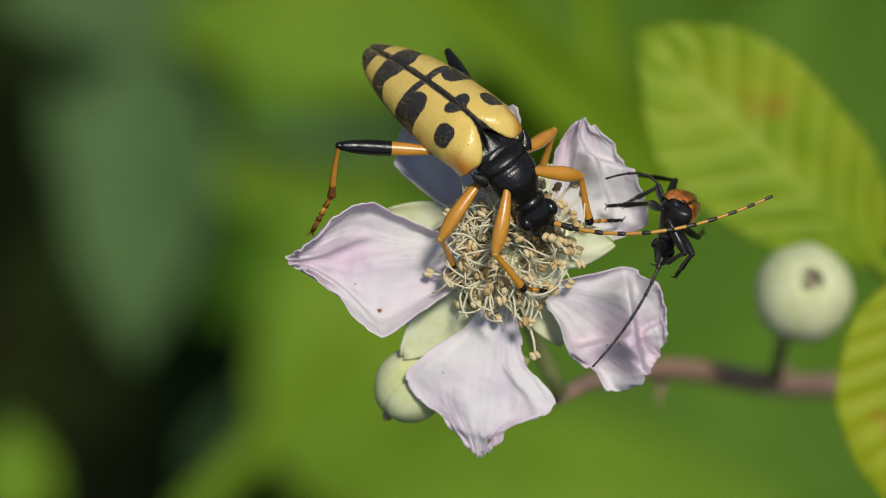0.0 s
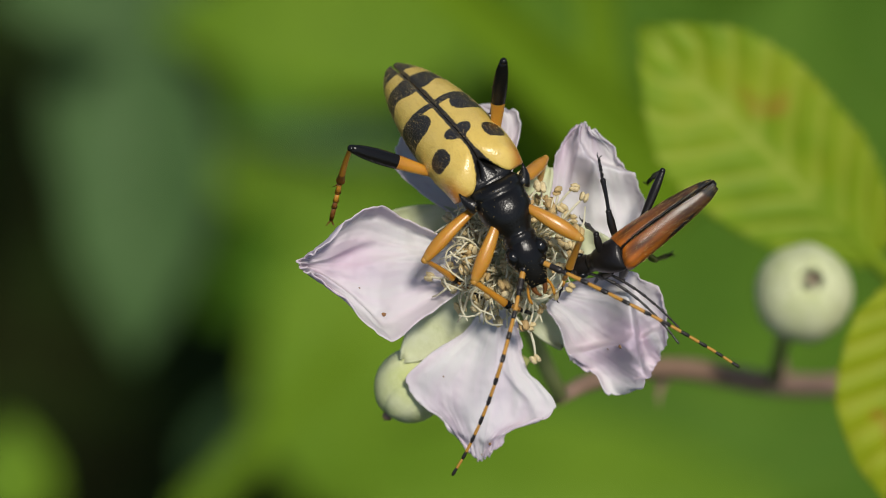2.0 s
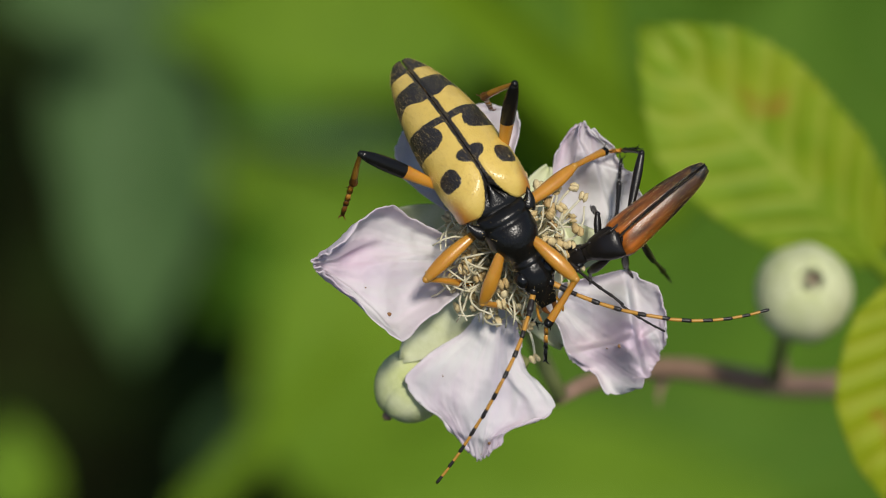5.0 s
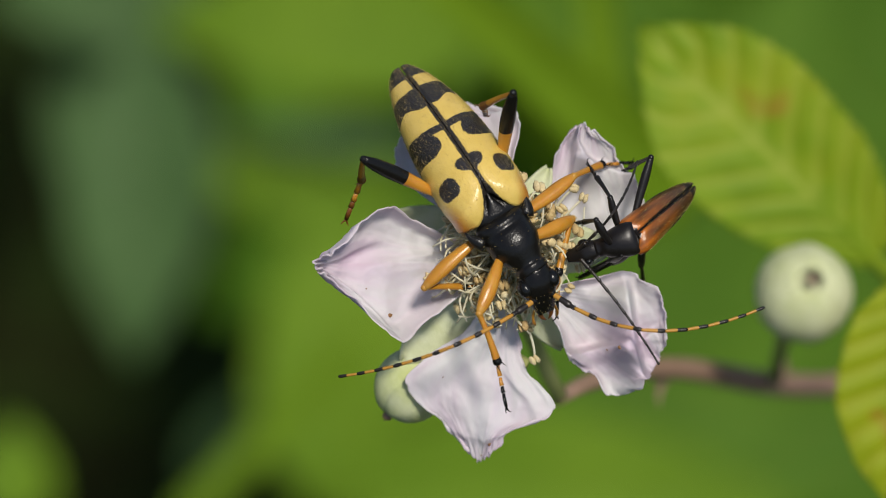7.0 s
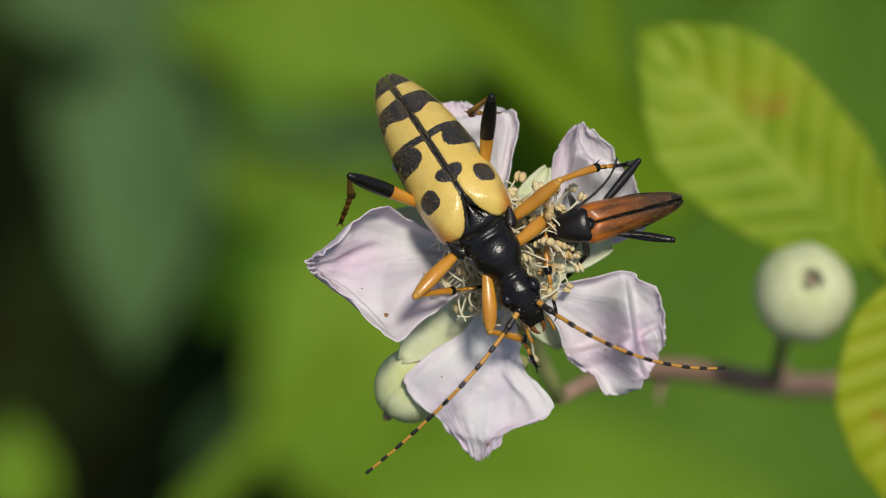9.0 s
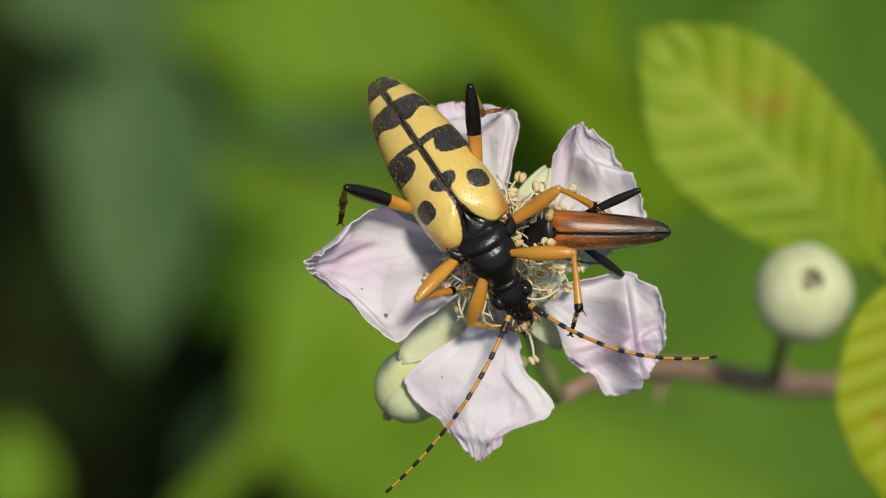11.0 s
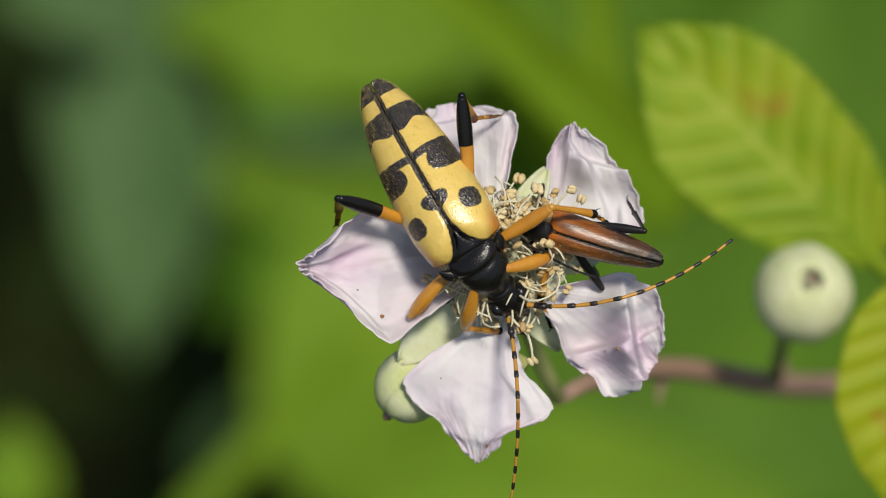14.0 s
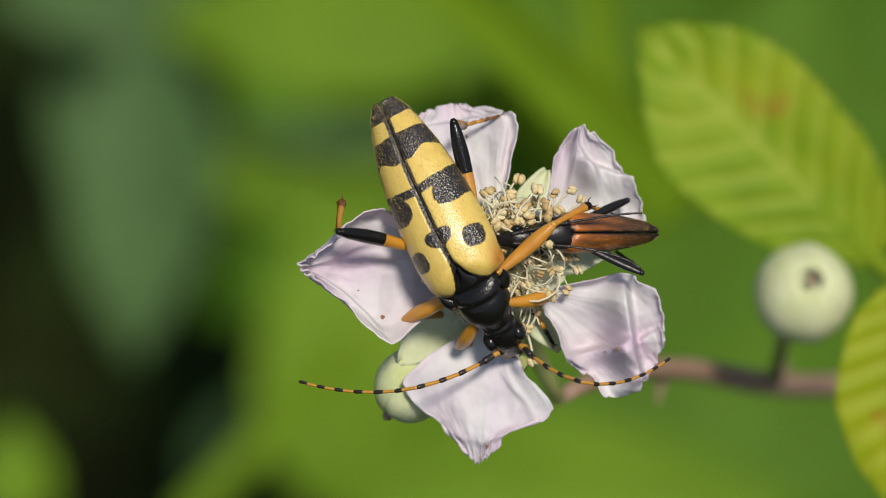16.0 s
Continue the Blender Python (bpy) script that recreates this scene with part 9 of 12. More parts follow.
    walk(REDTAIL["tarsus_MR"], [(0, mm(4.27, 1.72, 0.59, 0.5, -15.3, 48.6)), (0.5, mm(3.41, 1.9, 1.28, -13.7, -35, 71.4)), (1, mm(3.73, 2.15, 0.27, 4.9, -6.4, 62.4)), (1.5, mm(4.81, 1.1, 0.27, 2.2, -10.7, 44.3)), (2, mm(3.97, 1.76, 1.03, -3.5, -24.3, 51.5)), (2.25, mm(4.04, 0.08, -0.03, 1.1, 4.9, 3.9)), (2.5, mm(4.12, -1.59, -1.09, -19.1, 27.3, -48.7)), (3, mm(4.96, 0.64, -0.51, 3.3, 14, 14.5)), (3.5, mm(3.13, 2.32, -0.46, 18.9, 12.1, 77.3)), (3.75, mm(3.9, 0.91, -0.87, 11.4, 30.3, 33)), (4, mm(4.67, -0.5, -1.28, -10.6, 37, -20.9)), (6.5, mm(4.64, -1.26, -0.64, -9.2, 15.7, -35)), (6.75, mm(3.98, 0.47, -0.68, 5.2, 23.3, 18.6)), (7, mm(3.33, 2.2, -0.72, 20.3, 16.9, 72.5)), (7.5, mm(4.78, 1.19, 0.17, 3.1, -4.7, 29.3)), (8, mm(4.95, 0.55, -0.63, 3.1, 15, 13.3)), (8.5, mm(5.08, 0.02, -0.27, 0.3, 6.2, -0.2)), (9, mm(4.97, 0.71, -0.28, 3.2, 6.6, 17)), (11.5, mm(4.73, -0.86, -0.95, -8.5, 23.4, -24.7)), (12, mm(4.67, -1.09, -0.83, -9.5, 20.1, -30.6)), (12.5, mm(4.73, -1.07, -0.71, -8.2, 17.1, -29.6)), (13, mm(4.65, -1.07, -0.9, -10, 22, -30.5)), (13.5, mm(4.89, -0.69, -0.7, -5.2, 16.8, -18.9)), (14, mm(4.61, -1.06, -1, -10.9, 24.4, -30.7)), (14.5, mm(4.73, -0.87, -0.94, -8.4, 22.9, -24.8)), (15, mm(4.63, -1.04, -0.97, -10.4, 23.5, -29.9)), (15.5, mm(4.95, 0.03, -0.83, -0.5, 20.1, -0.2)), (16, mm(5.04, 0.5, -0.19, 2.3, 3.7, 12))])
    walk(REDTAIL["femur_ML"], [(0, mm(-0.1, 0.6, -0.7, 82.4, -7.9, 62.8)), (0.25, mm(-0.1, 0.6, -0.7, 100.2, 15.7, 93.5)), (0.5, mm(-0.1, 0.6, -0.7, 130.1, 24.7, 133.6)), (1, mm(-0.1, 0.6, -0.7, -129.9, 69.1, -127.8)), (1.5, mm(-0.1, 0.6, -0.7, -88, 60.7, -87.6)), (2, mm(-0.1, 0.6, -0.7, -27.1, 64.8, -32.3)), (2.5, mm(-0.1, 0.6, -0.7, -12.8, 67.2, -18.5)), (3, mm(-0.1, 0.6, -0.7, 5.9, 70.2, 0.1)), (3.5, mm(-0.1, 0.6, -0.7, 3.4, 73.4, -1.7)), (4, mm(-0.1, 0.6, -0.7, -2, 70.1, -7.7)), (6.5, mm(-0.1, 0.6, -0.7, 128.6, 57.8, 128.8)), (7, mm(-0.1, 0.6, -0.7, -141.9, 78.2, -141.2)), (7.5, mm(-0.1, 0.6, -0.7, 135.6, 57.2, 136.8)), (8, mm(-0.1, 0.6, -0.7, 129.2, 44.6, 130.6)), (8.5, mm(-0.1, 0.6, -0.7, 128.1, 49.7, 128.9)), (9, mm(-0.1, 0.6, -0.7, 129.1, 52.1, 129.8)), (11.5, mm(-0.1, 0.6, -0.7, 95.4, 52.2, 90.9)), (12, mm(-0.1, 0.6, -0.7, 103.9, 49, 100.5)), (12.5, mm(-0.1, 0.6, -0.7, 107.1, 50, 104.3)), (13, mm(-0.1, 0.6, -0.7, 101.2, 48.7, 97.4)), (13.5, mm(-0.1, 0.6, -0.7, 102.1, 48.9, 98.5)), (14, mm(-0.1, 0.6, -0.7, 99.2, 48.4, 95)), (14.5, mm(-0.1, 0.6, -0.7, 116.6, 57, 115.3)), (15, mm(-0.1, 0.6, -0.7, 135.2, 49.4, 137.2)), (15.5, mm(-0.1, 0.6, -0.7, 139.5, 50.3, 141.9)), (16, mm(-0.1, 0.6, -0.7, 143.3, 50.6, 146.3))])
    walk(REDTAIL["tibia_ML"], [(0, mm(2.7, 0, 0, -94.6, 62, -127.1)), (0.25, mm(2.7, 0, 0, -22.6, 38.7, -64.8)), (0.5, mm(2.7, 0, 0, 1.9, -3.9, -53.8)), (1, mm(2.7, 0, 0, 1.1, -12.2, -14.5)), (1.5, mm(2.7, 0, 0, 0, -0.1, 15.4)), (2, mm(2.7, 0, 0, 2.8, 18.3, 12.1)), (2.5, mm(2.7, 0, 0, 2.6, 21.4, 8.7)), (3, mm(2.7, 0, 0, 3.7, 13.3, 26.4)), (3.5, mm(2.7, 0, 0, 3.3, 17.5, 16.1)), (4, mm(2.7, 0, 0, 4.4, 17.7, 22.8)), (6.5, mm(2.7, 0, 0, 0, -3.4, -3.9)), (7, mm(2.7, 0, 0, 0.1, 5.1, -3.8)), (7.5, mm(2.7, 0, 0, 3.3, -21.8, -21.8)), (8, mm(2.7, 0, 0, 1, -34.9, -8.2)), (8.5, mm(2.7, 0, 0, -0.1, -21, -4.1)), (9, mm(2.7, 0, 0, -1.2, -37.3, -1.5)), (11.5, mm(2.7, 0, 0, 0.1, 6.2, -3.9)), (12, mm(2.7, 0, 0, 0, 1.7, -7.4)), (12.5, mm(2.7, 0, 0, 0, -0.6, -5.6)), (13, mm(2.7, 0, 0, -0.1, 3.4, -8)), (13.5, mm(2.7, 0, 0, 0, 1.7, -4.5)), (14, mm(2.7, 0, 0, -0.1, 5.2, -8.8)), (14.5, mm(2.7, 0, 0, -0.6, 5.5, -18.6)), (15, mm(2.7, 0, 0, 0.2, -1.7, -15.1)), (15.5, mm(2.7, 0, 0, 0.8, -18.6, -9.4)), (16, mm(2.7, 0, 0, 0, -23.2, -4.8))])
    walk(REDTAIL["tarsus_ML"], [(0, mm(2.02, -0.9, -2.12, -92.3, 61.6, -125.2)), (0.25, mm(3.07, -1.42, -0.98, -21.9, 37.4, -65)), (0.5, mm(4.11, -1.93, 0.16, 2.9, -5.3, -54.7)), (1, mm(4.97, -0.59, 0.51, 1.4, -13.2, -15)), (1.5, mm(5.01, 0.64, 0, -0.3, -1.2, 16.1)), (2, mm(4.93, 0.48, -0.75, 2.7, 18.2, 13)), (2.5, mm(4.91, 0.34, -0.88, 2.6, 21.5, 9.8)), (3, mm(4.79, 1.04, -0.55, 3.6, 13, 28.3)), (3.5, mm(4.9, 0.64, -0.72, 3.2, 17, 17.3)), (4, mm(4.81, 0.89, -0.73, 4.4, 17.6, 24.5)), (6.5, mm(5.09, -0.16, 0.14, 0, -4.4, -3.1)), (7, mm(5.09, -0.16, -0.21, 0.1, 3.9, -4.1)), (7.5, mm(4.77, -0.83, 0.89, 4, -24.3, -22)), (8, mm(4.65, -0.28, 1.37, 0.9, -36.7, -6.8)), (8.5, mm(4.94, -0.16, 0.86, -0.2, -22.2, -3)), (9, mm(4.61, -0.05, 1.45, -1.6, -39.2, 0.2)), (11.5, mm(5.08, -0.16, -0.26, 0.1, 6.6, -3.1)), (12, mm(5.08, -0.31, -0.07, 0, 2.2, -6.7)), (12.5, mm(5.09, -0.23, 0.03, 0.1, -0.2, -4.9)), (13, mm(5.07, -0.33, -0.14, 0, 3.9, -7.3)), (13.5, mm(5.09, -0.19, -0.07, 0.1, 2.2, -3.7)), (14, mm(5.06, -0.37, -0.22, -0.1, 5.7, -8.2)), (14.5, mm(4.96, -0.76, -0.23, -0.6, 6, -18.4)), (15, mm(5.02, -0.62, 0.07, 0.3, -1.5, -14.6)), (15.5, mm(4.94, -0.37, 0.77, 0.9, -19.4, -8.8)), (16, mm(4.9, -0.19, 0.94, 0, -24.3, -4.2))])
    walk(REDTAIL["femur_FR"], [(0, mm(1.2, -0.4, -0.7, -143.4, 22.5, -159.2)), (0.25, mm(1.2, -0.4, -0.7, -111.8, 28.2, -110.1)), (0.5, mm(1.2, -0.4, -0.7, -86.8, 11.1, -66.1)), (1, mm(1.2, -0.4, -0.7, -110.2, -32.4, -115.2)), (1.5, mm(1.2, -0.4, -0.7, -102.7, -29.9, -81.9)), (2, mm(1.2, -0.4, -0.7, -106.9, -54.6, -119.6)), (2.25, mm(1.2, -0.4, -0.7, -111.9, -11.9, -114.3)), (2.5, mm(1.2, -0.4, -0.7, -113.4, 30.9, -112.2)), (2.75, mm(1.2, -0.4, -0.7, -113.3, -11.1, -117.8)), (3, mm(1.2, -0.4, -0.7, -107.1, -52.8, -127)), (3.25, mm(1.2, -0.4, -0.7, -114.9, -8.3, -120.8)), (3.5, mm(1.2, -0.4, -0.7, -119, 36.4, -120)), (3.75, mm(1.2, -0.4, -0.7, -116.4, -7.6, -124.3)), (4, mm(1.2, -0.4, -0.7, -107.6, -51.1, -134)), (5.25, mm(1.2, -0.4, -0.7, -118.2, 2.4, -125)), (6.5, mm(1.2, -0.4, -0.7, -124.4, 56.5, -124.4)), (6.75, mm(1.2, -0.4, -0.7, -99.9, 15.8, -90.1)), (7, mm(1.2, -0.4, -0.7, -99.8, -28.9, -71.3)), (7.25, mm(1.2, -0.4, -0.7, -101.6, 11.5, -92.5)), (7.5, mm(1.2, -0.4, -0.7, -124.5, 47.2, -125.9)), (8, mm(1.2, -0.4, -0.7, -119.3, 56.4, -118.2)), (8.5, mm(1.2, -0.4, -0.7, -127.9, 61.1, -127.9)), (9, mm(1.2, -0.4, -0.7, -127, 54.7, -128)), (11.5, mm(1.2, -0.4, -0.7, 7.7, 75.2, 16.3)), (12, mm(1.2, -0.4, -0.7, 20.9, 72.6, 29.6)), (12.5, mm(1.2, -0.4, -0.7, 21.1, 76.9, 28.6)), (13, mm(1.2, -0.4, -0.7, 17.5, 71.5, 26.8)), (13.5, mm(1.2, -0.4, -0.7, 18.9, 70.7, 28.3)), (14, mm(1.2, -0.4, -0.7, 16.2, 68, 26.5)), (14.5, mm(1.2, -0.4, -0.7, -47.2, 71.5, -37.2)), (15, mm(1.2, -0.4, -0.7, -78, 76.9, -71.6)), (15.5, mm(1.2, -0.4, -0.7, -113.4, 68.7, -110.3)), (16, mm(1.2, -0.4, -0.7, -131.9, 70, -131.2))])
    walk(REDTAIL["tibia_FR"], [(0, mm(2.3, 0, 0, 0.2, -27, 13.9)), (0.25, mm(2.3, 0, 0, 0.9, 11.8, 44.8)), (0.5, mm(2.3, 0, 0, 27.8, 42.8, 88.7)), (0.75, mm(2.3, 0, 0, 1.8, 12, 54.9)), (1, mm(2.3, 0, 0, -5.1, -25.6, 34.6)), (1.5, mm(2.3, 0, 0, 0.2, -5.2, 1.3)), (1.75, mm(2.3, 0, 0, -9.8, -30.8, 47)), (2, mm(2.3, 0, 0, -41.7, -38.6, 108.1)), (2.25, mm(2.3, 0, 0, -8.9, -34.7, 41.7)), (2.5, mm(2.3, 0, 0, 2.3, -10.3, -9.2)), (2.75, mm(2.3, 0, 0, -12.2, -39.1, 47.5)), (3, mm(2.3, 0, 0, -53, -38.3, 124.1)), (3.25, mm(2.3, 0, 0, -16.7, -35.9, 61.7)), (3.5, mm(2.3, 0, 0, -0.6, -11, 15)), (3.75, mm(2.3, 0, 0, -15.6, -34, 60.9)), (4, mm(2.3, 0, 0, -48.5, -37, 120.3)), (5.25, mm(2.3, 0, 0, -11.4, -25.5, 58)), (6.5, mm(2.3, 0, 0, -1.2, 6.4, 13.9)), (6.75, mm(2.3, 0, 0, 5, 18.6, 61.1)), (7, mm(2.3, 0, 0, 19, 22, 111.8)), (7.25, mm(2.3, 0, 0, 7.6, 23.4, 64.1)), (7.5, mm(2.3, 0, 0, -1.2, 16.7, 17.8)), (8, mm(2.3, 0, 0, -1, 8.5, 20.6)), (8.5, mm(2.3, 0, 0, -1.2, 5.8, 13.8)), (9, mm(2.3, 0, 0, -0.8, -2.3, 12.3)), (11.5, mm(2.3, 0, 0, -0.8, 1.5, 0.1)), (12, mm(2.3, 0, 0, -0.8, 1.8, -3.2)), (12.5, mm(2.3, 0, 0, -0.2, -2, -1.5)), (13, mm(2.3, 0, 0, -1.1, 3.4, -2.9)), (13.5, mm(2.3, 0, 0, -1.2, 3.7, -3.4)), (14, mm(2.3, 0, 0, -1.7, 6.5, -3.5)), (14.5, mm(2.3, 0, 0, -1.6, 8.3, 7.3)), (15, mm(2.3, 0, 0, -1.2, 4.2, 3.6)), (15.5, mm(2.3, 0, 0, -0.9, 1, 8.3)), (16, mm(2.3, 0, 0, -0.6, -0.6, 5.8))])
    walk(REDTAIL["tarsus_FR"], [(0, mm(4.12, 0.45, 0.95, 0.8, -28.5, 14.1)), (0.25, mm(3.23, 0.99, -0.24, 0.2, 10.2, 45.3)), (0.5, mm(2.33, 1.54, -1.43, 25.2, 42.1, 88)), (0.75, mm(3.1, 1.31, -0.26, 1.2, 8.6, 70.4)), (1, mm(3.86, 1.08, 0.91, -14.3, -28, 66.4)), (1.5, mm(4.39, 0.05, 0.19, -1.1, 4.4, 38.1)), (2, mm(1.79, 1.56, 1.31, -40.1, -38.9, 107.5)), (2.25, mm(3.06, 0.61, 0.84, -7.7, -34.3, 40.7)), (2.5, mm(4.34, -0.33, 0.37, 2.4, -9.7, -10.3)), (2.75, mm(2.86, 0.52, 0.84, -10.8, -38.7, 46.6)), (3, mm(1.38, 1.37, 1.3, -51.2, -38.6, 123.8)), (3.25, mm(2.83, 0.95, 0.85, -15.5, -35.7, 61.3)), (3.5, mm(4.29, 0.54, 0.4, -0.4, -10.9, 14.5)), (3.75, mm(2.87, 0.99, 0.83, -14.5, -33.7, 60.4)), (4, mm(1.45, 1.45, 1.26, -46.6, -37.2, 119.9)), (5.25, mm(2.89, 0.98, 0.51, -10.8, -25.4, 58)), (6.5, mm(4.33, 0.5, -0.24, -1.5, 6, 13.7)), (6.75, mm(2.95, 1.15, -0.51, 4, 17.8, 60.9)), (7, mm(1.58, 1.81, -0.79, 17.1, 21.6, 111.4)), (7.25, mm(2.9, 1.21, -0.69, 6.4, 22.7, 63.8)), (7.5, mm(4.22, 0.61, -0.6, -1.8, 16.2, 17.5)), (8, mm(4.24, 0.73, -0.31, -1.3, 8.2, 20.4)), (8.5, mm(4.33, 0.5, -0.21, -1.4, 5.5, 13.6)), (9, mm(4.35, 0.45, 0.08, -0.8, -2.7, 11.9)), (11.5, mm(4.4, 0, -0.06, -0.9, 1.3, -0.3)), (12, mm(4.4, -0.12, -0.07, -0.9, 1.5, -3.5)), (12.5, mm(4.4, -0.06, 0.07, -0.1, -2.3, -1.8)), (13, mm(4.39, -0.1, -0.12, -1.3, 3.1, -3.2)), (13.5, mm(4.39, -0.13, -0.14, -1.3, 3.4, -3.7)), (14, mm(4.38, -0.13, -0.24, -2, 6.3, -3.8)), (14.5, mm(4.36, 0.26, -0.3, -1.9, 7.9, 6.9)), (15, mm(4.39, 0.13, -0.15, -1.4, 3.6, 3.3)), (15.5, mm(4.38, 0.3, -0.04, -0.9, 0.4, 8)), (16, mm(4.39, 0.21, 0.02, -0.6, -1.3, 5.5))])
    walk(REDTAIL["femur_FL"], [(0, mm(1.2, 0.4, -0.7, 98.3, 0.5, 90.3)), (0.5, mm(1.2, 0.4, -0.7, 58.8, 9.3, 40.1)), (0.75, mm(1.2, 0.4, -0.7, 23.2, 53.4, 14.1)), (1, mm(1.2, 0.4, -0.7, -69.6, 51.2, -70.9)), (1.5, mm(1.2, 0.4, -0.7, -30.2, -2.8, -44.5)), (2, mm(1.2, 0.4, -0.7, -49.4, 53, -53.3)), (2.5, mm(1.2, 0.4, -0.7, -30.6, 63.9, -35.3)), (3, mm(1.2, 0.4, -0.7, -33.5, 65.4, -37.8)), (3.5, mm(1.2, 0.4, -0.7, -33.9, 54.4, -39.4)), (4, mm(1.2, 0.4, -0.7, -30.8, 48.1, -37.4)), (6.5, mm(1.2, 0.4, -0.7, 172.7, 78.4, 173.3)), (7, mm(1.2, 0.4, -0.7, -165.2, 60.7, -160.7)), (7.5, mm(1.2, 0.4, -0.7, 165.4, 66.6, 167.8)), (8, mm(1.2, 0.4, -0.7, 136.9, 33.1, 141.3)), (8.5, mm(1.2, 0.4, -0.7, 139, 34.3, 143.6)), (9, mm(1.2, 0.4, -0.7, 153.6, 46.5, 158.6)), (11.5, mm(1.2, 0.4, -0.7, 106.5, 46.8, 104.1)), (12, mm(1.2, 0.4, -0.7, 112.8, 37.9, 111.6)), (12.5, mm(1.2, 0.4, -0.7, 116.2, 38.9, 115.6)), (13, mm(1.2, 0.4, -0.7, 110.4, 38.4, 108.6)), (13.5, mm(1.2, 0.4, -0.7, 106.4, 37.8, 103.7)), (14, mm(1.2, 0.4, -0.7, 108.3, 37.9, 106)), (14.5, mm(1.2, 0.4, -0.7, 111.5, 46.5, 109.9)), (15, mm(1.2, 0.4, -0.7, 124.4, 40.6, 125.4)), (15.5, mm(1.2, 0.4, -0.7, 124.9, 46.1, 125.7)), (16, mm(1.2, 0.4, -0.7, 136.9, 50.1, 139.2))])
    walk(REDTAIL["tibia_FL"], [(0, mm(2.3, 0, 0, -39.3, 39.1, -88.2)), (0.5, mm(2.3, 0, 0, -78.3, 49.7, -123.2)), (0.75, mm(2.3, 0, 0, -23.6, 50.2, -50.6)), (1, mm(2.3, 0, 0, -0.9, 20.9, -7.3)), (1.5, mm(2.3, 0, 0, -26.6, 46.9, -58.4)), (2, mm(2.3, 0, 0, 0.9, 5.9, 8.8)), (2.5, mm(2.3, 0, 0, -1.1, -2.1, -3.2)), (3, mm(2.3, 0, 0, 2.9, 12.3, 13.9)), (3.5, mm(2.3, 0, 0, 13.8, 33, 30.6)), (4, mm(2.3, 0, 0, 12.5, 29.8, 30.3)), (6.5, mm(2.3, 0, 0, -0.6, 7.8, -3.8)), (7, mm(2.3, 0, 0, -2.4, -21.2, -1.5)), (7.5, mm(2.3, 0, 0, -0.5, -1.5, 5.8)), (8, mm(2.3, 0, 0, -1.3, -30.2, -10.8)), (8.5, mm(2.3, 0, 0, -1.9, -29.7, -7.9)), (9, mm(2.3, 0, 0, -9, -38.3, 16.6)), (11.5, mm(2.3, 0, 0, -1, 15.9, -7.5)), (12, mm(2.3, 0, 0, -2.7, 9.7, -17.5)), (12.5, mm(2.3, 0, 0, -2.2, 6.9, -14.8)), (13, mm(2.3, 0, 0, -2.9, 11.9, -17.4)), (13.5, mm(2.3, 0, 0, -3, 17, -16.7)), (14, mm(2.3, 0, 0, -3.4, 14, -19.2)), (14.5, mm(2.3, 0, 0, -3.4, 13.1, -19.9)), (15, mm(2.3, 0, 0, -2, 0.4, -16.2)), (15.5, mm(2.3, 0, 0, -1.6, -7.1, -17.4)), (16, mm(2.3, 0, 0, -1.5, -11.9, -8.8))])
    walk(REDTAIL["tarsus_FL"], [(0, mm(2.35, -1.63, -1.33, -44.6, 37.6, -98.1)), (0.5, mm(1.56, -1.14, -1.6, -76.7, 49.4, -121.9)), (0.75, mm(2.9, -0.69, -1.18, -23.4, 49.4, -50.6)), (1, mm(4.25, -0.25, -0.75, -1, 20.4, -7.8)), (1.5, mm(3.05, -1.22, -1.53, -26.2, 46, -58.4)), (2, mm(4.36, 0.32, -0.22, 0.8, 5.5, 8.9)), (2.5, mm(4.4, -0.12, 0.08, -1.1, -2.7, -3)), (3, mm(4.29, 0.49, -0.45, 2.9, 12.1, 14.4)), (3.5, mm(3.82, 0.9, -1.14, 13.9, 32.7, 31.3)), (4, mm(3.87, 0.92, -1.04, 12.6, 29.7, 31)), (6.5, mm(4.38, -0.14, -0.29, -0.7, 7.2, -3.8)), (7, mm(4.26, -0.05, 0.76, -2.4, -22.4, -1.9)), (7.5, mm(4.39, 0.21, 0.06, -0.6, -2.5, 6)), (8, mm(4.08, -0.34, 1.06, -1.3, -30.9, -10)), (8.5, mm(4.11, -0.25, 1.04, -1.9, -30.4, -7.1)), (9, mm(3.88, 0.47, 1.3, -9.5, -39.1, 17.9)), (11.5, mm(4.3, -0.27, -0.58, -0.9, 16.8, -7)), (12, mm(4.27, -0.62, -0.35, -2.7, 10.6, -17)), (12.5, mm(4.32, -0.53, -0.25, -2.1, 7.7, -14.3)), (13, mm(4.26, -0.61, -0.43, -2.8, 12.8, -16.9)), (13.5, mm(4.22, -0.58, -0.61, -3, 17.9, -16.1)), (14, mm(4.22, -0.67, -0.51, -3.3, 14.9, -18.7)), (14.5, mm(4.22, -0.7, -0.48, -3.4, 13.7, -19.4)), (15, mm(4.32, -0.59, -0.02, -1.9, 0.6, -15.5)), (15.5, mm(4.29, -0.62, 0.26, -1.5, -7.5, -17)), (16, mm(4.33, -0.31, 0.43, -1.5, -12.5, -8.3))])
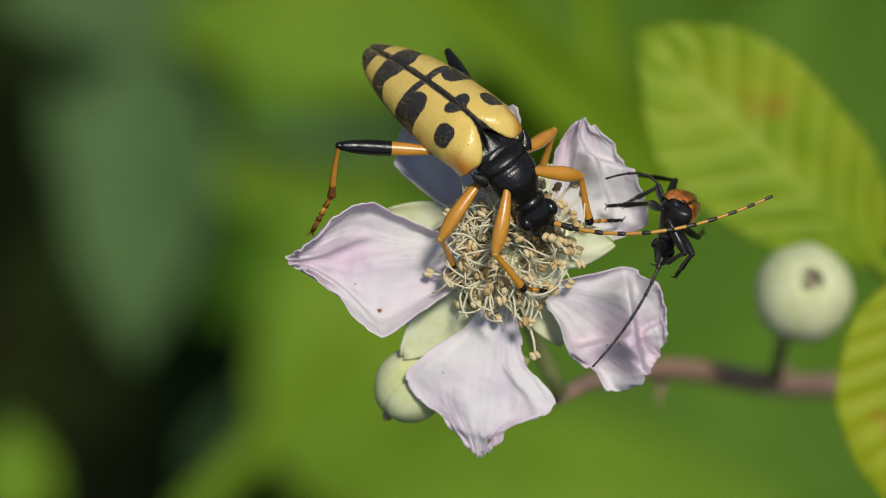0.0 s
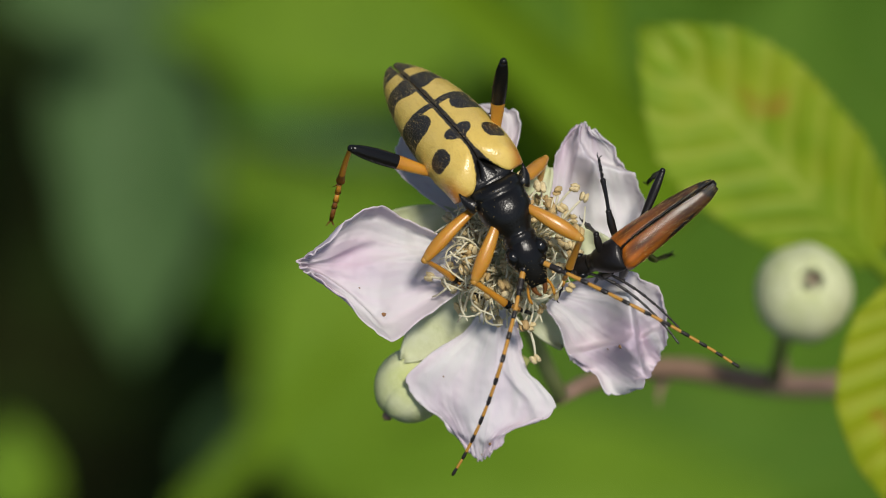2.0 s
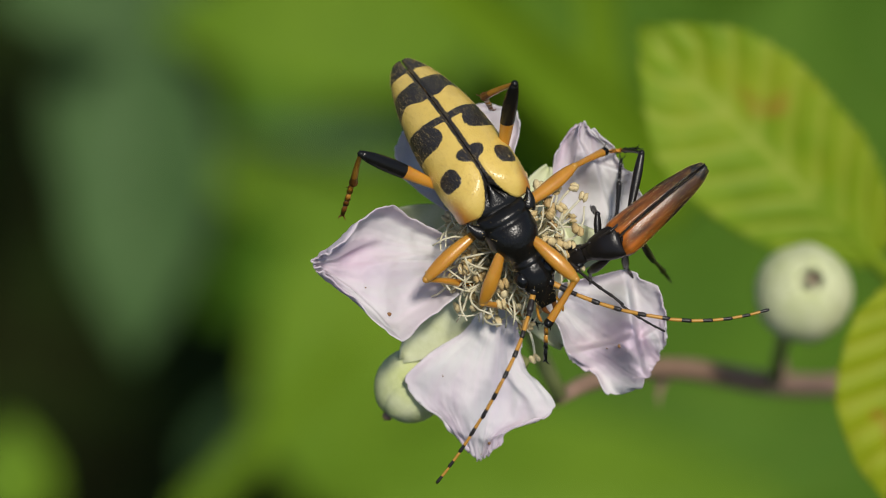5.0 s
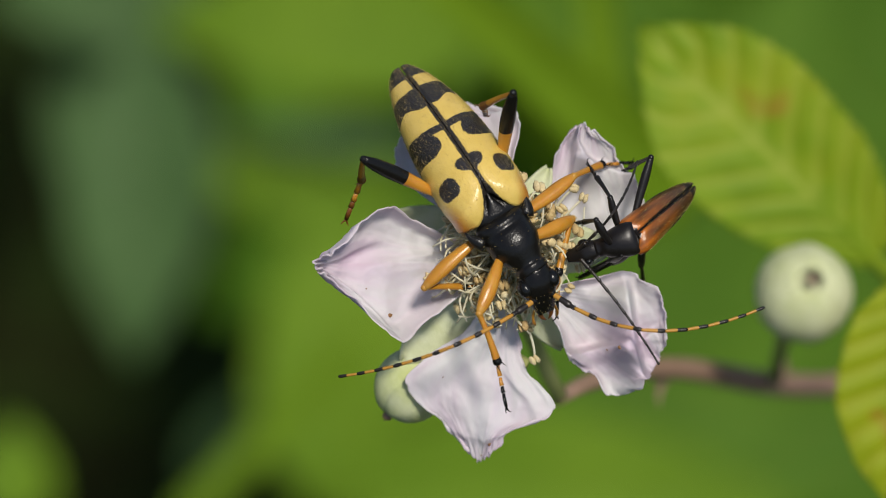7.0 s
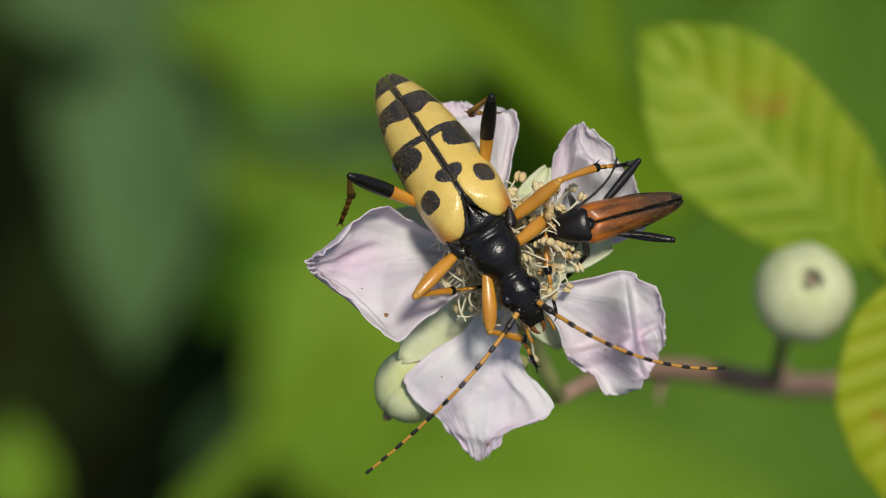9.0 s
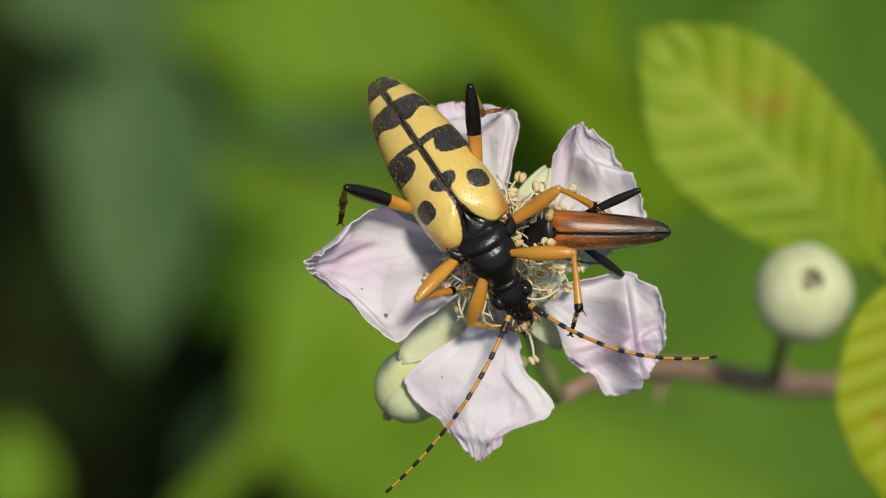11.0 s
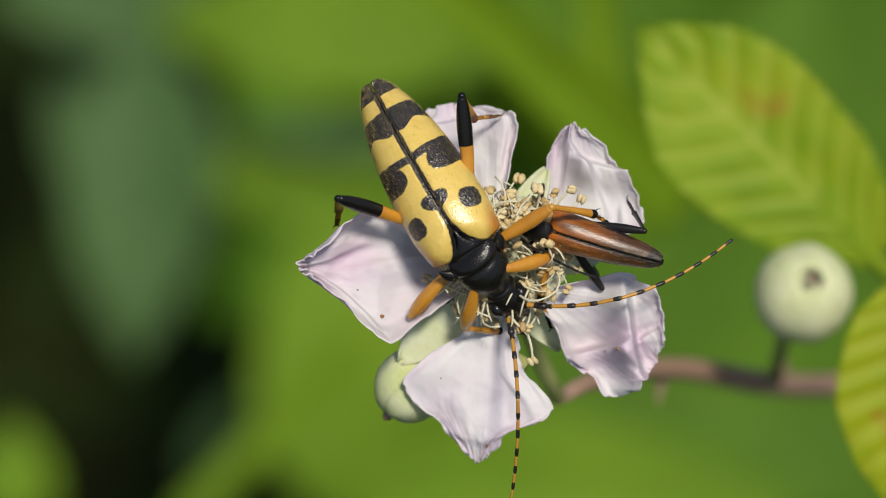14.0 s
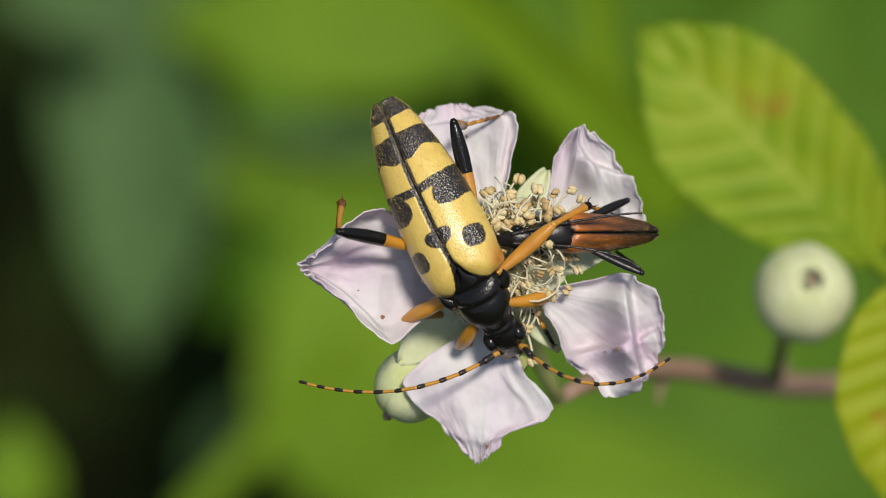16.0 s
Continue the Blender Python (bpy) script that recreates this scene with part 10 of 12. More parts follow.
    walk(REDTAIL["antenna_R0"], [(0, mm(-1.23, 1.76, -2.75, 100.4, -43.5, -77.3)), (0.5, mm(2.31, -0.5, -2.71, 82.1, -1.7, -35.9)), (0.75, mm(2.39, -1.4, -1.96, 88.7, -53, -70.1)), (1, mm(2.48, -2.31, -1.22, -168.7, -59.5, 166.9)), (1.25, mm(2.75, -2.14, -0.54, 30.7, -58.9, -20.6)), (1.5, mm(3.03, -1.96, 0.15, 34.1, 1.7, -7.4)), (1.67, mm(2.97, -1.96, -0.25, 66.6, 50.3, 15.5)), (1.83, mm(2.91, -1.95, -0.66, 163.4, 52.2, 105)), (2, mm(2.85, -1.94, -1.06, -162.1, 4.1, 130.2)), (2.5, mm(2.5, -2, -1.64, -165.7, 20.2, 117.5)), (3, mm(2.85, -1.78, -1.33, -156.3, -8.8, 130)), (3.5, mm(2.7, -1.86, -1.49, -126.2, -40.5, 108.3)), (4, mm(2.68, -2.06, -1.24, -168.9, -7.2, 152.1)), (5.25, mm(2.9, -1.59, -1.35, -158.6, -46.1, 150.8)), (6.5, mm(3.12, -1.12, -1.45, -99.4, -80.8, 98.4)), (7, mm(2.12, -1.79, -2.28, -160.9, -79.4, 161.7)), (7.5, mm(2.71, -1.12, -2.09, 100.1, -45.2, -77.8)), (8, mm(2.56, -0.88, -2.38, 140.1, -65.3, -131.2)), (8.5, mm(2.58, -0.51, -2.46, 158.6, -40.9, -149.1)), (9, mm(2.58, -0.5, -2.46, 167, -59.1, -162.6)), (11.5, mm(2.99, 0.77, -1.87, 170.3, 5.2, -162.8)), (12, mm(3.08, 0.86, -1.68, 164.2, -22.9, -154.8)), (12.5, mm(3.06, 0.48, -1.87, 167.5, -32.3, -161.5)), (13, mm(3.19, 0.5, -1.64, 167.3, -33, -161.2)), (13.5, mm(3.2, 0.67, -1.54, 162.6, -22.9, -151.9)), (14, mm(3.22, 0.7, -1.5, 165.3, -32.7, -158)), (14.5, mm(3.38, 0.23, -1.29, 168.9, -27, -163.3)), (15, mm(3.34, 0.16, -1.38, 172.6, -20.8, -169.5)), (15.5, mm(3.45, 0.08, -1.12, 170.2, -30.7, -165.7)), (16, mm(3.33, 0.08, -1.42, 169.7, -37, -165.2))])
    walk(REDTAIL["antenna_R1"], [(0, mm(0.83, 0, 0, 0, -0.1, -1.7)), (0.5, mm(0.83, 0, 0, 0, 0.4, -0.2)), (1, mm(0.83, 0, 0, 0, 1.3, -2.9)), (1.5, mm(0.83, 0, 0, 0, -0.7, 0)), (2, mm(0.83, 0, 0, 0, 0.3, 3.3)), (2.5, mm(0.83, 0, 0, 0, 0.4, -0.3)), (3, mm(0.83, 0, 0, 0, 0.2, 0.1)), (3.5, mm(0.83, 0, 0, 0, 0.7, 0.7)), (4, mm(0.83, 0, 0, 0, 0.2, 0.5)), (6.5, mm(0.83, 0, 0, 0, 0, -1.7)), (7, mm(0.83, 0, 0, 0, 0.2, -1.5)), (7.5, mm(0.83, 0, 0, 0, 0.2, -0.2)), (8, mm(0.83, 0, 0, 0, 0.2, 0.3)), (8.5, mm(0.83, 0, 0, 0, 0.2, 1)), (9, mm(0.83, 0, 0, 0, 0.3, -0.8)), (11.5, mm(0.83, 0, 0, 0, 0.3, 1.4)), (12, mm(0.83, 0, 0, 0, 0.2, 0.5)), (12.5, mm(0.83, 0, 0, 0, 0.2, 0.5)), (13, mm(0.83, 0, 0, 0, 0.2, 0.5)), (13.5, mm(0.83, 0, 0, 0, 0.2, 0.1)), (14, mm(0.83, 0, 0, 0, 0.2, 0.5)), (14.5, mm(0.83, 0, 0, 0, 0.2, 0)), (15, mm(0.83, 0, 0, 0, 0.4, -0.2)), (15.5, mm(0.83, 0, 0, 0, 0.4, 0)), (16, mm(0.83, 0, 0, 0, 0.4, 0.2))])
    walk(REDTAIL["antenna_R2"], [(0, mm(1.03, -0.01, 0, 0, -0.3, -3.9)), (0.5, mm(1.03, 0, 0, 0, 0.8, -0.4)), (1, mm(1.03, -0.01, 0, -0.1, 2.4, -4.8)), (1.5, mm(1.03, 0, 0, 0, -1.5, -0.1)), (2, mm(1.03, 0.01, 0, 0.1, 0.9, 6.6)), (2.5, mm(1.03, 0, 0, 0, 0.8, -0.7)), (3, mm(1.03, 0, 0, 0, 0.5, 0.1)), (3.5, mm(1.03, 0, 0, 0, 1.5, 1.6)), (4, mm(1.03, 0, 0, 0, 0.4, 1)), (6.5, mm(1.03, -0.01, 0, 0, 0.2, -3.9)), (7, mm(1.03, -0.01, 0, 0, 0.4, -3.2)), (7.5, mm(1.03, 0, 0, 0, 0.5, -0.3)), (8, mm(1.03, 0, 0, 0, 0.3, 0.7)), (8.5, mm(1.03, 0, 0, 0, 0.4, 2.3)), (9, mm(1.03, 0, 0, 0, 0.5, -1.8)), (11.5, mm(1.03, 0, 0, 0, 1.1, 3.2)), (12, mm(1.03, 0, 0, 0, 0.4, 1.1)), (12.5, mm(1.03, 0, 0, 0, 0.5, 1)), (13, mm(1.03, 0, 0, 0, 0.5, 1.1)), (13.5, mm(1.03, 0, 0, 0, 0.4, 0.3)), (14, mm(1.03, 0, 0, 0, 0.4, 1.2)), (14.5, mm(1.03, 0, 0, 0, 0.5, 0)), (15, mm(1.03, 0, 0, 0, 0.9, -0.4)), (15.5, mm(1.03, 0, 0, 0, 0.8, 0)), (16, mm(1.03, 0, 0, 0, 0.8, 0.4))])
    walk(REDTAIL["antenna_R3"], [(0, mm(1.92, -0.07, 0, 0, -0.7, -8.8)), (0.5, mm(1.92, -0.01, -0.01, 0, 1.4, -0.8)), (1, mm(1.92, -0.08, -0.04, -0.3, 3.7, -6.9)), (1.5, mm(1.92, 0, 0.03, 0, -2.8, -0.2)), (2, mm(1.91, 0.11, -0.02, 0.3, 1.7, 11.6)), (2.5, mm(1.92, -0.01, -0.01, 0, 1.4, -1.3)), (3, mm(1.92, 0, -0.01, 0, 0.9, 0.3)), (3.5, mm(1.92, 0.03, -0.02, 0.1, 3, 3.3)), (4, mm(1.92, 0.02, -0.01, 0, 0.8, 1.9)), (6.5, mm(1.92, -0.07, 0, -0.1, 0.6, -8.1)), (7, mm(1.92, -0.06, -0.01, -0.1, 0.9, -6)), (7.5, mm(1.92, -0.01, -0.01, 0, 0.8, -0.4)), (8, mm(1.92, 0.01, -0.01, 0, 0.6, 1.3)), (8.5, mm(1.92, 0.04, -0.01, 0.1, 0.6, 4.4)), (9, mm(1.92, -0.03, -0.01, -0.1, 1, -3.7)), (11.5, mm(1.92, 0.05, -0.02, 0.2, 1.9, 6.3)), (12, mm(1.92, 0.02, -0.01, 0, 0.7, 2.2)), (12.5, mm(1.92, 0.02, -0.01, 0, 0.9, 2.1)), (13, mm(1.92, 0.02, -0.01, 0, 0.9, 2.1)), (13.5, mm(1.92, 0, -0.01, 0, 0.7, 0.5)), (14, mm(1.92, 0.02, -0.01, 0, 0.8, 2.4)), (14.5, mm(1.92, 0, -0.01, 0, 0.8, 0.1)), (15, mm(1.92, -0.01, -0.02, 0, 1.6, -0.9)), (15.5, mm(1.92, 0, -0.01, 0, 1.5, 0)), (16, mm(1.92, 0.01, -0.01, 0, 1.5, 0.8))])
    walk(REDTAIL["antenna_R4"], [(0, mm(2.74, -0.19, 0.02, 0, -1.3, -17)), (0.5, mm(2.75, -0.02, -0.03, 0, 2.1, -1.2)), (1, mm(2.74, -0.18, -0.09, -0.5, 4.7, -8.3)), (1.5, mm(2.75, 0, 0.07, 0, -4.4, -0.4)), (2, mm(2.73, 0.28, -0.04, 0.6, 2.6, 16.2)), (2.5, mm(2.75, -0.03, -0.03, -0.1, 2, -2)), (3, mm(2.75, 0.01, -0.02, 0, 1.4, 0.4)), (3.5, mm(2.75, 0.08, -0.07, 0.3, 5, 5.5)), (4, mm(2.75, 0.05, -0.02, 0.1, 1.1, 3)), (6.5, mm(2.74, -0.18, -0.01, -0.4, 1.6, -13.7)), (7, mm(2.74, -0.14, -0.02, -0.2, 1.5, -9)), (7.5, mm(2.75, -0.01, -0.02, 0, 1.2, -0.5)), (8, mm(2.75, 0.03, -0.01, 0, 0.8, 2)), (8.5, mm(2.75, 0.1, -0.02, 0.2, 1, 7)), (9, mm(2.75, -0.08, -0.02, -0.2, 1.6, -5.9)), (11.5, mm(2.74, 0.15, -0.05, 0.4, 2.9, 10.4)), (12, mm(2.75, 0.05, -0.02, 0.1, 1.1, 3.6)), (12.5, mm(2.75, 0.05, -0.02, 0.1, 1.3, 3.4)), (13, mm(2.75, 0.05, -0.02, 0.1, 1.3, 3.5)), (13.5, mm(2.75, 0.01, -0.02, 0, 1.1, 0.8)), (14, mm(2.75, 0.05, -0.02, 0.1, 1.2, 3.9)), (14.5, mm(2.75, 0, -0.02, 0, 1.2, 0.1)), (15, mm(2.75, -0.02, -0.04, 0, 2.2, -1.4)), (15.5, mm(2.75, 0, -0.04, 0, 2.1, 0)), (16, mm(2.75, 0.02, -0.04, 0, 2.1, 1.3))])
    walk(REDTAIL["antenna_R5"], [(0, mm(3.62, -0.46, 0.04, 21.3, -34.9, -31.3)), (0.5, mm(3.67, -0.04, -0.07, 85.8, -45.1, -105.5)), (1, mm(3.65, -0.32, -0.17, 37.6, -49.8, -49.1)), (1.5, mm(3.67, -0.01, 0.14, 17.3, 7.1, -39.3)), (2, mm(3.61, 0.54, -0.08, -14.5, -25.8, 24.4)), (2.5, mm(3.67, -0.06, -0.07, 2.2, -5.3, -2)), (3, mm(3.67, 0.01, -0.04, -11.4, -46.7, 15.4)), (3.5, mm(3.66, 0.16, -0.15, -82.6, -46.4, 99.1)), (4, mm(3.67, 0.09, -0.04, -0.8, -35.1, 1.7)), (6.5, mm(3.64, -0.4, -0.04, 113.9, -71.3, -121.8)), (7, mm(3.66, -0.29, -0.04, 26.3, -66.9, -31.3)), (7.5, mm(3.67, -0.02, -0.04, 15.9, -62.9, -19.6)), (8, mm(3.67, 0.06, -0.03, 12.5, -70.6, -14.9)), (8.5, mm(3.66, 0.21, -0.03, -4.4, -21.9, 8.8)), (9, mm(3.67, -0.18, -0.05, 16.4, -56.3, -21.1)), (11.5, mm(3.65, 0.31, -0.09, -6.2, -2.9, 16)), (12, mm(3.67, 0.11, -0.03, -6.8, -60.9, 7.9)), (12.5, mm(3.67, 0.1, -0.04, -30.6, -73.3, 33.2)), (13, mm(3.67, 0.11, -0.04, -33.8, -74.6, 36.4)), (13.5, mm(3.67, 0.03, -0.03, 4.2, -61.9, -5.6)), (14, mm(3.67, 0.12, -0.04, -30.6, -76.4, 32.4)), (14.5, mm(3.67, 0, -0.04, 2.7, -40.9, -3.6)), (15, mm(3.67, -0.04, -0.07, 2.5, -3.2, -2.5)), (15.5, mm(3.67, 0, -0.07, 1.4, -3.4, -0.4)), (16, mm(3.67, 0.04, -0.07, 0.5, -3.5, 1.7))])
    walk(REDTAIL["antenna_R6"], [(0, mm(4.23, -0.84, 0.54, 45.3, -34.6, -64.3)), (0.5, mm(3.51, -0.63, 0.55, 85.1, -44.2, -105)), (1, mm(4.02, -0.74, 0.5, 38.1, -48.9, -49.9)), (1.5, mm(4.34, -0.56, 0.03, 18.3, 5.3, -39.5)), (2, mm(4.33, 0.86, 0.3, -16.9, -25, 28.4)), (2.5, mm(4.54, -0.1, 0.01, 2.7, -5.2, -2.8)), (3, mm(4.25, 0.17, 0.59, -11.7, -46.3, 15.9)), (3.5, mm(3.57, 0.76, 0.48, -81.2, -41.3, 99.7)), (4, mm(4.39, 0.12, 0.47, -1.8, -34.9, 3.3)), (6.5, mm(3.49, -0.64, 0.79, 108.6, -63, -119.8)), (7, mm(3.95, -0.46, 0.76, 32.3, -65.3, -38.5)), (7.5, mm(4.05, -0.15, 0.74, 15.8, -62.5, -19.5)), (8, mm(3.95, -0.01, 0.8, 9.7, -70.6, -11.8)), (8.5, mm(4.47, 0.34, 0.29, -6.6, -21.8, 12.5)), (9, mm(4.12, -0.35, 0.68, 21.4, -54.9, -27.4)), (11.5, mm(4.49, 0.55, -0.05, -9.1, -2.5, 22.4)), (12, mm(4.09, 0.17, 0.73, -11, -60.4, 13)), (12.5, mm(3.88, 0.24, 0.8, -36, -71.9, 39.3)), (13, mm(3.86, 0.24, 0.8, -39.4, -73, 42.8)), (13.5, mm(4.08, -0.01, 0.74, 3.6, -61.6, -4.9)), (14, mm(3.84, 0.23, 0.81, -38.2, -74.9, 40.9)), (14.5, mm(4.33, -0.04, 0.53, 2.7, -40.6, -3.6)), (15, mm(4.54, -0.08, -0.03, 3.1, -3, -3.4)), (15.5, mm(4.55, -0.01, -0.02, 1.7, -3.3, -0.4)), (16, mm(4.54, 0.07, -0.02, 0.3, -3.4, 2.5))])
    walk(REDTAIL["antenna_R7"], [(0, mm(4.53, -1.46, 1.01, 68.7, -27.3, -95.6)), (0.5, mm(3.35, -1.21, 1.13, 84.8, -43.3, -104.5)), (1, mm(4.37, -1.16, 1.13, 38.6, -48.1, -50.4)), (1.5, mm(4.98, -1.09, -0.05, 19.2, 3.3, -39.8)), (2, mm(5, 1.23, 0.65, -19.1, -24.2, 31.7)), (2.5, mm(5.37, -0.14, 0.09, 3, -5.2, -3.6)), (3, mm(4.81, 0.33, 1.2, -12.1, -45.8, 16.5)), (3.5, mm(3.46, 1.38, 1.04, -80.1, -34.7, 101.4)), (4, mm(5.07, 0.16, 0.95, -3.1, -34.7, 5.1)), (6.5, mm(3.3, -0.97, 1.54, 107, -54.6, -121)), (7, mm(4.22, -0.68, 1.52, 37.7, -63.7, -44.9)), (7.5, mm(4.41, -0.28, 1.48, 15.8, -62.2, -19.5)), (8, mm(4.23, -0.07, 1.59, 6.5, -70.6, -8.1)), (8.5, mm(5.22, 0.51, 0.6, -9.3, -21.6, 16.8)), (9, mm(4.55, -0.58, 1.36, 27.5, -53.1, -35.2)), (11.5, mm(5.26, 0.87, -0.01, -13.2, -2, 30.1)), (12, mm(4.49, 0.26, 1.46, -16.7, -59.7, 20)), (12.5, mm(4.08, 0.41, 1.59, -42.1, -69.9, 46.6)), (13, mm(4.04, 0.41, 1.6, -45.6, -70.9, 50.1)), (13.5, mm(4.48, -0.05, 1.47, 3.1, -61.3, -4.2)), (14, mm(4.01, 0.37, 1.62, -46.3, -72.7, 50.3)), (14.5, mm(4.97, -0.08, 1.08, 2.7, -40.2, -3.5)), (15, mm(5.38, -0.13, 0.02, 3.5, -2.8, -4.5)), (15.5, mm(5.38, -0.01, 0.03, 1.6, -3.2, -0.5)), (16, mm(5.38, 0.1, 0.03, -0.3, -3.4, 3.4))])
    walk(REDTAIL["antenna_R8"], [(0, mm(4.46, -2.16, 1.38, 82.6, -21.3, -112.3)), (0.5, mm(3.21, -1.78, 1.68, 84.8, -42.3, -104.1)), (1, mm(4.71, -1.58, 1.72, 39, -47.5, -50.7)), (1.5, mm(5.6, -1.6, -0.09, 19.7, 1.2, -40.2)), (2, mm(5.62, 1.61, 0.98, -21.2, -23.4, 34.5)), (2.5, mm(6.17, -0.19, 0.16, 3, -5.2, -4.5)), (3, mm(5.34, 0.49, 1.77, -12.8, -45.3, 17.4)), (3.5, mm(3.33, 2.02, 1.49, -79.3, -27, 104.5)), (3.75, mm(4.53, 1.12, 1.45, -45.1, -44.6, 58.8)), (4, mm(5.73, 0.21, 1.4, -4.6, -34.5, 7.1)), (5.25, mm(4.39, -0.58, 1.79, 38.9, -64.1, -45.7)), (6.5, mm(3.06, -1.37, 2.19, 107.5, -47.5, -123.3)), (7, mm(4.47, -0.93, 2.24, 42.5, -61.9, -50.5)), (7.5, mm(4.76, -0.41, 2.19, 15.9, -61.9, -19.4)), (8, mm(4.49, -0.11, 2.34, 2.7, -70.7, -3.5)), (8.5, mm(5.94, 0.72, 0.9, -12.7, -21.5, 21.7)), (9, mm(4.94, -0.85, 2, 34.8, -50.3, -44.7)), (10.25, mm(5.45, 0.21, 1.01, -6.1, -33.6, 9.4)), (11.5, mm(5.95, 1.27, 0.02, -18.4, -1.5, 39.1)), (12, mm(4.87, 0.4, 2.15, -25.2, -58.2, 30.6)), (12.5, mm(4.27, 0.61, 2.34, -49.1, -66.8, 55.5)), (13, mm(4.21, 0.61, 2.36, -52.5, -67.7, 58.9)), (13.5, mm(4.86, -0.08, 2.17, 2.7, -61.1, -3.5)), (14, mm(4.16, 0.55, 2.38, -54.8, -69.2, 60.8)), (14.5, mm(5.58, -0.12, 1.59, 2.6, -39.9, -3.5)), (15, mm(6.17, -0.19, 0.06, 3.7, -2.6, -6)), (15.5, mm(6.18, -0.02, 0.07, 1.1, -3.1, -0.6)), (16, mm(6.18, 0.15, 0.08, -1.5, -3.3, 4.7))])
    walk(REDTAIL["antenna_R9"], [(0, mm(4.19, -2.83, 1.66, 91.8, -18, -120.8)), (0.5, mm(3.07, -2.33, 2.2, 85.1, -41.2, -103.8)), (1, mm(5.04, -1.98, 2.29, 39.4, -47, -50.9)), (1.5, mm(6.18, -2.1, -0.11, 20, -0.9, -40.7)), (1.75, mm(6.19, -0.05, 0.59, 3, -19.1, -5.1)), (2, mm(6.2, 2.01, 1.28, -23.2, -22.8, 36.8)), (2.5, mm(6.93, -0.25, 0.23, 2.7, -5.3, -5.4)), (3, mm(5.86, 0.65, 2.32, -13.9, -44.7, 18.7)), (3.5, mm(3.16, 2.69, 1.84, -79.2, -19.1, 108.8)), (3.75, mm(4.76, 1.49, 1.84, -48.8, -41, 64.5)), (4, mm(6.36, 0.29, 1.84, -6.4, -34.3, 9.4)), (5.25, mm(4.57, -0.75, 2.3, 43.9, -64.5, -50.7)), (6.5, mm(2.78, -1.8, 2.76, 109.4, -41.9, -125.6)), (7, mm(4.7, -1.21, 2.92, 46.8, -60.1, -55.4)), (7.5, mm(5.11, -0.53, 2.87, 16.1, -61.7, -19.3)), (8, mm(4.74, -0.12, 3.07, -2, -70.7, 2.3)), (8.5, mm(6.6, 0.99, 1.18, -16.7, -21.3, 27.2)), (9, mm(5.29, -1.2, 2.59, 43.3, -46.4, -55.8)), (10.25, mm(5.92, 0.28, 1.31, -7.9, -36.5, 11.4)), (11.5, mm(6.55, 1.76, 0.04, -24.5, -0.8, 48.8)), (12, mm(5.22, 0.6, 2.8, -38.4, -54.9, 47.2)), (12.5, mm(4.44, 0.86, 3.05, -57.3, -62, 66.4)), (13, mm(4.36, 0.86, 3.07, -60.2, -62.7, 69.3)), (13.5, mm(5.23, -0.1, 2.85, 2.4, -60.9, -2.9)), (14, mm(4.29, 0.79, 3.1, -63.6, -63.7, 72.6)), (14.5, mm(6.17, -0.15, 2.09, 2.5, -39.7, -3.5)), (15, mm(6.94, -0.27, 0.09, 3.9, -2.4, -8.1)), (15.5, mm(6.95, -0.03, 0.12, 0.4, -3, -0.8)), (16, mm(6.94, 0.21, 0.13, -3.3, -3.3, 6.6))])
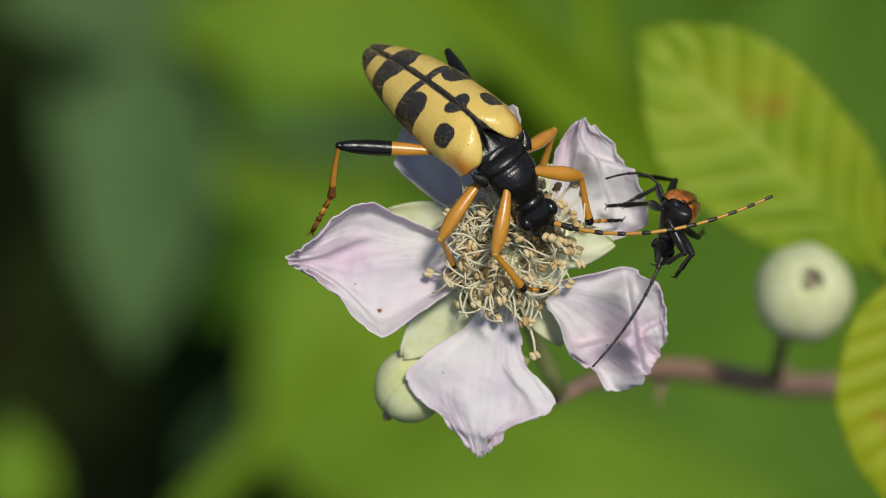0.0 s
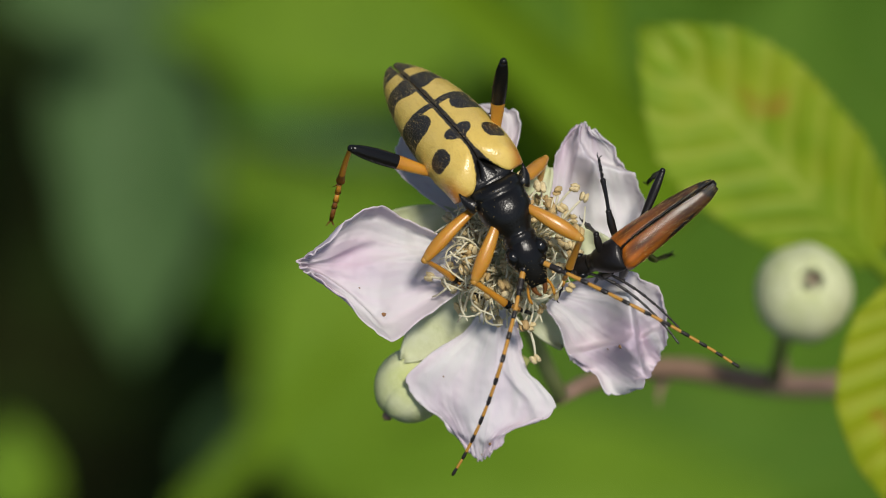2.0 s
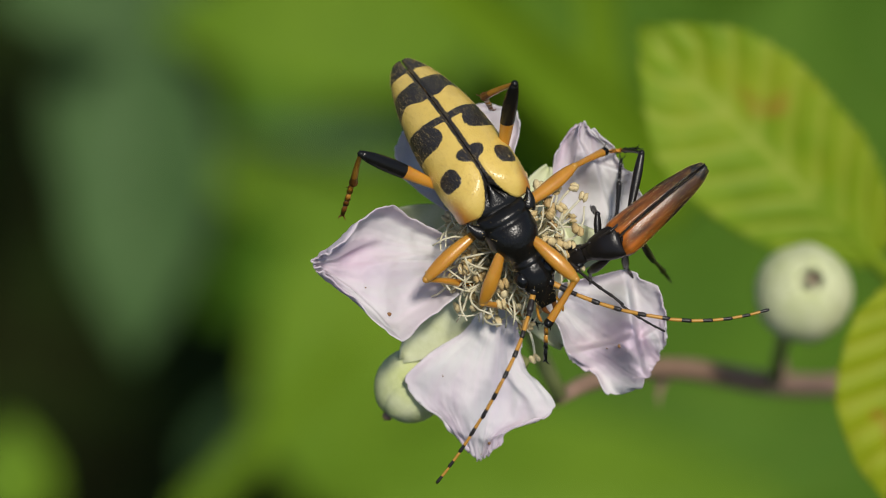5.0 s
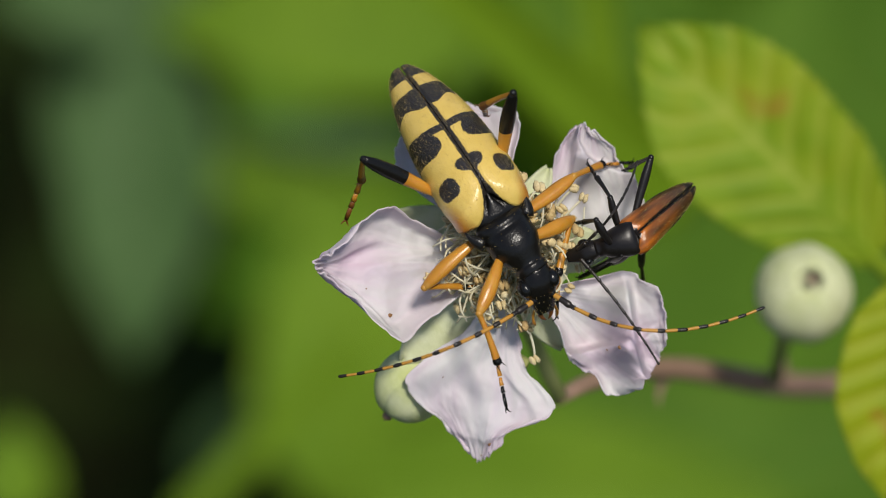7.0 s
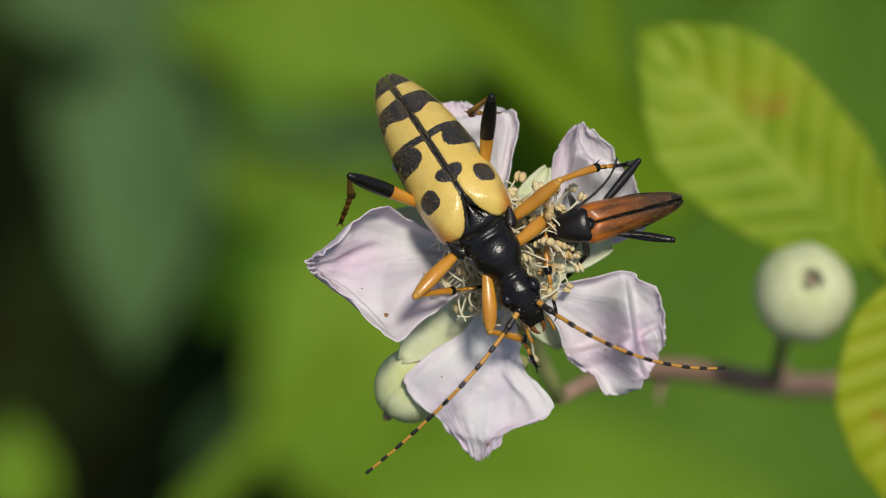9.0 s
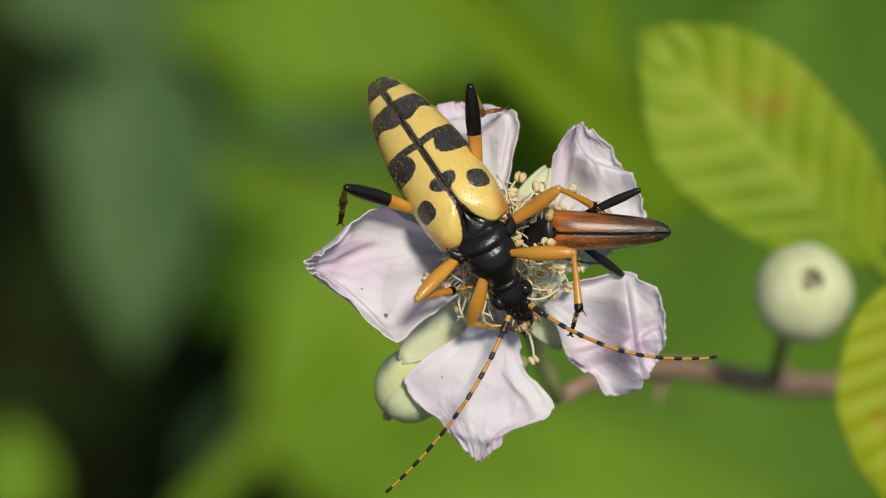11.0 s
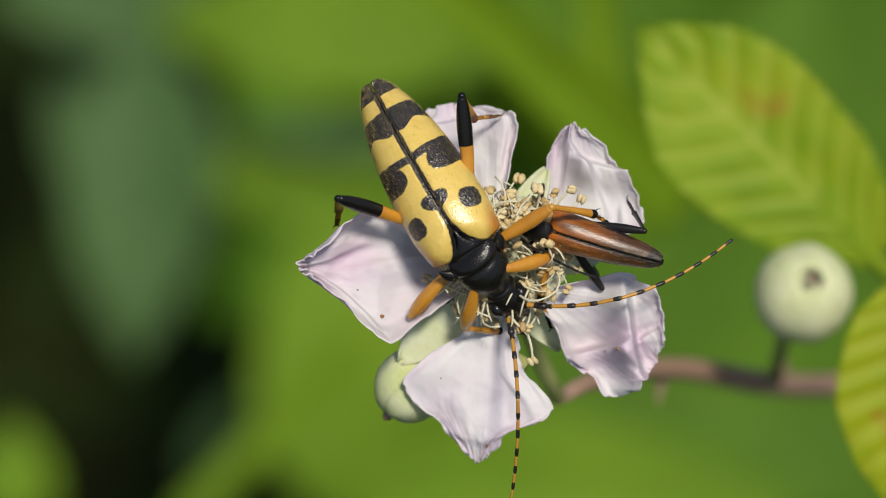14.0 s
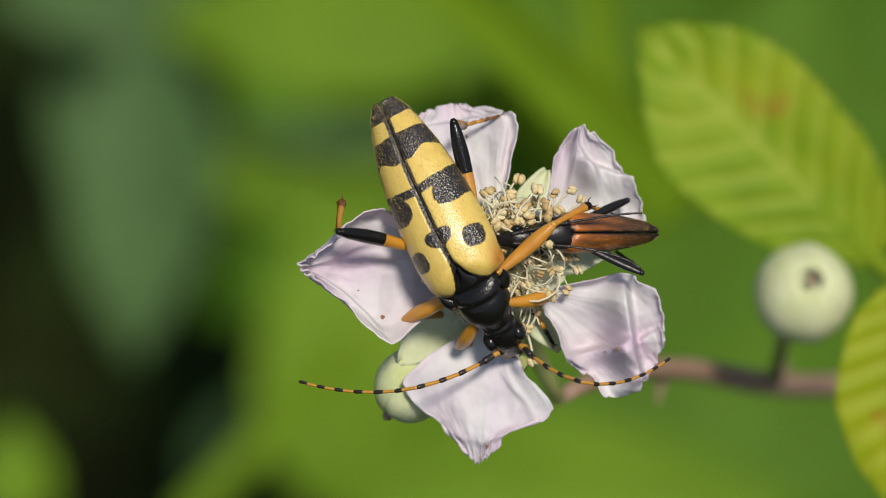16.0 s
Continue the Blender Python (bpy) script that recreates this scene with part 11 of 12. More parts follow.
    walk(REDTAIL["antenna_R10"], [(0, mm(3.85, -3.41, 1.88, 100.1, -15.9, -125.8)), (0.5, mm(2.94, -2.84, 2.67, 86.2, -40.1, -103.4)), (1, mm(5.35, -2.35, 2.81, 40, -46.5, -51.1)), (1.5, mm(6.72, -2.56, -0.1, 20.5, -3.3, -41.2)), (1.75, mm(6.72, -0.08, 0.73, 1.7, -20.8, -4.2)), (2, mm(6.72, 2.4, 1.56, -25.4, -22.2, 38.9)), (2.5, mm(7.63, -0.31, 0.3, 2, -5.3, -6.4)), (3, mm(6.34, 0.81, 2.81, -15.9, -43.7, 21.1)), (3.25, mm(4.64, 2.07, 2.44, -59.3, -38.9, 77.5)), (3.5, mm(2.94, 3.32, 2.07, -80.2, -12.1, 113.7)), (3.75, mm(4.94, 1.85, 2.15, -52.8, -37.9, 70.2)), (4, mm(6.93, 0.39, 2.24, -8.7, -34.1, 11.9)), (5.25, mm(4.7, -0.92, 2.73, 48.2, -65.7, -54.2)), (6.5, mm(2.47, -2.23, 3.23, 112.7, -37.7, -127.7)), (7, mm(4.9, -1.5, 3.53, 51, -58.3, -59.7)), (7.5, mm(5.42, -0.64, 3.49, 16.4, -61.4, -19.1)), (8, mm(4.98, -0.11, 3.74, -8.6, -70.7, 10.3)), (8.5, mm(7.19, 1.29, 1.44, -21.7, -21, 33.4)), (8.75, mm(6.37, -0.16, 2.27, 6.9, -45.1, -9.4)), (9, mm(5.56, -1.6, 3.11, 53.1, -40.9, -68.6)), (10.25, mm(6.29, 0.34, 1.58, -9.7, -41.7, 12.8)), (11.5, mm(7.02, 2.29, 0.04, -31.7, -0.2, 58.9)), (12, mm(5.5, 0.9, 3.38, -60, -45.9, 75.5)), (12.5, mm(4.58, 1.16, 3.67, -67.3, -53.3, 80.8)), (13, mm(4.47, 1.16, 3.7, -69.3, -54.1, 82.6)), (13.5, mm(5.58, -0.12, 3.47, 2, -60.6, -2.2)), (14, mm(4.39, 1.09, 3.74, -73.1, -54.7, 86.4)), (14.5, mm(6.71, -0.19, 2.54, 2.2, -39.4, -3.5)), (15, mm(7.64, -0.37, 0.12, 4.3, -2.3, -11.4)), (15.5, mm(7.65, -0.04, 0.15, -0.8, -2.9, -1.2)), (16, mm(7.64, 0.29, 0.17, -6.4, -3.5, 9.8))])
    walk(REDTAIL["antenna_L0"], [(0, mm(-1.04, 2.26, -2.46, -177.6, 46.4, 78.9)), (0.5, mm(2.33, 0.1, -2.73, -161.4, 22.1, 79.3)), (1, mm(2.77, -1.82, -1.42, 180, 31.1, 14.8)), (1.5, mm(3.32, -1.44, 0.13, -141.9, 17.5, -16)), (1.67, mm(3.25, -1.43, -0.31, -145.4, 9.3, 36)), (1.83, mm(3.18, -1.42, -0.75, -154.1, 6.9, 87.7)), (2, mm(3.11, -1.41, -1.19, -161.4, 12.1, 139.3)), (2.5, mm(2.73, -1.48, -1.84, -161.7, 9.7, 141.7)), (3, mm(3.06, -1.23, -1.47, -159.4, -13.3, 131.4)), (3.5, mm(2.92, -1.33, -1.65, -132.2, -11.3, 53.2)), (4, mm(2.94, -1.55, -1.41, -143.5, -9.9, 78.3)), (6.5, mm(3.24, -0.54, -1.53, -151.5, -5.4, 98.2)), (7, mm(2.26, -1.24, -2.5, -151.9, 1.2, 89.4)), (7.5, mm(2.81, -0.54, -2.19, -148.1, -23.9, 104.5)), (8, mm(2.62, -0.29, -2.46, -167.8, -33.2, 151.6)), (8.5, mm(2.61, 0.09, -2.48, -176.4, -34.8, 168.7)), (9, mm(2.6, 0.1, -2.49, -176.2, -32.1, 169.8)), (11.5, mm(2.85, 1.34, -1.76, -178.4, -39.8, 170)), (12, mm(2.93, 1.42, -1.57, 179.5, -35.2, 176.5)), (12.5, mm(2.95, 1.06, -1.79, -177.3, -33.8, 171.1)), (13, mm(3.07, 1.09, -1.56, -177.5, -34.8, 170.9)), (13.5, mm(3.06, 1.25, -1.45, -179.1, -39.3, 171.6)), (14, mm(3.07, 1.28, -1.41, -179.4, -35.6, 174.1)), (14.5, mm(3.3, 0.82, -1.25, -174.2, -8.7, -176.2)), (15, mm(3.28, 0.75, -1.35, -175.3, -20.9, 175)), (15.5, mm(3.39, 0.67, -1.09, 178.4, -31.5, -178.8)), (16, mm(3.27, 0.68, -1.39, 177.7, -37.9, 178.2))])
    walk(REDTAIL["antenna_L1"], [(0, mm(0.83, 0, 0, 0, -1.7, 0.4)), (0.5, mm(0.83, 0, 0, 0, -0.5, 0.5)), (1, mm(0.83, 0, 0, 0, -0.4, -1)), (1.5, mm(0.83, 0, 0, 0, -2.8, -0.3)), (2, mm(0.83, 0, 0, 0, -0.8, 6.2)), (2.5, mm(0.83, 0, 0, 0, 0.3, -1.1)), (3, mm(0.83, 0, 0, 0, 0.3, 0.7)), (3.5, mm(0.83, 0, 0, 0, -0.9, -1.1)), (4, mm(0.83, 0, 0, 0, -0.9, -1.2)), (6.5, mm(0.83, 0, 0, 0, 0.5, -0.2)), (7, mm(0.83, 0, 0, 0, 0.2, 0.7)), (7.5, mm(0.83, 0, 0, 0, 0.2, 0.6)), (8, mm(0.83, 0, 0, 0, 0.3, 0.6)), (8.5, mm(0.83, 0, 0, 0, 0.4, 0.3)), (9, mm(0.83, 0, 0, 0, 0.4, 0.4)), (11.5, mm(0.83, 0, 0, 0, 0, -0.6)), (12, mm(0.83, 0, 0, 0, 0.1, -0.3)), (12.5, mm(0.83, 0, 0, 0, 0.1, -0.3)), (13, mm(0.83, 0, 0, 0, 0.1, -0.4)), (13.5, mm(0.83, 0, 0, 0, 0, -0.5)), (14, mm(0.83, 0, 0, 0, 0.1, -0.3)), (14.5, mm(0.83, 0, 0, 0, 0.5, 0.5)), (15, mm(0.83, 0, 0, 0, 0.4, 0.4)), (15.5, mm(0.83, 0, 0, 0, 0.4, 0.7)), (16, mm(0.83, 0, 0, 0, 0.3, 0.6))])
    walk(REDTAIL["antenna_L2"], [(0, mm(1.03, 0, 0.01, 0, -3.3, 1.3)), (0.5, mm(1.03, 0, 0, 0, -0.8, 1.3)), (1, mm(1.03, 0, 0, 0, -0.4, -2.3)), (1.5, mm(1.03, 0, 0.01, 0.1, -5.6, -1.7)), (2, mm(1.03, 0.02, 0, 0.1, 0.8, 12.1)), (2.5, mm(1.03, 0, 0, 0, 0.6, -2.3)), (3, mm(1.03, 0, 0, 0, 0.7, 1.6)), (3.5, mm(1.03, 0, 0, 0, -1.9, -2.4)), (4, mm(1.03, 0, 0, 0.1, -1.9, -2.7)), (6.5, mm(1.03, 0, 0, 0, 1, -0.5)), (7, mm(1.03, 0, 0, 0, 0.4, 1.5)), (7.5, mm(1.03, 0, 0, 0, 0.4, 1.3)), (8, mm(1.03, 0, 0, 0, 0.8, 1.4)), (8.5, mm(1.03, 0, 0, 0, 0.8, 0.8)), (9, mm(1.03, 0, 0, 0, 0.8, 0.9)), (11.5, mm(1.03, 0, 0, 0, -0.1, -1.4)), (12, mm(1.03, 0, 0, 0, 0.2, -0.6)), (12.5, mm(1.03, 0, 0, 0, 0.2, -0.7)), (13, mm(1.03, 0, 0, 0, 0.1, -0.8)), (13.5, mm(1.03, 0, 0, 0, 0, -1.1)), (14, mm(1.03, 0, 0, 0, 0.2, -0.7)), (14.5, mm(1.03, 0, 0, 0, 1.1, 1.2)), (15, mm(1.03, 0, 0, 0, 0.9, 0.9)), (15.5, mm(1.03, 0, 0, 0, 0.8, 1.6)), (16, mm(1.03, 0, 0, 0, 0.8, 1.4))])
    walk(REDTAIL["antenna_L3"], [(0, mm(1.92, 0.02, 0.06, -0.1, -6, 2.3)), (0.5, mm(1.92, 0.02, 0.01, 0, -1.4, 2.5)), (1, mm(1.92, -0.04, 0.01, 0, -0.6, -4.4)), (1.5, mm(1.92, -0.03, 0.1, 0.3, -10.2, -3.1)), (2, mm(1.9, 0.21, -0.01, 0.2, 1.3, 20.3)), (2.5, mm(1.92, -0.04, -0.01, 0, 1, -4.3)), (3, mm(1.92, 0.03, -0.01, 0, 1.4, 3.2)), (3.5, mm(1.92, -0.04, 0.03, 0.2, -3.5, -4.6)), (4, mm(1.92, -0.05, 0.03, 0.2, -3.5, -5.2)), (6.5, mm(1.92, -0.01, -0.02, 0, 1.8, -1)), (7, mm(1.92, 0.03, -0.01, 0, 0.7, 2.7)), (7.5, mm(1.92, 0.02, -0.01, 0, 0.7, 2.3)), (8, mm(1.92, 0.02, -0.01, 0, 1.3, 2.8)), (8.5, mm(1.92, 0.01, -0.01, 0, 1.4, 1.5)), (9, mm(1.92, 0.01, -0.01, 0, 1.5, 1.7)), (11.5, mm(1.92, -0.02, 0, 0, -0.2, -2.7)), (12, mm(1.92, -0.01, 0, 0, 0.4, -1.1)), (12.5, mm(1.92, -0.01, 0, 0, 0.3, -1.4)), (13, mm(1.92, -0.01, 0, 0, 0.2, -1.5)), (13.5, mm(1.92, -0.02, 0, 0, 0, -2.1)), (14, mm(1.92, -0.01, 0, 0, 0.3, -1.4)), (14.5, mm(1.92, 0.02, -0.02, 0, 1.9, 2.3)), (15, mm(1.92, 0.01, -0.01, 0, 1.5, 1.7)), (15.5, mm(1.92, 0.03, -0.01, 0, 1.4, 3.2)), (16, mm(1.92, 0.02, -0.01, 0, 1.3, 2.7))])
    walk(REDTAIL["antenna_L4"], [(0, mm(2.74, 0.06, 0.14, -0.2, -8.5, 3.4)), (0.5, mm(2.75, 0.06, 0.03, -0.1, -2, 3.8)), (1, mm(2.75, -0.1, 0.02, 0.1, -0.6, -7)), (1.5, mm(2.73, -0.07, 0.24, 0.7, -14.8, -4.8)), (2, mm(2.68, 0.5, -0.03, 0.4, 2.1, 27.1)), (2.5, mm(2.75, -0.1, -0.02, -0.1, 1.5, -6.7)), (3, mm(2.75, 0.07, -0.03, 0.1, 2.2, 5.2)), (3.5, mm(2.75, -0.11, 0.08, 0.4, -5.1, -6.9)), (4, mm(2.74, -0.12, 0.08, 0.4, -5.3, -8.1)), (6.5, mm(2.75, -0.02, -0.04, -0.1, 2.6, -1.6)), (7, mm(2.75, 0.06, -0.02, 0, 1, 3.9)), (7.5, mm(2.75, 0.06, -0.02, 0, 1, 3.5)), (8, mm(2.75, 0.06, -0.03, 0, 1.9, 4.5)), (8.5, mm(2.75, 0.03, -0.04, 0, 2.1, 2.4)), (9, mm(2.75, 0.04, -0.04, 0, 2.1, 2.7)), (11.5, mm(2.75, -0.06, 0, 0, -0.4, -4.3)), (12, mm(2.75, -0.03, -0.01, 0, 0.5, -1.8)), (12.5, mm(2.75, -0.03, -0.01, 0, 0.3, -2.3)), (13, mm(2.75, -0.04, -0.01, 0, 0.3, -2.4)), (13.5, mm(2.75, -0.05, 0, 0, -0.1, -3.4)), (14, mm(2.75, -0.03, -0.01, 0, 0.4, -2.2)), (14.5, mm(2.75, 0.05, -0.05, 0.1, 2.9, 3.9)), (15, mm(2.75, 0.04, -0.04, 0, 2.2, 2.8)), (15.5, mm(2.75, 0.07, -0.03, 0.1, 2.1, 5.1)), (16, mm(2.75, 0.06, -0.03, 0, 1.9, 4.3))])
    walk(REDTAIL["antenna_L5"], [(0, mm(3.66, 0.11, 0.28, -1.8, -11.8, 2)), (0.5, mm(3.67, 0.12, 0.07, -2.6, -4.7, 3)), (1, mm(3.66, -0.22, 0.03, 0.5, -3.6, -9.2)), (1.5, mm(3.62, -0.15, 0.48, 0.6, -20.4, -2.8)), (2, mm(3.5, 0.92, -0.06, -11, -6, 33.1)), (2.5, mm(3.66, -0.21, -0.05, 2.3, -14.3, -9.4)), (3, mm(3.67, 0.16, -0.07, -15.3, -52.9, 26.9)), (3.5, mm(3.66, -0.22, 0.16, -22.8, -45.1, 41)), (4, mm(3.65, -0.25, 0.17, -19.4, -47.8, 34.5)), (6.5, mm(3.67, -0.05, -0.09, -0.9, -3.5, -3.7)), (7, mm(3.67, 0.13, -0.03, -2.6, -5.5, 3.1)), (7.5, mm(3.67, 0.11, -0.03, -2.3, -5.6, 2.2)), (8, mm(3.67, 0.14, -0.06, -3.5, -4.3, 6.4)), (8.5, mm(3.67, 0.07, -0.07, -2.7, -4.4, 3.3)), (9, mm(3.67, 0.08, -0.07, -2.9, -4.3, 3.9)), (11.5, mm(3.67, -0.13, 0.01, -32.1, -70.2, 44.4)), (12, mm(3.67, -0.06, -0.02, -24.4, -65.6, 36.3)), (12.5, mm(3.67, -0.07, -0.01, -20.1, -60.4, 32)), (13, mm(3.67, -0.07, -0.01, -21.9, -61.9, 34.1)), (13.5, mm(3.67, -0.1, 0, -32.7, -69.9, 45.3)), (14, mm(3.67, -0.07, -0.01, -24.2, -64.9, 36.2)), (14.5, mm(3.67, 0.12, -0.09, -3.8, -1.9, 7.1)), (15, mm(3.67, 0.08, -0.07, -3.1, -2.9, 4.4)), (15.5, mm(3.67, 0.16, -0.07, -3.9, -3.7, 7.6)), (16, mm(3.67, 0.13, -0.06, -3.5, -3.9, 6))])
    walk(REDTAIL["antenna_L6"], [(0, mm(4.51, 0.14, 0.46, -2.3, -14, 3.3)), (0.5, mm(4.54, 0.17, 0.14, -3, -5.6, 4.2)), (1, mm(4.52, -0.36, 0.08, 1.4, -4.2, -12.3)), (1.5, mm(4.44, -0.19, 0.78, 1.8, -24.6, -4.6)), (2, mm(4.23, 1.39, 0.03, -12.4, -5.5, 37.4)), (2.5, mm(4.5, -0.35, 0.17, 3.3, -14, -12.4)), (3, mm(4.14, 0.39, 0.63, -18.7, -51.1, 32.3)), (3.5, mm(4.12, 0.19, 0.78, -22.2, -47.6, 38.8)), (4, mm(4.14, 0.08, 0.82, -17.8, -51.1, 30.9)), (6.5, mm(4.54, -0.11, -0.03, -0.8, -3.2, -4.6)), (7, mm(4.54, 0.17, 0.05, -3, -5.6, 4.2)), (7.5, mm(4.54, 0.14, 0.05, -2.7, -5.9, 3.3)), (8, mm(4.54, 0.23, 0, -4.5, -4.4, 9.3)), (8.5, mm(4.54, 0.12, 0, -3.3, -4.3, 4.8)), (9, mm(4.54, 0.14, 0, -3.4, -4.2, 5.4)), (11.5, mm(3.88, 0.07, 0.83, -28, -72, 38.9)), (12, mm(3.96, 0.16, 0.78, -22.8, -66, 34.1)), (12.5, mm(4.04, 0.16, 0.75, -18.4, -61, 29.6)), (13, mm(4.01, 0.16, 0.76, -20.1, -62.6, 31.5)), (13.5, mm(3.88, 0.11, 0.82, -29.5, -71.2, 40.9)), (14, mm(3.97, 0.15, 0.78, -22.3, -65.5, 33.6)), (14.5, mm(4.54, 0.22, -0.06, -4.6, -1.3, 9.8)), (15, mm(4.54, 0.15, -0.03, -3.6, -2.7, 6.1)), (15.5, mm(4.53, 0.27, -0.01, -4.8, -3.7, 10.7)), (16, mm(4.54, 0.22, 0, -4.3, -4, 8.6))])
    walk(REDTAIL["antenna_L7"], [(0, mm(5.32, 0.19, 0.66, -2.8, -16, 4.8)), (0.5, mm(5.37, 0.23, 0.22, -3.4, -6.5, 5.3)), (1, mm(5.34, -0.53, 0.14, 2.5, -5, -15.6)), (1.5, mm(5.2, -0.25, 1.13, 3, -28.3, -6.3)), (2, mm(4.89, 1.9, 0.11, -13.7, -5.1, 40.7)), (2.5, mm(5.29, -0.52, 0.37, 4.4, -13.8, -15.6)), (3, mm(4.58, 0.68, 1.28, -23, -48.6, 39.5)), (3.5, mm(4.56, 0.54, 1.4, -21.4, -50.1, 36.5)), (4, mm(4.59, 0.35, 1.47, -15.7, -54.4, 26.9)), (6.5, mm(5.38, -0.17, 0.02, -0.7, -2.9, -5.6)), (7, mm(5.37, 0.24, 0.13, -3.5, -5.8, 5.3)), (7.5, mm(5.37, 0.19, 0.14, -3.2, -6.2, 4.4)), (8, mm(5.36, 0.37, 0.07, -5.8, -4.6, 13.3)), (8.5, mm(5.37, 0.19, 0.06, -4, -4.3, 6.9)), (9, mm(5.37, 0.22, 0.06, -4.1, -4.1, 7.4)), (11.5, mm(4.08, 0.24, 1.63, -21.6, -74.1, 30.8)), (12, mm(4.25, 0.35, 1.54, -20.8, -66.5, 31.4)), (12.5, mm(4.39, 0.36, 1.48, -16.3, -61.7, 26.4)), (13, mm(4.34, 0.36, 1.5, -17.7, -63.4, 28.1)), (13.5, mm(4.09, 0.29, 1.61, -24.8, -72.9, 34.8)), (14, mm(4.26, 0.34, 1.54, -19.9, -66.2, 30.3)), (14.5, mm(5.36, 0.37, -0.05, -5.7, -0.6, 13.5)), (15, mm(5.37, 0.24, 0.01, -4.4, -2.5, 8.1)), (15.5, mm(5.35, 0.43, 0.04, -6.1, -3.7, 14.7)), (16, mm(5.36, 0.35, 0.05, -5.4, -4.1, 11.9))])
    walk(REDTAIL["antenna_L8"], [(0, mm(6.09, 0.25, 0.88, -3.3, -17.8, 5.9)), (0.5, mm(6.16, 0.3, 0.31, -4, -7.5, 6.4)), (1, mm(6.11, -0.75, 0.21, 3.7, -5.8, -19.2)), (1.5, mm(5.9, -0.33, 1.51, 4.2, -31.6, -7.7)), (2, mm(5.49, 2.42, 0.18, -14.9, -4.8, 43.4)), (2.5, mm(6.04, -0.73, 0.56, 5.6, -13.5, -19.1)), (3, mm(4.99, 1.01, 1.88, -28.3, -44.8, 49)), (3.5, mm(4.98, 0.84, 2.02, -20.4, -52.4, 34.2)), (4, mm(5, 0.56, 2.12, -12.9, -57.8, 22.3)), (6.5, mm(6.17, -0.25, 0.06, -0.6, -2.7, -6.7)), (7, mm(6.16, 0.31, 0.21, -4, -6, 6.3)), (7.5, mm(6.16, 0.25, 0.22, -3.7, -6.5, 5.5)), (8, mm(6.13, 0.55, 0.13, -7.8, -5.1, 19.2)), (8.5, mm(6.17, 0.29, 0.12, -5.1, -4.4, 9.9)), (9, mm(6.16, 0.32, 0.11, -5.2, -4.1, 10.1)), (11.5, mm(4.27, 0.35, 2.4, -10.5, -76.5, 17.7)), (12, mm(4.52, 0.52, 2.28, -17.9, -67.3, 27.6)), (12.5, mm(4.73, 0.53, 2.18, -13, -62.9, 21.9)), (13, mm(4.66, 0.53, 2.22, -14.2, -64.7, 23.2)), (13.5, mm(4.28, 0.42, 2.38, -16.7, -75, 25)), (14, mm(4.54, 0.51, 2.27, -16.3, -67.3, 25.6)), (14.5, mm(6.14, 0.55, -0.04, -7.4, 0.3, 18.8)), (15, mm(6.16, 0.35, 0.05, -5.4, -2.3, 10.9)), (15.5, mm(6.13, 0.63, 0.09, -7.9, -3.8, 20)), (16, mm(6.14, 0.51, 0.11, -6.9, -4.4, 16.4))])
    walk(REDTAIL["antenna_L9"], [(0, mm(6.82, 0.33, 1.12, -3.8, -19.5, 6.7)), (0.5, mm(6.92, 0.39, 0.41, -4.6, -8.4, 7.5)), (1, mm(6.83, -1, 0.29, 5.1, -6.7, -23)), (1.5, mm(6.55, -0.41, 1.91, 5.3, -34.5, -9)), (2, mm(6.05, 2.94, 0.24, -16.2, -4.5, 45.6)), (2.5, mm(6.75, -0.98, 0.74, 6.9, -13.2, -22.8)), (3, mm(5.35, 1.42, 2.42, -34.6, -39, 61.5)), (3.5, mm(5.36, 1.11, 2.63, -19.2, -54.6, 31.9)), (4, mm(5.38, 0.72, 2.77, -9.4, -61, 17.2)), (6.5, mm(6.93, -0.34, 0.09, -0.6, -2.3, -7.9)), (7, mm(6.92, 0.39, 0.29, -4.7, -6.2, 7.2)), (7.5, mm(6.93, 0.33, 0.31, -4.5, -6.8, 6.6)), (8, mm(6.86, 0.8, 0.2, -11.2, -6.2, 28.5)), (8.5, mm(6.92, 0.42, 0.18, -7, -4.8, 15)), (9, mm(6.92, 0.46, 0.17, -6.7, -4.2, 13.8)), (11.5, mm(4.44, 0.4, 3.15, 10.2, -78.7, -5.3)), (12, mm(4.78, 0.65, 2.99, -13.5, -68.4, 22.1)), (12.5, mm(5.06, 0.66, 2.87, -7.7, -64.5, 14.9)), (13, mm(4.96, 0.66, 2.91, -8.3, -66.4, 15.6)), (13.5, mm(4.46, 0.51, 3.12, -1.4, -77.4, 7.5)), (14, mm(4.81, 0.64, 2.98, -10.6, -68.8, 18.5)), (14.5, mm(6.87, 0.8, -0.04, -9.8, 1.3, 26.7)), (15, mm(6.92, 0.5, 0.08, -6.9, -2.1, 14.5)), (15.5, mm(6.85, 0.89, 0.14, -10.6, -4.1, 27.2)), (16, mm(6.88, 0.73, 0.17, -9.3, -4.9, 22.6))])
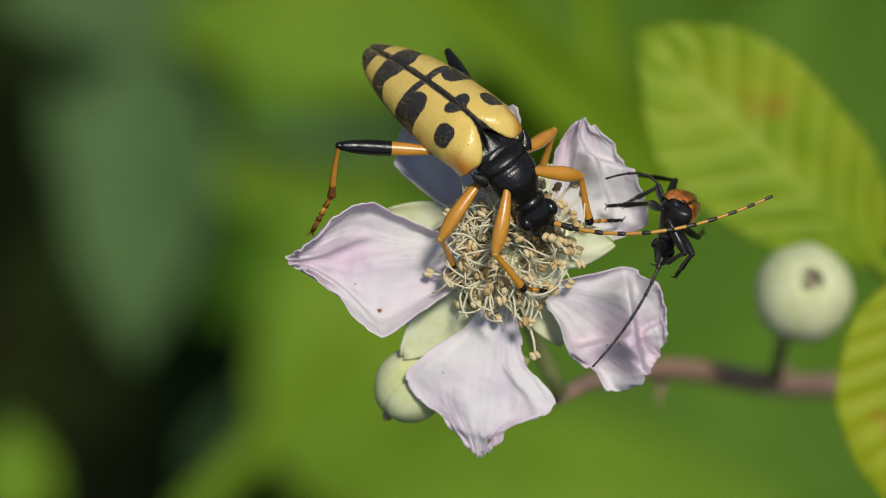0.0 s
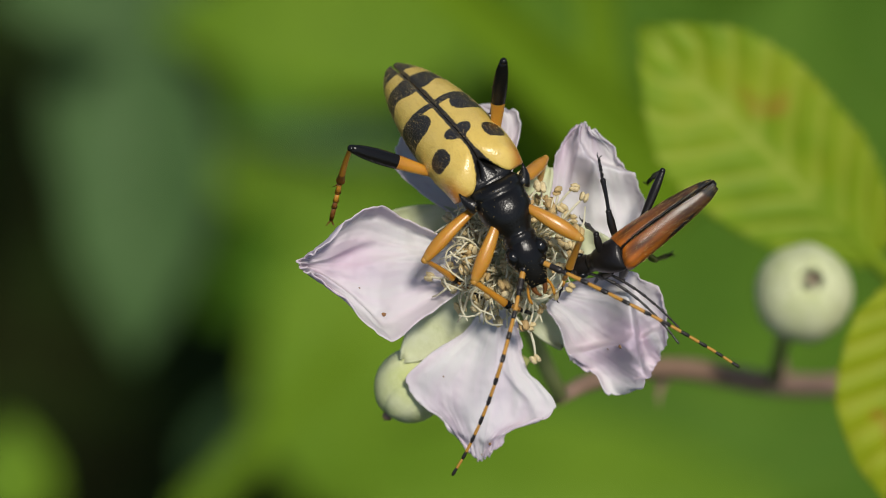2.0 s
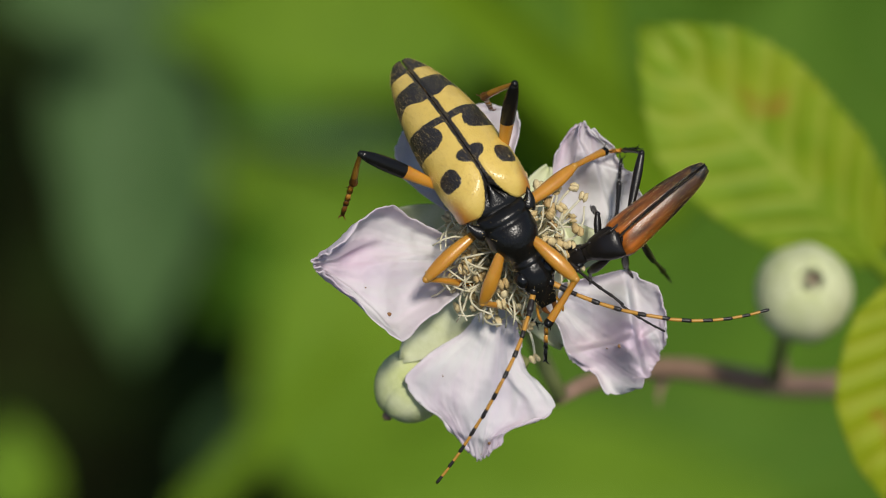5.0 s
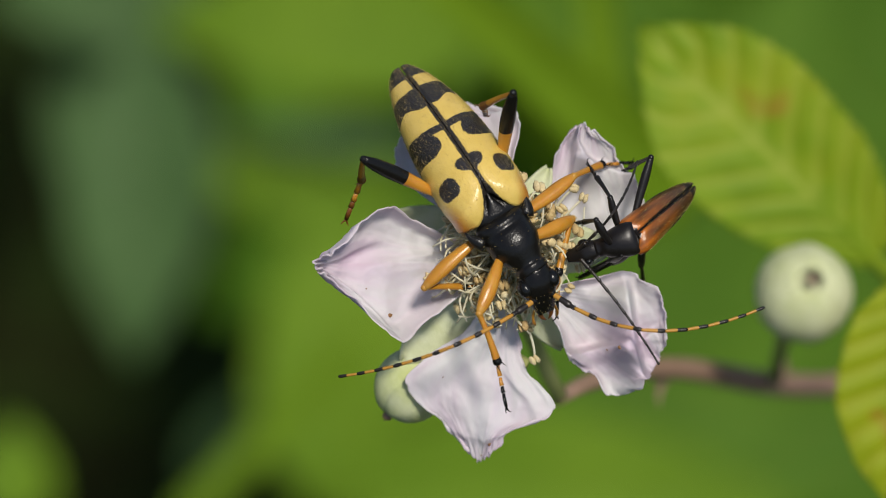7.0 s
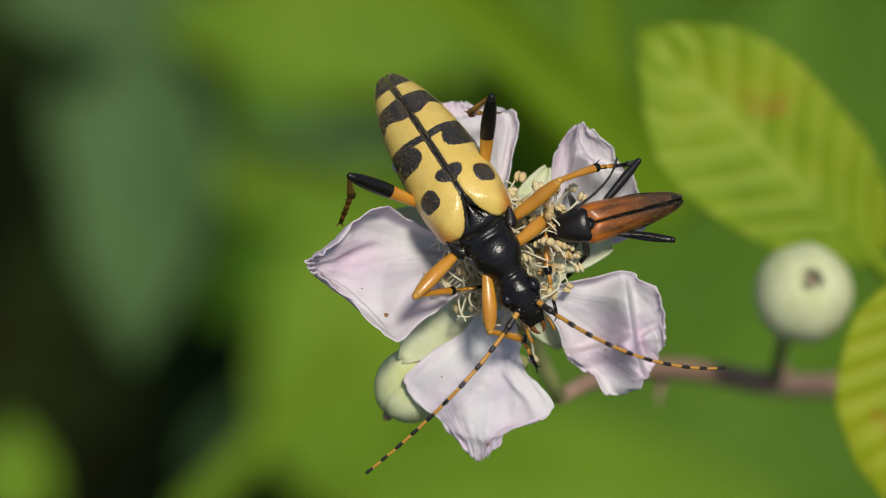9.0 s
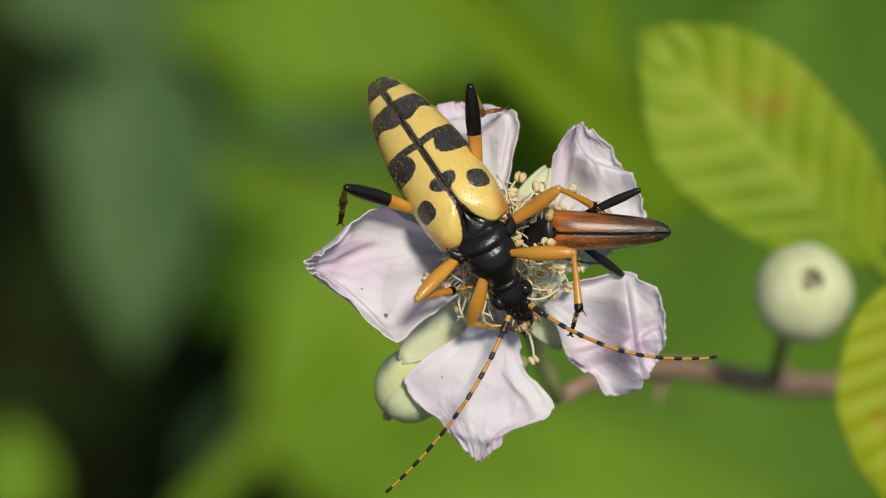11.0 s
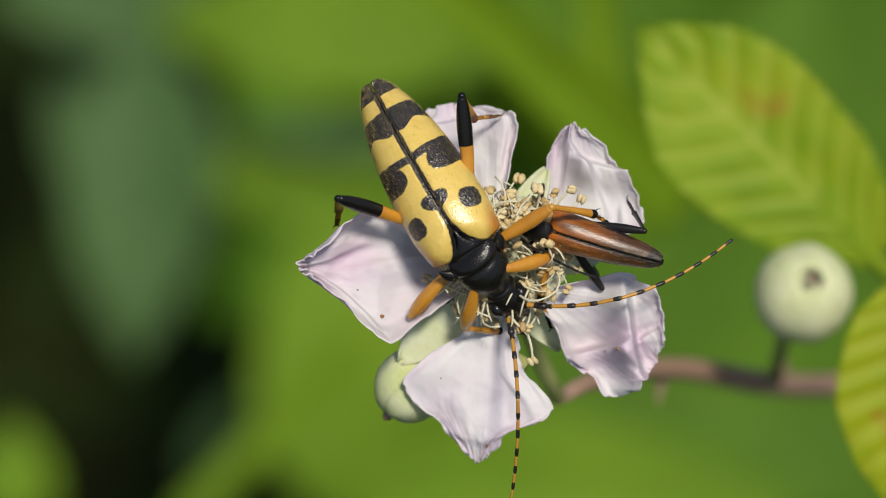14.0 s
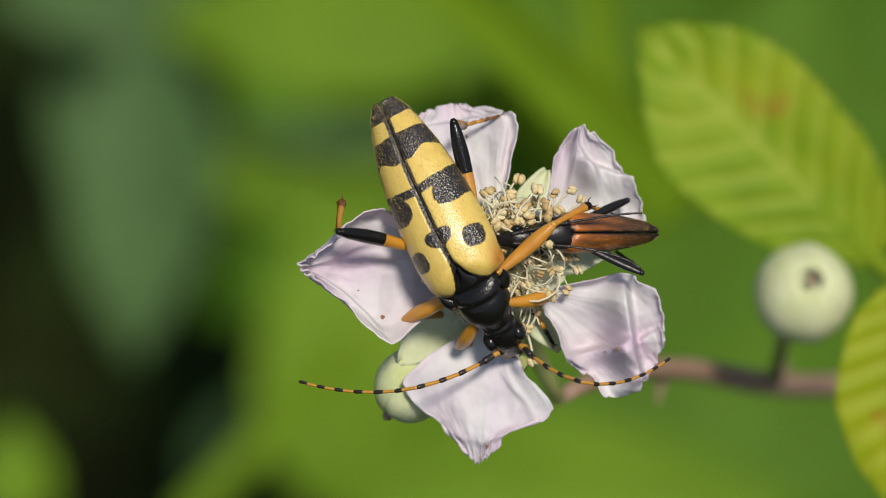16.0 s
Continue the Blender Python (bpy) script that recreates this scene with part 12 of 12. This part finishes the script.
    walk(REDTAIL["antenna_L10"], [(0, mm(7.48, 0.4, 1.35, -4.6, -21.1, 7.5)), (0.5, mm(7.61, 0.48, 0.51, -5.7, -9.4, 8.6)), (1, mm(7.48, -1.27, 0.37, 6.8, -7.7, -27.2)), (1.5, mm(7.12, -0.5, 2.32, 6.4, -37.2, -10.1)), (2, mm(6.54, 3.45, 0.3, -18.3, -4.3, 47.4)), (2.5, mm(7.38, -1.24, 0.9, 8.4, -12.9, -26.7)), (2.75, mm(6.5, 0.33, 1.88, -10.9, -32.7, 20.8)), (3, mm(5.61, 1.91, 2.87, -42, -30.6, 77.3)), (3.5, mm(5.71, 1.32, 3.2, -17.9, -56.8, 29.4)), (4, mm(5.71, 0.82, 3.39, -4.8, -64, 11.4)), (6.5, mm(7.63, -0.44, 0.12, -0.8, -2, -9.3)), (7, mm(7.62, 0.48, 0.37, -5.8, -6.4, 8.2)), (7.5, mm(7.62, 0.41, 0.39, -5.6, -7.1, 7.8)), (8, mm(7.48, 1.14, 0.27, -18.8, -9.5, 45.4)), (8.5, mm(7.6, 0.6, 0.24, -11.9, -7.7, 26.5)), (9, mm(7.6, 0.63, 0.22, -9.5, -4.6, 19.7)), (10.25, mm(6.09, 0.51, 2.03, -5.1, -44, 10.7)), (11.5, mm(4.58, 0.39, 3.84, 45.4, -78.6, -43.3)), (12, mm(5.02, 0.75, 3.64, -4.7, -70.3, 11.5)), (12.5, mm(5.35, 0.74, 3.51, 4.2, -67.2, 0.2)), (13, mm(5.23, 0.73, 3.56, 4.6, -69.1, 0)), (13.5, mm(4.61, 0.53, 3.81, 32.1, -78.7, -28.9)), (14, mm(5.05, 0.72, 3.64, 1.3, -71, 4.3)), (14.5, mm(7.5, 1.12, -0.06, -14.7, 1.8, 40.3)), (15, mm(7.6, 0.68, 0.1, -9.5, -2.1, 20.2)), (15.5, mm(7.47, 1.21, 0.2, -15.2, -4.9, 37.7)), (16, mm(7.53, 1, 0.23, -13.7, -6.2, 32.3))])
    walk(FLOWER_PARTS["petal_west"], [(0, mm(-2.6, -0.9, -1.2, 0, -11.5, 180)), (0.5, mm(-2.6, -0.9, -1.2, 0, -18.8, 180)), (1, mm(-2.6, -0.9, -1.2, 0, -20.5, 180)), (1.5, mm(-2.6, -0.9, -1.2, 0, -22.1, 180)), (2, mm(-2.6, -0.9, -1.2, 0, -21.0, 180)), (2.5, mm(-2.6, -0.9, -1.2, 0, -21.0, 180)), (3, mm(-2.6, -0.9, -1.2, 0, -27.5, 180)), (3.5, mm(-2.6, -0.9, -1.2, 0, -27.5, 180)), (4, mm(-2.6, -0.9, -1.2, 0, -28.4, 180)), (6.5, mm(-2.6, -0.9, -1.2, 0, -31.1, 180)), (7, mm(-2.6, -0.9, -1.2, 0, -31.1, 180)), (7.5, mm(-2.6, -0.9, -1.2, 0, -30.7, 180)), (8, mm(-2.6, -0.9, -1.2, 0, -28.4, 180)), (8.5, mm(-2.6, -0.9, -1.2, 0, -28.4, 180)), (9, mm(-2.6, -0.9, -1.2, 0, -27.5, 180)), (11.5, mm(-2.6, -0.9, -1.2, 0, -26.3, 180)), (12, mm(-2.6, -0.9, -1.2, 0, -24.0, 180)), (12.5, mm(-2.6, -0.9, -1.2, 0, -23.6, 180)), (13, mm(-2.6, -0.9, -1.2, 0, -23.6, 180)), (13.5, mm(-2.6, -0.9, -1.2, 0, -23.6, 180)), (14, mm(-2.6, -0.9, -1.2, 0, -22.6, 180)), (14.5, mm(-2.6, -0.9, -1.2, 0, -23.6, 180)), (15, mm(-2.6, -0.9, -1.2, 0, -23.6, 180)), (15.5, mm(-2.6, -0.9, -1.2, 0, -22.6, 180)), (16, mm(-2.6, -0.9, -1.2, 0, -23.6, 180))])


motions()
